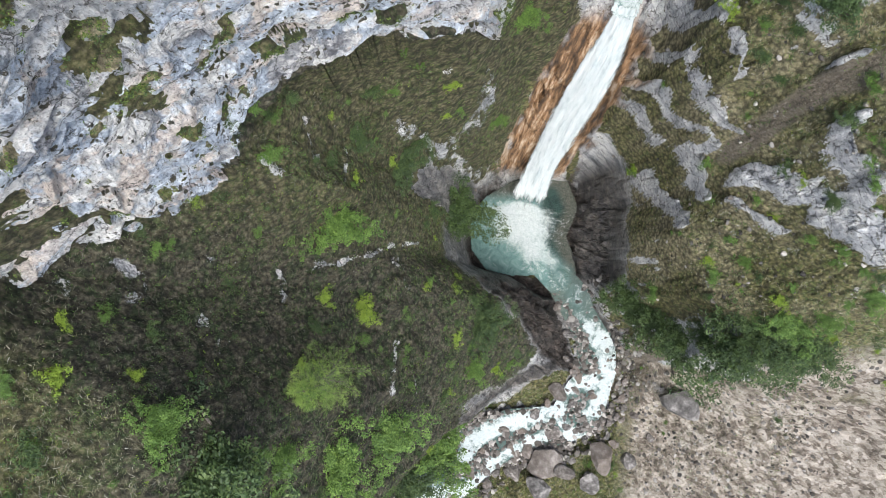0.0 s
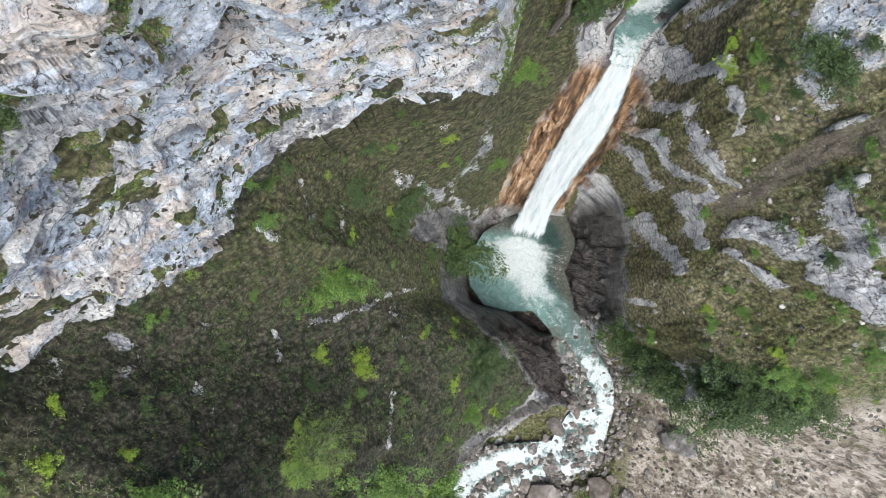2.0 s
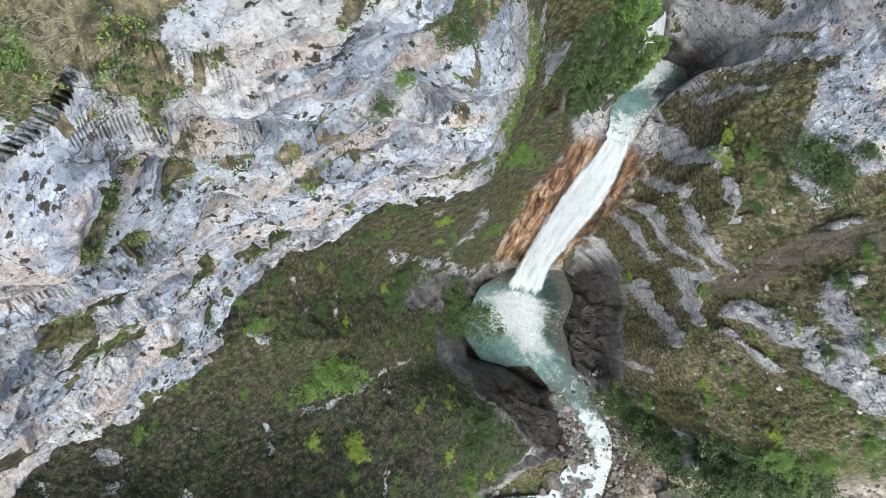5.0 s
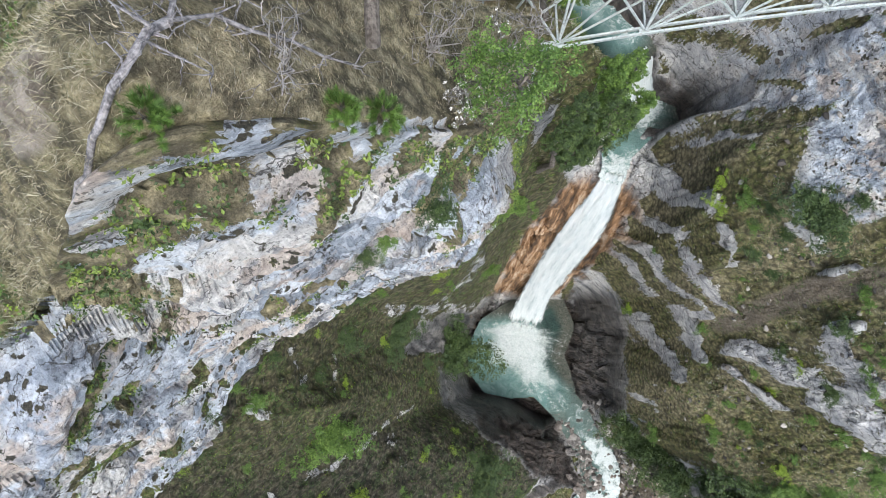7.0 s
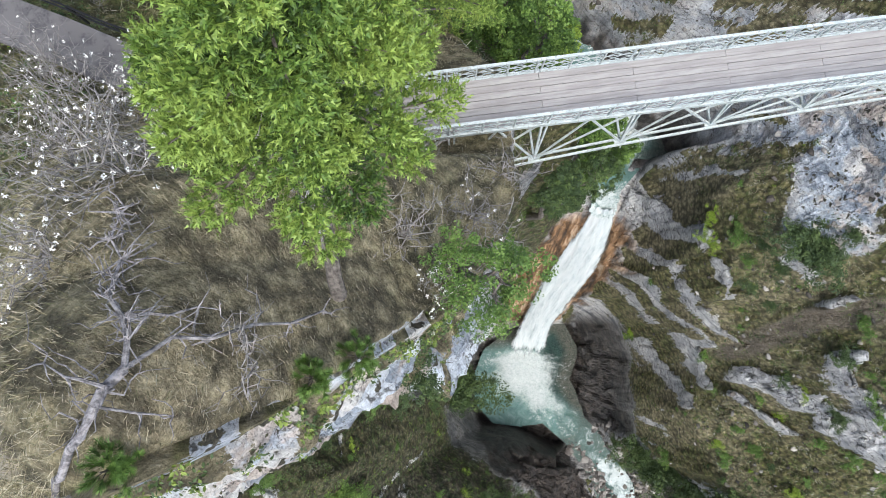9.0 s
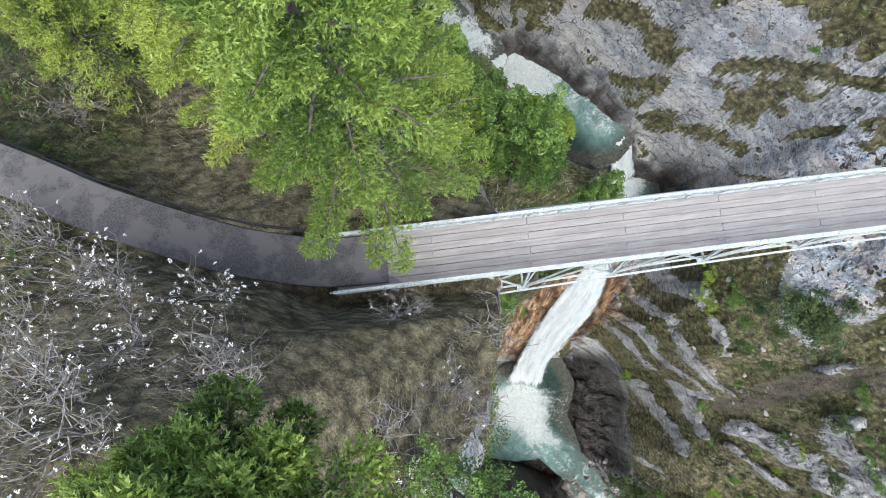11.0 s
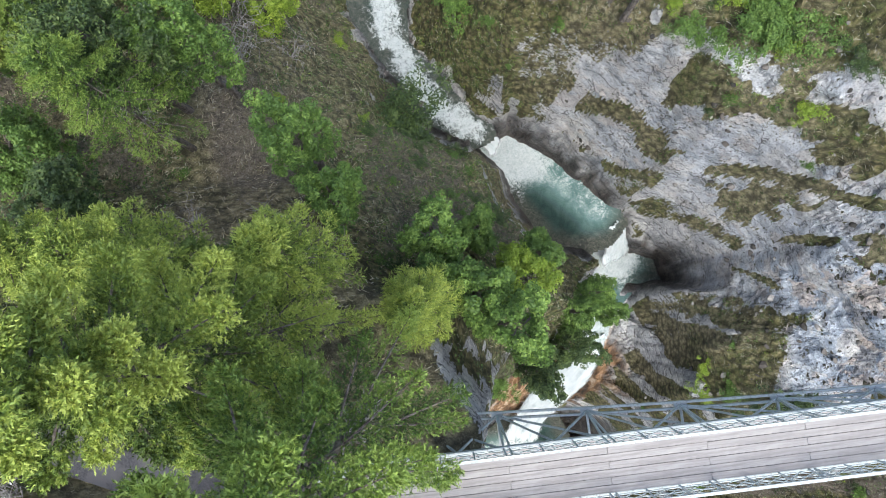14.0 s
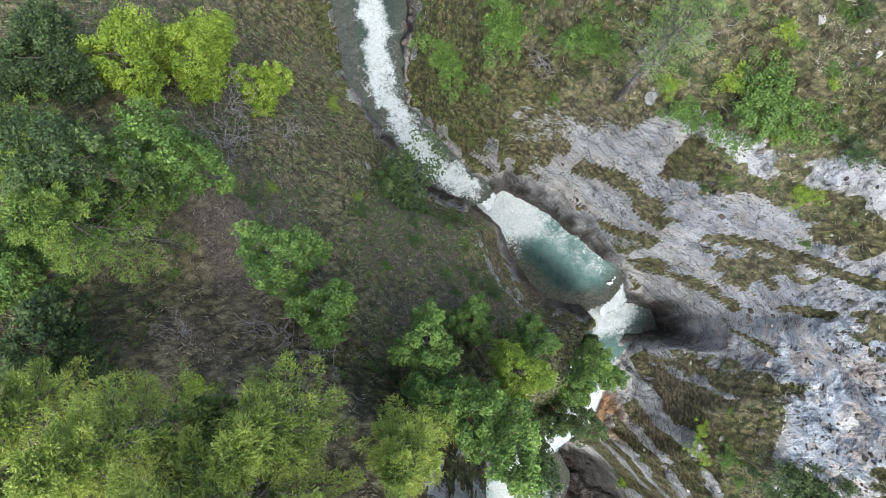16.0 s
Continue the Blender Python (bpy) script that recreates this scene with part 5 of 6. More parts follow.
def mesh_part(name, verts, faces, mat, parent, smooth=False):
    me = mesh_from(name, verts, faces, smooth)
    me.materials.append(mat)
    ob = new(name, me)
    ob.parent = parent
    return ob


def crooked(rng, a, b, bends, wobble):
    a, b = np.array(a, float), np.array(b, float)
    t = np.linspace(0, 1, bends + 1)[:, None]
    p = a + (b - a) * t
    p[1:-1] += rng.normal(size=(bends - 1, 3)) * wobble * np.linalg.norm(b - a)
    return [tuple(v) for v in p]


def make_shrub(kind, seed, n=95, leaf=0.036, per=30):
    """A shrub about one metre in radius, of stems and clumped leaves."""
    rng = np.random.default_rng(seed)
    top = new("shrub")
    v = rng.normal(size=(n, 3))
    v /= np.linalg.norm(v, axis=1)[:, None]
    v[:, 2] = np.abs(v[:, 2])
    v *= (0.75 + 0.35 * np.sin(np.arctan2(v[:, 1], v[:, 0]) * 3 + seed))[:, None]
    c = v * rng.uniform(0.15, 1.0, n)[:, None] * np.array([1, 1, 0.75]) + np.array([0, 0, 0.2])
    verts, faces = leaf_cloud(rng, c, rng.uniform(0.08, 0.2, n) * (95 / n) ** 0.25, per, leaf)
    crown = mesh_part("foliage", verts, faces, LEAF[kind], top)
    mask(crown.data, "tone", np.repeat(rng.uniform(-0.3, 0.3, n), per * 4))
    for k in range(4):
        bm = bmesh.new()
        e = c[k * 5]
        tube(bm, crooked(rng, (0, 0, -0.6), e, 4, 0.05), (0.05, 0.04, 0.03, 0.02, 0.01), 5)
        part("stem", bm, BARK, top)
    return top


WORDS = {"lime": "fresh lime-green leafy shrub rooted in the slope", "green": "mid-green leafy shrub on the rocky slope", "dark": "dark green dense bush on the steep slope"}
SHRUBS = {k: [tagged(make_shrub(k, 10 * i + j), WORDS[k], "shrub", "shrubs on the slopes") for j in range(3)] for i, k in enumerate(WORDS)}
SHRUBS.update({"big " + k: [tagged(make_shrub(k, 100 + 10 * i + j, 300, 0.022, 46), WORDS[k].replace("shrub", "bush"), "shrub", "shrubs on the slopes") for j in range(3)] for i, k in enumerate(("green", "dark"))})
USED, SPIN = set(), random.Random(7)


def plant(kind, x, y, r, z=None):
    """A shrub of that radius standing on the ground, or on a ledge at that height."""
    pick = SPIN.randrange(3)
    kind = "big " + kind if r > 1.4 and kind != "lime" else kind
    ob = SHRUBS[kind][pick]
    m = pose(x, y, (height(x, y) if z is None else z) - 0.1 * r, SPIN.uniform(-8, 8), SPIN.uniform(-8, 8), SPIN.uniform(0, 360)) @ Matrix.Diagonal((r, r, r * SPIN.uniform(0.8, 1.05), 1))
    if (kind, pick) in USED:
        return copy_thing(ob, m)
    USED.add((kind, pick))
    ob.matrix_basis = m
    return ob


plant("lime", 30.6, 8.3, 0.95)
plant("lime", 22.9, 26.0, 1.34)
plant("lime", 22.5, 15.5, 1.20)
plant("lime", 36.6, -4.1, 1.13)
plant("lime", 7.2, -8.8, 1.07)
plant("lime", -7.5, 9.3, 0.59)
plant("lime", 0.3, 18.8, 0.95)
plant("lime", -0.1, 17.3, 0.66)
plant("lime", -6.7, -2.4, 1.68)
plant("lime", 32.5, 0.7, 1.52)
plant("green", 25.9, 13.9, 1.22)
plant("green", 29.2, 9.9, 0.95)
plant("green", 32.5, 11.4, 0.90)
plant("green", 33.3, 9.9, 1.00)
plant("green", 34.9, 5.0, 1.40)
plant("green", 33.0, 6.1, 1.27)
plant("green", 34.9, -1.9, 1.10)
plant("green", 28.2, 2.9, 1.18)
plant("green", 30.2, 4.4, 1.41)
plant("green", 38.9, 1.4, 2.29)
plant("green", 24.0, 24.3, 1.31)
plant("green", -12.5, 9.3, 1.28)
plant("green", -8.7, 5.1, 1.72)
plant("green", -7.2, 4.5, 1.04)
plant("green", 5.7, 19.8, 1.61)
plant("green", 6.7, 25.1, 1.76)
plant("green", 4.4, -8.7, 1.60)
plant("green", -12.1, 11.7, 0.50)
plant("green", 35.0, 8.3, 0.93)
plant("dark", 29.7, 12.1, 1.38)
plant("dark", 32.6, 9.1, 1.54)
plant("dark", 32.1, -2.9, 2.76)
plant("dark", 30.1, -3.9, 2.89)
plant("dark", 27.4, -1.9, 2.68)
plant("dark", 29.2, -5.0, 2.43)
plant("dark", 30.9, -4.9, 2.43)
plant("dark", 26.8, 21.5, 1.3)
plant("dark", 25.6, 20.3, 1.1)
plant("dark", 27.4, 23.1, 1.5)
plant("dark", 29.2, 23.3, 1.35)
plant("dark", 27.4, 18.7, 1.0)
plant("dark", -9.3, 10.2, 0.98)
plant("dark", -1.0, 9.1, 1.18)
plant("dark", 1.8, 9.7, 2.19)
plant("dark", 4.0, -1.0, 1.3)
plant("dark", 4.9, -3.2, 1.7)
plant("dark", 6.3, -4.4, 1.4)
plant("dark", -6.4, 16.6, 1.07)
plant("dark", -12.4, 11.6, 0.74)
plant("dark", -4.4, 12.8, 1.41)
plant("dark", -7.4, 12.7, 1.40)
plant("dark", 24.5, -0.5, 1.7)
plant("dark", 25.9, -1.3, 1.9)
plant("dark", 34.3, -3.2, 1.9)
plant("dark", 36.2, -4.2, 1.8)
plant("green", 33.8, -1.6, 1.5)
plant("green", 25.2, 1.0, 1.3)
plant("dark", 22.4, 0.6, 1.2)
plant("green", 36.5, -1.0, 1.6)
plant("lime", 38.2, -2.6, 1.0)
plant("dark", 30.6, 14.6, 1.2)
plant("green", 31.6, 16.6, 1.1)
plant("green", 28.6, 6.6, 1.0)
plant("lime", 27.6, 4.6, 0.8)
plant("lime", -21.4, -2.7, 0.79)
plant("lime", -20.4, -5.6, 1.49)
plant("lime", -17.9, -5.8, 0.63)
plant("lime", -7.0, -1.5, 1.46)
plant("green", -22.0, -5.8, 0.92)
plant("green", -15.8, -8.4, 1.54)
plant("green", -4.4, -13.4, 2.13)
plant("green", 0.5, -20.6, 3.26)
plant("green", -18.8, 2.1, 0.80)
plant("green", -10.8, -12.6, 1.70)
plant("green", -7.7, -14.4, 1.94)
plant("dark", -13.5, -12.3, 2.44)
plant("dark", -20.8, -9.3, 1.22)
plant("dark", -3.2, -24.8, 2.35)
plant("dark", -10.1, -3.4, 0.96)
plant("lime", 23.8, 41.7, 1.03)
plant("lime", 22.9, 24.4, 1.19)
plant("lime", 19.9, 47.7, 1.07)
plant("lime", 21.9, 49.3, 0.84)
plant("lime", -3.5, 52.3, 0.82)
plant("lime", -4.9, 43.8, 0.53)
plant("lime", -6.1, 34.5, 0.78)
plant("lime", -10.7, 34.8, 0.32)
plant("green", 5.5, 54.6, 2.19)
plant("green", 9.0, 53.6, 2.06)
plant("green", 13.2, 51.0, 1.55)
plant("green", 21.4, 46.1, 1.49)
plant("green", 11.6, 49.4, 0.91)
plant("green", 2.3, 35.6, 0.87)
plant("green", 8.7, 34.8, 1.15)
plant("green", -2.6, 35.1, 0.58)
plant("green", 17.7, 46.5, 1.40)
plant("green", 19.1, 46.1, 1.23)
plant("green", 7.6, 51.4, 1.13)
plant("green", 25.4, 39.1, 0.61)
plant("green", 26.2, 39.8, 0.57)
plant("dark", 19.8, 43.0, 0.58)
plant("dark", 0.8, 44.7, 1.87)
plant("dark", 4.7, 43.1, 0.98)
plant("dark", 6.7, 37.5, 1.07)
plant("dark", 25.4, 43.1, 0.93)
plant("dark", 28.5, 22.7, 1.2)
plant("dark", 5.4, 38.5, 0.77)
plant("dark", 2.1, 40.9, 0.67)
plant("dark", -0.7, 42.6, 0.71)
plant("dark", 25.3, 23.4, 0.9)
plant("dark", 22.5, 15.4, 1.0)


# on the ledges of the cliff
for kind, x, y, r, z in (("dark", -14.2, 9.6, 0.7, 58.6), ("green", -15.3, 9.0, 0.6, 58.4), ("lime", -15.9, 9.3, 0.45, 58.6), ("green", -4.5, 17.1, 0.6, 58.0), ("dark", 0.7, 18.8, 0.6, 63.0),
                         ("dark", -1.8, 17.9, 0.5, 59.0), ("green", -1.0, 18.2, 0.45, 61.0), ("dark", -13.6, 9.5, 0.8, 40.6), ("green", -12.2, 11.0, 0.7, 38.8), ("dark", -10.4, 12.6, 0.7, 36.0)):
    plant(kind, x, y, r, z)
plant("green", -13.0, 8.9, 1.1)
plant("dark", -8.0, 13.2, 1.3)
plant("green", -6.4, 13.6, 0.9)
plant("lime", -5.2, 12.4, 0.7)
plant("dark", -2.6, 15.2, 1.1)
plant("green", 1.2, 18.0, 0.9)


def scatter_shrubs():
    """Smaller shrubs that grow all over the slopes."""
    rng = np.random.default_rng(3)
    x, y = rng.uniform(-26, 50, 9000), rng.uniform(-32, 62, 9000)
    f = {k: field(k, x, y) for k in ("rock", "water", "plateau", "face", "east", "west", "steep", "scree", "level", "path", "fall", "q", "top_green", "slab")}
    want = (0.07 + 0.09 * f["west"] + 0.13 * f["level"] + 0.09 * f["east"] + 0.1 * f["top_green"] - 0.02 * f["slab"]) * (f["rock"] < 0.35) * (f["water"] > 2.5) * (f["fall"] > 6) * (f["plateau"] < 0.3) * (1 - 0.8 * f["face"]) * (1 - 0.93 * f["scree"]) * (f["steep"] < 4)
    n, rest = 0, {k: [] for k in WORDS}
    for a, b, p in zip(x, y, want):
        if rng.random() < p:
            kind = str(rng.choice(["lime", "green", "dark"], p=[0.12, 0.5, 0.38]))
            size = rng.uniform(0.3, 0.95)
            if n < 210 and size > 0.5:
                plant(kind, a, b, size)
                n += 1
            else:
                rest[kind].append((a, b, height(a, b), size * 0.9))
    for kind, rows in rest.items():
        c, q = [], []
        for a, b, z, r in rows:
            v = rng.normal(size=(int(12 + 30 * r), 3))
            v *= (rng.uniform(0.2, 1, len(v)) / np.linalg.norm(v, axis=1))[:, None]
            v[:, 2] = np.abs(v[:, 2])
            c.append(np.array([a, b, z]) + v * r)
            q.append(np.full(len(v), 0.16 * (0.6 + r)))
        v, f = leaf_cloud(rng, np.concatenate(c), np.concatenate(q), 16, 0.045)
        me = mesh_from("small_shrubs", v, f, False)
        me.materials.append(LEAF[kind])
        tagged(new("small_shrubs", me), "small %s shrubs scattered over the slopes" % {"lime": "lime-green", "green": "mid-green", "dark": "dark green"}[kind], "shrubs", kind="stuff")


scatter_shrubs()


def make_tree(name, base, top, r, kind, seed, label, clumps=210, per=60, leaf=0.065, spread=None, cat="tree"):
    """A leafy tree: crooked tapered trunk, limbs and an uneven crown of leaf clumps."""
    rng = np.random.default_rng(seed)
    clumps = int(clumps * max(1.0, (r / 1.7) ** 2))
    ob = tagged(new(name), label, cat, "trees of the gorge")
    base, top = np.array(base, float), np.array(top, float)
    ob.location = base
    h = top - base
    bm = bmesh.new()
    trunk = crooked(rng, (0, 0, -0.6), h * 0.86, 6, 0.02)
    tube(bm, trunk, np.linspace(0.05 + 0.016 * np.linalg.norm(h), 0.02, 7), 7)
    part("trunk", bm, BARK, ob)
    lo = 0.42 if spread is None else spread
    cs = []
    for k in range(clumps):
        t = rng.uniform(lo, 1.0)
        a = rng.uniform(0, 2 * np.pi)
        q = r * math.sqrt(max(0.05, 1 - ((t - 0.62) / 0.5) ** 2)) * rng.uniform(0.3, 1.0) ** 0.6 * (0.8 + 0.3 * math.sin(3 * a + seed))
        cs.append(h * t + np.array([q * math.cos(a), q * math.sin(a), rng.normal() * 0.2]))
    cs = np.array(cs)
    for k in range(9):
        bm = bmesh.new()
        e = cs[k]
        s = h * max(0.25, (e[2] / h[2]) - 0.18)
        tube(bm, crooked(rng, s, e, 4, 0.06), (0.05, 0.04, 0.03, 0.02, 0.01), 5)
        part("limb", bm, BARK, ob)
    verts, faces = leaf_cloud(rng, cs, rng.uniform(0.14, 0.32, clumps) * (0.5 + r / 3.2), per, leaf)
    crown = mesh_part("crown", verts, faces, LEAF[kind], ob)
    mask(crown.data, "tone", np.repeat(rng.uniform(-0.4, 0.4, clumps), per * 4))
    return ob


def needle_shoots(rng, pts, dirs, length, needles=9, nl=0.065, nw=0.014):
    """Needles set round many short shoots: arrays of corners and triangles."""
    pts, dirs = np.asarray(pts), np.asarray(dirs)
    n = len(pts)
    d = np.repeat(dirs / np.linalg.norm(dirs, axis=1)[:, None], needles, 0)
    L = np.repeat(rng.uniform(0.6, 1.25, n) * length, needles)
    t = np.tile(np.linspace(0.05, 1.0, needles), n)
    p = np.repeat(pts, needles, 0) + d * (L * t)[:, None]
    s = np.cross(d, rng.normal(size=d.shape))
    s /= np.linalg.norm(s, axis=1)[:, None]
    tip = p + (d * 0.75 + s * 0.8 + np.array([0, 0, 0.15])) * (nl * (1.15 - 0.35 * t))[:, None]
    w = np.cross(d, s) * nw
    base = np.arange(n * needles * 3).reshape(-1, 3)
    return np.stack([p - w, p + w, tip], 1).reshape(-1, 3), base


def make_spruce(base, bend, top, r_low, start, seed, label, shoots=7000, kind="needle", dead=14, length=0.13, fat=1.0):
    """A spruce with whorled, drooping boughs of needled shoots and some bare twigs inside."""
    rng = np.random.default_rng(seed)
    ob = tagged(new("spruce_tree"), label, "tree", "trees of the gorge")
    base, bend, top = (np.array(v, float) for v in (base, bend, top))
    ob.location = base

    def stem(t):
        return (1 - t) ** 2 * np.zeros(3) + 2 * t * (1 - t) * (bend - base) + t * t * (top - base)

    bm = bmesh.new()
    ts = np.linspace(0, 0.97, 14)
    thick = 0.13 * fat
    tube(bm, [tuple(stem(t) - np.array([0, 0, 0.3 if t == 0 else 0])) for t in ts], [thick * (1 - t) + 0.015 for t in ts], 10)
    part("trunk", bm, BARK, ob)
    boughs = 50
    P, D, FR = [], [], []
    each = shoots // boughs
    for k in range(boughs):
        t = start + (0.99 - start) * (k / boughs) ** 0.85
        a = k * 2.399 + rng.uniform(-0.3, 0.3)
        reach = r_low * (0.16 + 0.84 * ((1 - t) / (1 - start)) ** 0.75) * rng.uniform(0.75, 1.12)
        o = stem(t)
        out = np.array([math.cos(a), math.sin(a), 0.0])
        end = o + out * reach + np.array([0, 0, reach * rng.uniform(-0.28, 0.12) + 0.15])
        mid = o + out * reach * 0.5 + np.array([0, 0, reach * 0.08])
        if k % 2 == 0 or t < 0.8:
            bm = bmesh.new()
            tube(bm, [tuple(o), tuple(mid), tuple(end)], (0.028 * fat, 0.018 * fat, 0.006), 5)
            part("bough", bm, BARK, ob)
        side = np.cross(out, [0, 0, 1.0])
        u = rng.uniform(0.06, 1.0, each) ** 0.7
        w = rng.uniform(-1, 1, each) * (0.05 + 0.24 * np.sin(np.pi * np.clip(u, 0, 1)) ** 0.8) * min(1.3, reach * 0.75)
        w = np.round(w / 0.16) * 0.16 + rng.normal(size=each) * 0.03
        q = (1 - u)[:, None] ** 2 * o + (2 * u * (1 - u))[:, None] * mid + (u ** 2)[:, None] * end
        P.append(q + side * w[:, None] + np.array([0, 0, 1]) * (rng.normal(size=each) * 0.05 - np.abs(w) * 0.25)[:, None])
        FR.append(np.clip(0.32 + 0.55 * u + 0.55 * np.abs(w) + rng.normal(size=each) * 0.14 + 0.15 * rng.normal(), 0, 1))
        D.append(out * 0.6 + side * (np.sign(w) * rng.uniform(0.0, 0.9, each))[:, None] + rng.normal(size=(each, 3)) * 0.4 + np.array([0, 0, 0.3]))
    lead = rng.uniform(0.86, 1.0, 260)
    P.append(np.stack([stem(t) for t in lead]) + rng.normal(size=(260, 3)) * 0.10 * r_low)
    D.append(rng.normal(size=(260, 3)) * 0.6 + np.array([0, 0, 0.7]))
    FR.append(rng.uniform(0.4, 1.0, 260))
    v, f = needle_shoots(rng, np.concatenate(P), np.concatenate(D), length)
    crown = mesh_part("needles", v, f, LEAF[kind], ob)
    mask(crown.data, "fresh", np.repeat(np.concatenate(FR), len(v) // len(np.concatenate(FR))))
    for k in range(dead):
        bm = bmesh.new()
        t = rng.uniform(start * 0.55, min(0.8, start + 0.2))
        a = rng.uniform(0, 2 * np.pi)
        o = stem(t)
        e = o + np.array([math.cos(a), math.sin(a), rng.uniform(-0.2, 0.3)]) * rng.uniform(0.4, 1.0) * (0.5 + r_low / 6)
        line = crooked(rng, o, e, 5, 0.05)
        tube(bm, line, (0.02, 0.016, 0.012, 0.01, 0.007, 0.004), 4)
        part("dead_twig", bm, DEADWOOD, ob)
        for j in (2, 3, 4):
            bm = bmesh.new()
            s = np.array(line[j])
            tube(bm, crooked(rng, s, s + rng.normal(size=3) * 0.22, 3, 0.1), (0.008, 0.006, 0.005, 0.003), 4)
            part("dead_twig", bm, DEADWOOD, ob)
    return ob


make_spruce((-0.6, 21.2, 68.75), (-0.3, 23.0, 71.2), (0.05, 23.7, 76.0), 1.9, 0.62, 21, "leaning spruce with bright green new shoots on the brow", 15000, dead=18, length=0.15)
make_spruce((0.6, 29.3, 58.5), (0.5, 29.4, 67), (0.3, 29.4, 75.6), 3.6, 0.2, 22, "tall spruce with pale green needles beside the bridgehead", 22000, dead=34, length=0.16, fat=1.6)
make_spruce((-2.0, 31.8, 56.0), (-2.0, 31.8, 66), (-1.9, 31.7, 74.2), 3.1, 0.25, 23, "dark yellow-green spruce growing beside the footpath", 24000, "yellow", length=0.17, fat=1.5)
make_spruce((-7.7, -6.3, 24.5), (-7.7, -6.3, 34), (-7.6, -6.2, 41.2), 3.0, 0.15, 26, "bright green conical conifer on the lower slope", 4200, "needle", dead=0, length=0.3, fat=1.4)


for k, (x, y, z, r) in enumerate(((-5.0, 34.0, 66.5, 2.2), (-1.2, 33.9, 65.5, 2.0), (-8.4, 40.6, 61.5, 2.4), (-12.6, 44.5, 57.5, 2.6), (-9.0, 34.6, 64.0, 2.0), (2.2, 32.4, 61.5, 1.8))):
    make_spruce((x, y, height(x, y)), (x, y, z - 4), (x + 0.1, y, z), r, 0.3, 30 + k, "yellow-green spruce with pale bare twigs on the wooded slope", 7500, "needle" if y > 38 else "yellow", dead=26, length=0.2, fat=1.3)


def forest():
    """Leafy trees of the upper valley: place, top, radius of the crown, colour."""
    for k, (x, y, z, r, kind) in enumerate((
            (-3.4, 33.2, 63.0, 1.5, "olive"), (12.0, 28.8, 39.6, 1.7, "dark"), (8.6, 27.4, 45.0, 1.1, "dark"), (13.6, 32.4, 37.8, 1.4, "green"), (11.6, 31.2, 40.0, 1.4, "green"), (15.4, 31.0, 34.0, 1.1, "green"),
            (10.7, 27.8, 33.0, 1.5, "dark"), (12.1, 29.8, 32.0, 1.2, "green"), 
            (15.6, 32.6, 26.5, 1.0, "dark"), 
            (5.9, 31.4, 58.0, 1.6, "green"), (4.5, 32.6, 56.2, 1.5, "green"), (3.2, 33.2, 55.4, 1.5, "green"), (7.0, 33.4, 51.0, 1.7, "lime"),
            (8.4, 34.8, 46.6, 1.3, "green"), (2.9, 35.5, 54.8, 1.5, "green"), (5.0, 36.1, 47.5, 1.3, "green"), (-1.1, 37.1, 55.6, 1.4, "green"),
            (-2.5, 39.4, 57.4, 1.6, "green"), (-8.6, 42.6, 60.6, 2.3, "dark"), (-6.6, 43.5, 57.8, 2.0, "green"), 
            (-10.4, 36.6, 58.2, 1.8, "dark"))):
        make_tree("leafy_tree", (x, y, height(x, y)), (x, y, z), r, kind, 40 + k, "leafy %s tree on the wooded slope" % {"green": "fresh green", "lime": "lime-green", "olive": "yellow-green", "dark": "dark green"}[kind])
    for k, (x, y, z, r, kind) in enumerate(((-14.0, 49.6, 52.0, 2.6, "dark"), (-11.2, 50.2, 50.2, 2.4, "lime"), (-8.8, 51.4, 47.6, 2.6, "lime"), (-6.2, 50.6, 43.5, 1.8, "lime"),
                                            (-15.5, 44.5, 57.0, 2.4, "olive"), (-13.0, 39.5, 57.0, 1.9, "green"))):
        make_tree("leafy_tree", (x, y, height(x, y)), (x, y, z), r, kind, 60 + k, "leafy %s tree on the wooded slope" % {"green": "fresh green", "lime": "lime-green", "olive": "yellow-green", "dark": "dark green"}[kind])


forest()


# ---- grass ----
def grass_material():
    m = material("dry_and_green_grass", 0.8)
    g = Graph(m)
    green = g.ramp(g.island(), (0.0, (0.09, 0.10, 0.04)), (0.35, (0.21, 0.21, 0.10)), (0.6, (0.34, 0.32, 0.20)), (0.8, (0.48, 0.45, 0.33)), (1.0, (0.58, 0.56, 0.47)))
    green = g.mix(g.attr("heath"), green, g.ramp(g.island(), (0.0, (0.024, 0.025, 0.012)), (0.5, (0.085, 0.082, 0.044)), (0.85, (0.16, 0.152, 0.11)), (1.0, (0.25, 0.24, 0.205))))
    g.colour(g.mix(g.attr("straw"), green, g.ramp(g.island(), (0.0, (0.20, 0.165, 0.10)), (0.5, (0.42, 0.36, 0.235)), (1.0, (0.62, 0.55, 0.40)))))
    return m


GRASS = grass_material()


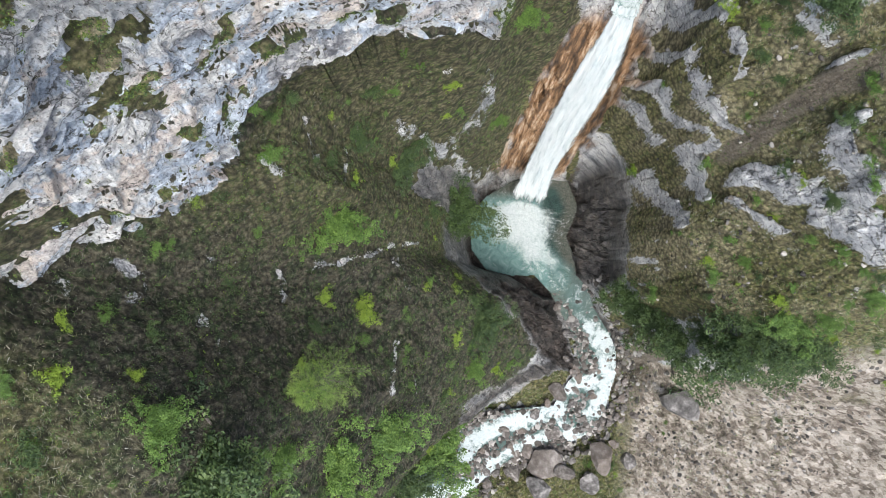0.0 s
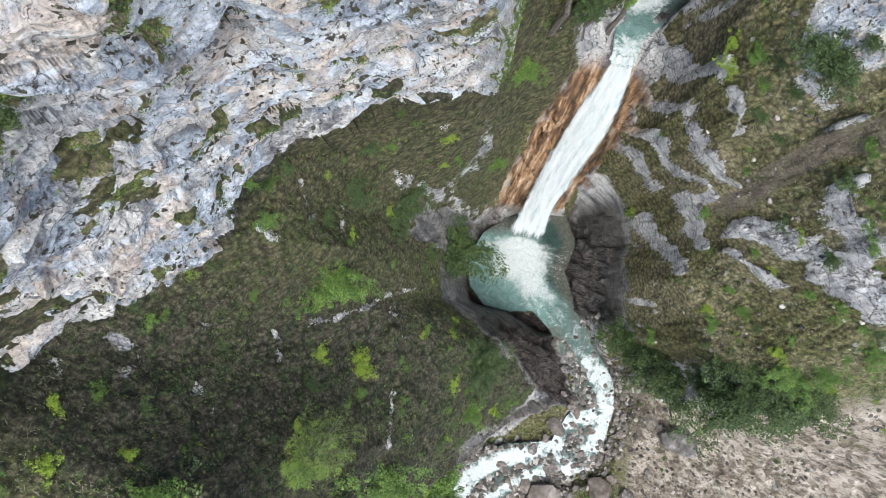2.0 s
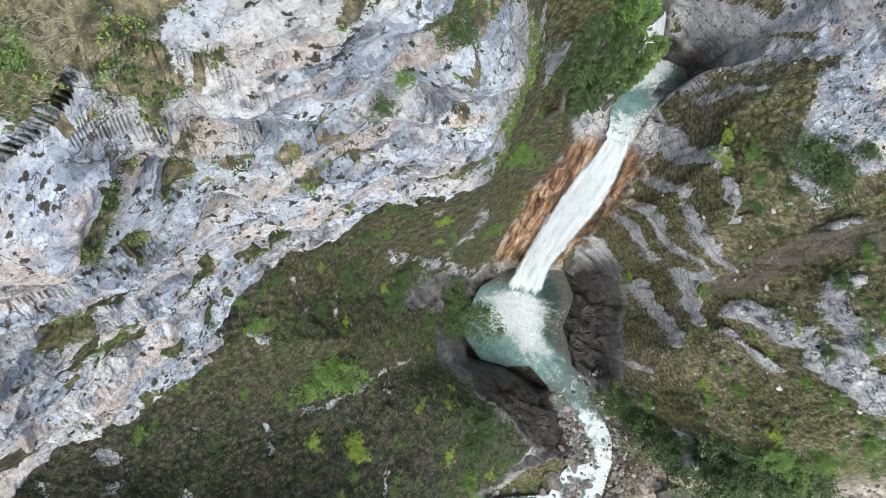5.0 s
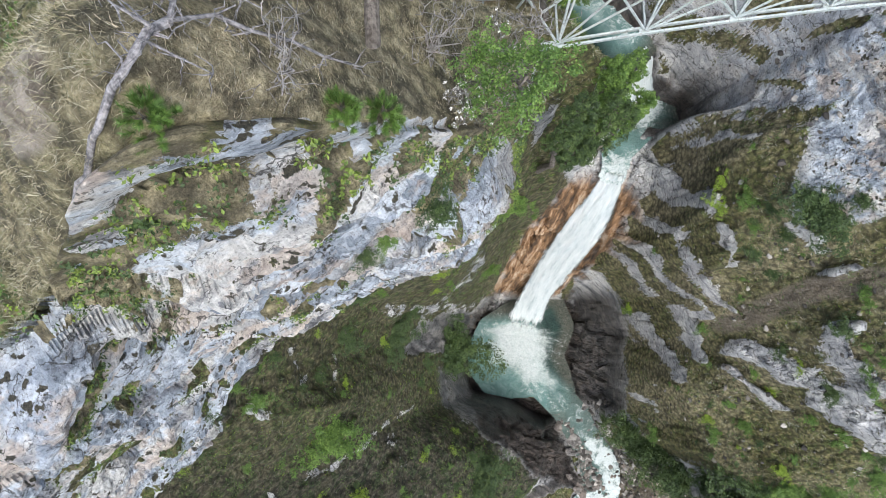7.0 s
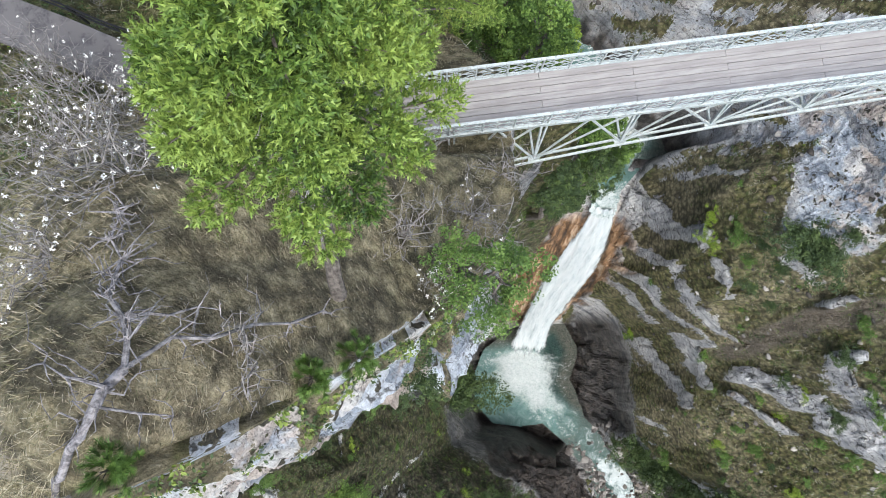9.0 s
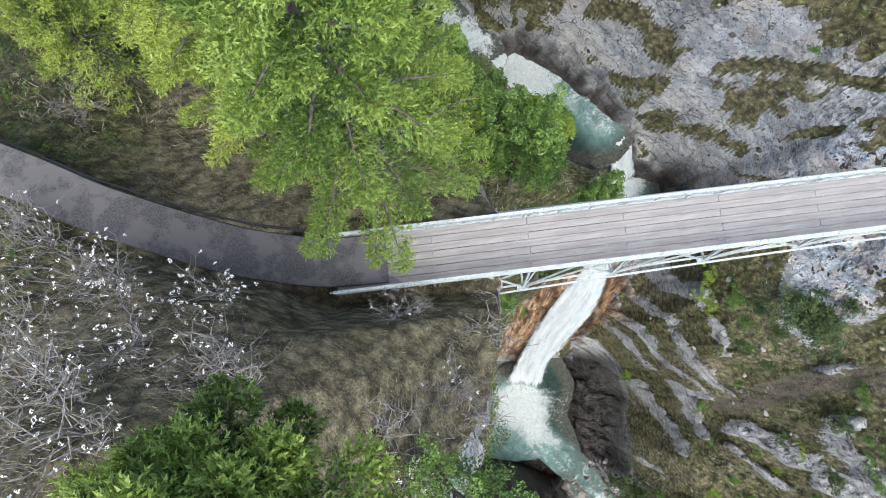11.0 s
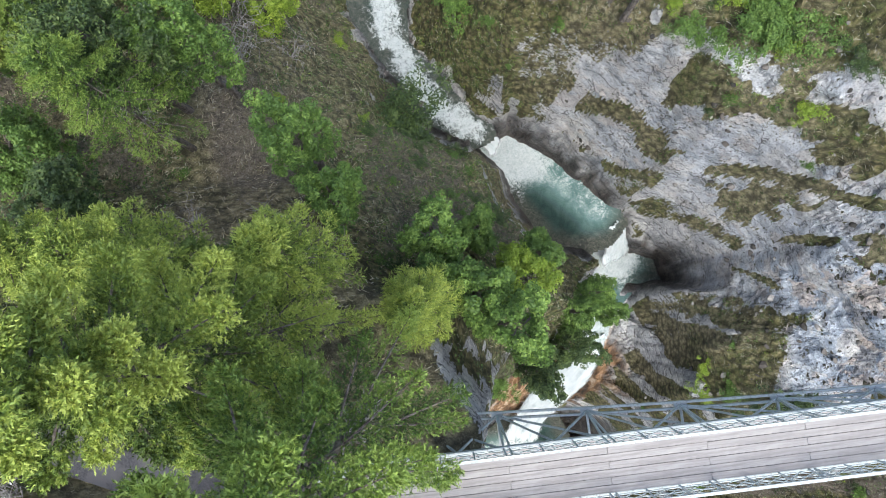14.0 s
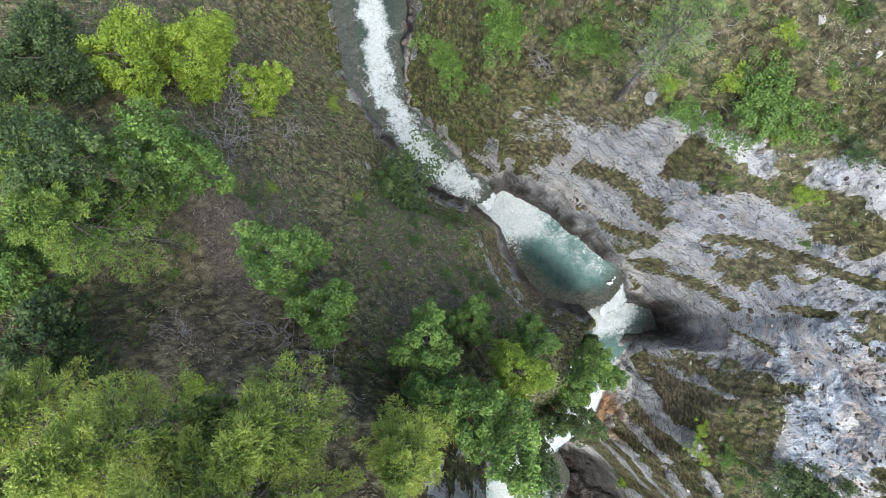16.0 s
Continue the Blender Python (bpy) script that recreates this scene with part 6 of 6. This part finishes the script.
def blades(x, y, z, length, width, lean, straw, rng, name, label):
    n = len(x)
    a = rng.uniform(0, 2 * np.pi, n)
    d = np.stack([np.cos(a), np.sin(a), np.zeros(n)], 1) * 0.55 + lean
    d[:, 2] += 0.45
    d /= np.linalg.norm(d, axis=1)[:, None]
    s = np.cross(d, rng.normal(size=(n, 3)))
    s /= np.linalg.norm(s, axis=1)[:, None]
    p = np.stack([x, y, z], 1)
    L = length[:, None]
    midp = p + d * L * 0.55
    tip = p + d * L + np.array([0, 0, -0.18]) * L
    v = np.stack([p - s * width[:, None], p + s * width[:, None], midp + s * width[:, None] * 0.7, tip, midp - s * width[:, None] * 0.7], 1).reshape(-1, 3)
    k = np.arange(n)[:, None] * 5
    f = np.concatenate([k + np.array([[0, 1, 2]]), k + np.array([[0, 2, 4]]), k + np.array([[4, 2, 3]])], 1).reshape(-1, 3)
    me = mesh_from(name, v, f, False)
    mask(me, "straw", np.repeat(straw, 5))
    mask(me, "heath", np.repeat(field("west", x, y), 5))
    me.materials.append(GRASS)
    return tagged(new(name, me), label, "grass", kind="stuff")


def build_grass():
    rng = np.random.default_rng(5)

    def sow(n, x0, x1, y0, y1, chance):
        x, y = rng.uniform(x0, x1, n), rng.uniform(y0, y1, n)
        f = {k: field(k, x, y) for k in ("rock", "water", "plateau", "steep", "path", "dry", "level", "z", "fall", "scree", "litter", "east")}
        ok = rng.random(n) < chance(f)
        # tufts: each place gets several blades
        return x[ok], y[ok], {k: v[ok] for k, v in f.items()}

    x, y, f = sow(60000, -14, 5, 14.5, 35, lambda f: (f["z"] > 57) * (f["rock"] < 0.45) * (f["path"] > 0.9) * (0.75 + 0.4 * f["level"]))
    n = 4
    x, y = np.repeat(x, n) + rng.normal(size=len(x) * n) * 0.05, np.repeat(y, n) + rng.normal(size=len(y) * n) * 0.05
    dry = np.repeat(f["dry"], n)
    blades(x, y, field("z", x, y) - 0.02, rng.uniform(0.10, 0.30, len(x)), rng.uniform(0.003, 0.006, len(x)), np.array([-0.25, -0.25, 0]), dry * (rng.random(len(x)) < 0.75), rng, "grass", "long dry and green grass on the brow")
    x, y, f = sow(170000, -26, 46, -32, 62, lambda f: (f["z"] < 57) * (f["rock"] < 0.4) * (f["water"] > 0.8) * (f["steep"] < 5) * (0.75 + 0.5 * f["level"]) * (1 - 0.75 * f["scree"]) * (1 - 0.7 * f["litter"]) * (f["fall"] > 5))
    n = 4
    x, y = np.repeat(x, n) + rng.normal(size=len(x) * n) * 0.12, np.repeat(y, n) + rng.normal(size=len(y) * n) * 0.12
    dry = np.repeat(f["dry"], n)
    blades(x, y, field("z", x, y) - 0.03, rng.uniform(0.2, 0.5, len(x)), rng.uniform(0.008, 0.019, len(x)), np.array([0.1, -0.2, 0]), dry * (rng.random(len(x)) < 0.55), rng, "grass", "tufts of olive and straw grass on the slopes")


build_grass()


# ---- low cover ----
def build_cover():
    """Heath, ivy and saplings too small to tell apart."""
    rng = np.random.default_rng(8)
    for kind, n, size, label in (("dark", 16000, 0.055, "dark low heath and ivy among the grass"), ("green", 17000, 0.052, "small green herbs and seedlings on the slopes"), ("lime", 3500, 0.05, "scattered lime-green seedlings on the slopes")):
        x, y = rng.uniform(-26, 46, n * 4), rng.uniform(-32, 62, n * 4)
        f = {k: field(k, x, y) for k in ("rock", "water", "plateau", "steep", "level", "scree", "face", "fall", "west", "z")}
        ok = rng.random(n * 4) < (0.35 + 0.7 * f["level"] - 0.05 * f["west"] + 0.35 * (y > 34) * (x < 8)) * (f["rock"] < 0.55) * (f["water"] > 1.2) * (f["plateau"] < 0.3) * (1 - 0.85 * f["scree"]) * (f["fall"] > 5.5)
        x, y = x[ok][:n], y[ok][:n]
        c = np.stack([x, y, field("z", x, y) + 0.05], 1)
        v, q = leaf_cloud(rng, c, rng.uniform(0.1, 0.34, len(c)), 9, size, 0.5)
        me = mesh_from("undergrowth", v, q, False)
        me.materials.append(LEAF[kind])
        tagged(new("undergrowth", me), label, "undergrowth", kind="stuff")

    spots = FIELD["ledges"]
    spots = spots[rng.permutation(len(spots))[:4200]]
    for kind, part_of, label in (("olive", spots[:1900], "olive tufts growing on the ledges of the cliff"), ("dark", spots[1900:], "dark mossy tufts in the pockets of the cliff")):
        v, q = leaf_cloud(rng, part_of + rng.normal(size=part_of.shape) * 0.08, rng.uniform(0.08, 0.24, len(part_of)), 12, 0.05, 0.5)
        me = mesh_from("cliff_tufts", v, q, False)
        me.materials.append(LEAF[kind])
        tagged(new("cliff_tufts", me), label, "tufts", kind="stuff")


build_cover()


# ---- stones ----
def stone_material(name, a, b, c):
    m = material(name, 0.85)
    g = Graph(m)
    g.pos = g.t.nodes.new("ShaderNodeTexCoord").outputs["Object"]
    n = g.noise(1.6, 6, 0.7)
    g.colour(g.mix(g.math("MULTIPLY", g.random(), 0.6), g.ramp(n, (0.3, a), (0.55, b), (0.75, c)), (0.20, 0.155, 0.125)))
    g.bump(n, 0.8, 0.15)
    return m


STONE = stone_material("river_stone", (0.06, 0.056, 0.053), (0.16, 0.15, 0.145), (0.34, 0.32, 0.305))


def stone_shape(seed):
    """An angular, worn block about one metre in radius."""
    rng = np.random.default_rng(seed)
    bm = bmesh.new()
    bmesh.ops.create_icosphere(bm, subdivisions=3, radius=1)
    cuts = rng.normal(size=(14, 3))
    cuts /= np.linalg.norm(cuts, axis=1)[:, None]
    depth = rng.uniform(0.45, 0.82, 14)
    for v in bm.verts:
        p = np.array(v.co)
        for c, d in zip(cuts, depth):
            over = p @ c - d
            if over > 0:
                p = p - c * over
        p *= 1.25 + 0.10 * noise.noise(Vector(p * 2.1) + Vector((seed, 0, 0)))
        v.co = p * np.array([1.0, 0.78, 0.6])
    me = bpy.data.meshes.new("boulder")
    bm.to_mesh(me)
    bm.free()
    me.materials.append(STONE)
    return me


STONES = [stone_shape(k) for k in range(6)]
ROLL = random.Random(11)


def boulder(x, y, r):
    ob = tagged(new("boulder", STONES[ROLL.randrange(6)]), "grey-brown worn limestone boulder lying in the stream bed", "boulder", "boulders of the stream")
    r *= 0.62
    z = max(height(x, y), level_run(y) - 0.35 * r) if 1 < x < 28 and -30 < y < 2 else height(x, y)
    ob.matrix_world = pose(x, y, z + 0.22 * r, ROLL.uniform(-15, 15), ROLL.uniform(-15, 15), ROLL.uniform(0, 360)) @ Matrix.Diagonal((r, r, r, 1))
    return ob


boulder(16.8, -1.4, 1.12)
boulder(19.3, -3.4, 1.80)
boulder(20.7, -11.2, 1.67)
boulder(23.0, -14.0, 1.17)
boulder(18.1, -13.9, 2.52)
boulder(17.6, -19.8, 2.12)
boulder(19.6, -18.8, 1.52)
boulder(11.5, -21.9, 1.37)
boulder(14.1, -22.6, 2.14)
boulder(9.0, -22.0, 1.20)
boulder(16.6, -24.1, 4.70)
boulder(19.7, -25.2, 2.53)
boulder(24.5, -22.9, 3.77)
boulder(12.5, -26.0, 2.14)
boulder(26.4, -20.7, 1.50)
boulder(23.0, -26.6, 2.94)
boulder(5.9, -26.5, 1.72)
boulder(8.5, -28.0, 1.55)
boulder(15.8, -27.6, 3.39)
boulder(28.5, -23.0, 2.09)
boulder(27.1, -14.0, 1.32)
boulder(27.4, -11.5, 1.15)
boulder(28.8, -16.3, 1.24)
boulder(26.2, -10.0, 0.99)
boulder(31.3, -19.4, 1.15)
boulder(25.6, -17.6, 1.34)
boulder(24.6, -18.6, 1.18)
boulder(18.8, -8.7, 0.99)
boulder(10.5, -19.4, 1.19)
boulder(14.9, -17.0, 1.52)
boulder(16.5, -15.2, 1.18)
boulder(33.0, -8.6, 0.88)
boulder(34.1, -13.6, 5.6)
boulder(21.2, -8.4, 1.0)
boulder(22.9, -9.4, 0.9)
boulder(19.0, -5.2, 1.3)
boulder(20.2, -15.0, 1.6)
boulder(21.8, -17.4, 1.5)
boulder(13.2, -19.6, 1.3)
boulder(7.4, -23.0, 1.5)


def strew_boulders():
    rng = np.random.default_rng(13)
    n = 0
    while n < 120:
        x, y = rng.uniform(2, 32), rng.uniform(-27, 2)
        d = float(outline_distance(np.array([x]), np.array([y]), LOWER_RUN)[0])
        if -2.8 < d < (3.4 if x > 20 or y < -17 else 0.4) and rng.random() < (0.9 if d > -1.0 else 0.15):
            boulder(x, y, 0.4 + 0.9 * rng.random() ** 2)
            n += 1
    n = 0
    while n < 60:
        x, y = rng.uniform(-5, 6), rng.uniform(46, 63)
        d = float(outline_distance(np.array([x]), np.array([y]), UPPER_RUN)[0])
        if -1.6 < d < 0.8:
            boulder(x, y, rng.uniform(0.25, 0.9))
            n += 1


def strew_stones():
    """Cobbles and rubble too small to tell apart: one mesh for the stream bed, one for the scree."""
    rng = np.random.default_rng(14)
    bm = bmesh.new()
    bmesh.ops.create_icosphere(bm, subdivisions=1, radius=1)
    base = np.array([v.co for v in bm.verts])
    tri = np.array([[v.index for v in f.verts] for f in bm.faces])
    bm.free()

    def heap(name, x, y, size, label):
        n = len(x)
        v = base[None] * rng.uniform(0.65, 1.25, (n, len(base), 1)) * rng.uniform(0.6, 1.2, (n, 1, 3))
        a = rng.uniform(0, 2 * np.pi, n)
        c, s = np.cos(a)[:, None], np.sin(a)[:, None]
        v = np.stack([v[..., 0] * c - v[..., 1] * s, v[..., 0] * s + v[..., 1] * c, v[..., 2] * 0.65], -1) * size[:, None, None]
        v = v + np.stack([x, y, np.maximum(field("z", x, y), np.where((x < 28) & (y < 3), np.array([level_run(v) for v in y]) - 0.1 * size, -99)) + 0.15 * size], 1)[:, None]
        me = mesh_from(name, v.reshape(-1, 3), (tri[None] + (np.arange(n) * len(base))[:, None, None]).reshape(-1, 3), False)
        me.materials.append(STONES_MIXED)
        tagged(new(name, me), label, "stones", kind="stuff")

    x, y = rng.uniform(2, 33, 26000), rng.uniform(-30, 3, 26000)
    d = outline_distance(x, y, LOWER_RUN)
    white = np.minimum.reduce([line_distance(x, y, line)[0] - 0.8 * w for line, w in THREADS])
    ok = (d > -5) & (d < np.where((x > 20) | (y < -17), 3.2, 0.5)) & (rng.random(len(x)) < np.where(white > 0, 0.55, 0.012) * np.where(y > -3.5, 0.35, 1.0)) & (outline_distance(x, y, PLUNGE_POOL) > 0.3)
    x, y = x[ok][:4600], y[ok][:4600]
    heap("cobbles", x, y, 0.10 + 0.42 * rng.random(len(x)) ** 2.2, "wet grey and brown cobbles of the stream bed")
    x, y = rng.uniform(24, 50, 30000), rng.uniform(-30, -3, 30000)
    ok = rng.random(len(x)) < field("scree", x, y) * 0.5 * (0.6 + field("level", x, y))
    x, y = x[ok][:1800], y[ok][:1800]
    heap("rubble", x, y, 0.06 + 0.30 * rng.random(len(x)) ** 3, "pale broken stones lying on the scree")
    x, y = rng.uniform(12, 44, 9000), rng.uniform(0, 60, 9000)
    ok = (rng.random(len(x)) < 0.25 * field("east", x, y)) & (field("water", x, y) > 1)
    heap("rubble", x[ok], y[ok], 0.06 + 0.28 * rng.random(ok.sum()) ** 3, "loose grey stones on the rocky slope")


STONES_MIXED = material("mixed_stones", 0.85)
gs = Graph(STONES_MIXED)
gs.colour(gs.ramp(gs.island(), (0.0, (0.03, 0.027, 0.024)), (0.45, (0.10, 0.088, 0.078)), (0.8, (0.22, 0.205, 0.19)), (1.0, (0.46, 0.43, 0.40))))
strew_boulders()
strew_stones()


# ---- the brow: dead wood, young pines, blossom ----
DEAD_GREY = bark_material("weathered_dead_wood", (0.10, 0.095, 0.10), (0.36, 0.34, 0.345))


def dead_tree():
    rng = np.random.default_rng(17)
    top = tagged(new("dead_tree"), "bleached grey fallen dead tree lying on the grassy brow", "dead tree")

    def lay(x, y, lift):
        return (x, y, height(x, y) + lift)

    def limb(name, pts, r0, r1, sides=8):
        bm = bmesh.new()
        tube(bm, pts, np.linspace(r0, r1, len(pts)), sides)
        return part(name, bm, DEAD_GREY, top)

    trunk = [lay(x, y, h) for x, y, h in ((-5.6, 17.9, 0.02), (-5.05, 18.35, 0.02), (-4.75, 18.4, 0.10), (-4.35, 18.85, 0.06), (-4.15, 18.92, 0.16), (-3.78, 19.38, 0.16), (-3.55, 19.55, 0.25), (-3.43, 19.80, 0.22), (-3.28, 20.10, 0.30), (-3.08, 20.36, 0.32))]
    limb("trunk", trunk, 0.05, 0.075, 10)
    fork = [lay(x, y, h) for x, y, h in ((-3.08, 20.36, 0.32), (-3.10, 20.72, 0.42), (-3.25, 21.06, 0.42), (-3.48, 21.35, 0.55), (-3.62, 21.66, 0.52), (-3.60, 21.95, 0.62), (-3.78, 22.28, 0.62), (-3.7, 22.7, 0.7))]
    limb("branch", fork, 0.05, 0.012)
    long = [lay(x, y, h) for x, y, h in ((-3.10, 20.34, 0.35), (-2.68, 20.72, 0.32), (-2.24, 20.65, 0.30), (-1.83, 20.80, 0.22), (-1.39, 20.76, 0.25), (-0.98, 20.93, 0.18))]
    limb("branch", long, 0.036, 0.022)
    for path in (((-3.21, 20.17), (-3.46, 20.30), (-3.59, 20.35), (-3.84, 20.54)), ((-3.18, 20.17), (-3.21, 19.92), (-2.85, 19.78), (-2.51, 19.67)), ((-3.25, 21.06), (-2.97, 21.09), (-2.72, 21.04), (-2.41, 21.14), (-2.15, 21.07))):
        pts = [lay(x, y, 0.42 + 0.06 * k) for k, (x, y) in enumerate(path)]
        limb("branch", pts, 0.034, 0.008, 6)
        for p in pts[1:]:
            for _ in range(3):
                e = np.array(p) + rng.normal(size=3) * np.array([0.24, 0.24, 0.12]) + np.array([0, 0, 0.05])
                limb("twig", crooked(rng, p, e, 4, 0.08), 0.014, 0.003, 4)
    for pts, n in ((fork, 12), (long, 4), (trunk[5:], 4)):
        for p in pts[1:]:
            for _ in range(n):
                e = np.array(p) + rng.normal(size=3) * np.array([0.34, 0.34, 0.18]) + np.array([0.03, 0.06, 0.05])
                line = crooked(rng, p, e, 5, 0.09)
                limb("twig", line, 0.018, 0.003, 4)
    return top


dead_tree()


def make_pine(x, y, z, r, seed, label):
    """A young pine: short leader and whorls of long-needled shoots."""
    rng = np.random.default_rng(seed)
    ob = tagged(new("young_pine"), label, "pine", "young pines on the ledges")
    ob.location = (x, y, z)
    bm = bmesh.new()
    tube(bm, crooked(rng, (0, 0, -0.4), (0, 0, r * 1.7), 4, 0.03), (0.04, 0.035, 0.03, 0.02, 0.01), 6)
    part("stem", bm, BARK, ob)
    P, D = [], []
    for k in range(int(26 + 30 * r)):
        a, h = rng.uniform(0, 2 * np.pi), rng.uniform(0.15, 1.6) * r
        q = r * (1.05 - 0.45 * h / r) * rng.uniform(0.35, 1)
        P.append((q * math.cos(a), q * math.sin(a), h + 0.1 * q))
        D.append((math.cos(a) * 0.7, math.sin(a) * 0.7, 0.8))
        if k % 3 == 0:
            bm = bmesh.new()
            tube(bm, [(0, 0, h * 0.7), tuple(np.array(P[-1]))], (0.014, 0.006), 4)
            part("branch", bm, BARK, ob)
    v, f = needle_shoots(rng, P, D, 0.2, 60, 0.13, 0.007)
    mesh_part("needles", v, f, LEAF["green"], ob)
    return ob


for k, (x, y, r) in enumerate(((-1.06, 19.81, 0.33), (-3.40, 19.04, 0.36), (-3.56, 18.51, 0.50), (-0.43, 20.03, 0.38), (-0.26, 19.89, 0.60), (-1.95, 19.16, 0.30), (-2.42, 18.73, 0.55))):
    make_pine(x, y, height(x, y), r, 70 + k, "small bushy green pine growing on the cliff ledge")


def make_blossom(x, y, h, r, seed, flowers, label):
    """A bare-twigged bush with white blossom."""
    rng = np.random.default_rng(seed)
    ob = tagged(new("blossoming_bush"), label, "bush", "blossoming bushes")
    ob.location = (x, y, height(x, y))
    tips = []
    for k in range(16):
        a = rng.uniform(0, 2 * np.pi)
        e = np.array([math.cos(a) * r * rng.uniform(0.3, 1), math.sin(a) * r * rng.uniform(0.3, 1), h * rng.uniform(0.5, 1)])
        line = crooked(rng, (0, 0, -0.1), e, 6, 0.06)
        bm = bmesh.new()
        tube(bm, line, np.linspace(0.02, 0.005, 7), 4)
        part("stem", bm, TWIG, ob)
        for j in (3, 4, 5, 6):
            for _ in range(2):
                p = np.array(line[j])
                q = p + rng.normal(size=3) * 0.22 * r + np.array([0, 0, 0.1])
                bm = bmesh.new()
                tube(bm, crooked(rng, p, q, 3, 0.08), (0.006, 0.005, 0.004, 0.003), 3)
                part("twig", bm, TWIG, ob)
                tips.append(q)
    tips = np.array(tips)[rng.permutation(len(tips))[:flowers]]
    v, f = leaf_cloud(rng, tips, np.full(len(tips), 0.045), 6, 0.028, 0.5)
    mesh_part("blossom", v, f, PETAL, ob)
    return ob


TWIG = bark_material("grey_twig_bark", (0.16, 0.145, 0.135), (0.38, 0.36, 0.345))
for k, (x, y, h, r, n) in enumerate(((-7.6, 26.9, 2.0, 1.5, 12), (-9.2, 27.9, 2.2, 1.6, 20), (-8.4, 25.8, 2.0, 1.5, 26), (-10.4, 28.6, 2.2, 1.5, 18), (-6.9, 24.6, 1.8, 1.4, 22), (-4.3, 23.6, 2.2, 1.6, 60), (-4.6, 25.0, 2.2, 1.5, 60), (-3.7, 25.9, 1.8, 1.1, 120), (-6.1, 26.3, 1.8, 1.3, 60), (1.3, 21.4, 1.2, 0.9, 70), (-0.1, 19.1, 0.9, 0.45, 50), (-5.4, 22.2, 1.6, 1.3, 40), (-2.9, 24.6, 1.6, 1.2, 30), (0.9, 25.2, 1.4, 1.1, 12), (2.2, 23.2, 1.5, 1.2, 14))):
    make_blossom(x, y, h, r, 90 + k, n, "bare grey bush with white spring blossom on the brow")


# a pine leaning out from the brow over the gorge, and one above the upper pool
make_tree("pine_tree", (0.9, 21.9, height(0.9, 21.9)), (2.7, 21.2, 67.0), 1.25, "green", 120, "bushy dark green pine leaning out from the cliff edge", 130, 60, 0.035, 0.5)
make_spruce((14.5, 48.0, 43.6), (14.8, 48.2, 48), (15.2, 48.6, 56.5), 2.2, 0.45, 121, "half-bare pine with grey-green needles above the slabs", 2400, "blue", dead=40, length=0.28, fat=1.5)


def bare_bush(x, y, r, seed):
    rng = np.random.default_rng(seed)
    ob = tagged(new("leafless_bush"), "leafless bush of grey crooked twigs", "bush", "leafless bushes")
    ob.location = (x, y, height(x, y))
    for k in range(14):
        a = rng.uniform(0, 2 * np.pi)
        e = np.array([math.cos(a), math.sin(a), rng.uniform(0.5, 1.4)]) * r * rng.uniform(0.5, 1)
        line = crooked(rng, (0, 0, -0.1), e, 6, 0.07)
        bm = bmesh.new()
        tube(bm, line, np.linspace(0.02, 0.006, 7) * (0.6 + r / 2), 4)
        part("stem", bm, TWIG, ob)
        for j in (2, 3, 4, 5, 6):
            p = np.array(line[j])
            bm = bmesh.new()
            tube(bm, crooked(rng, p, p + rng.normal(size=3) * 0.3 * r, 3, 0.1), np.array((0.01, 0.008, 0.006, 0.004)) * (0.6 + r / 2), 3)
            part("twig", bm, TWIG, ob)


for k, (x, y, r) in enumerate(((-7.5, 49.0, 2.2), (-5.0, 47.5, 2.0), (-7.0, 46.0, 2.0), (-3.4, 36.2, 1.6), (-1.6, 35.2, 1.5), (-7.5, 36.6, 1.3), (-10.8, 33.6, 1.5), (2.6, 22.4, 1.0), (0.3, 22.6, 1.1), (-2.2, 24.2, 1.2), (-5.6, 24.2, 1.4), (3.2, 24.6, 1.1), (-1.9, 20.3, 0.8), (17.5, 50.0, 1.6), (11.0, 51.0, 1.5))):
    bare_bush(x, y, r, 140 + k)
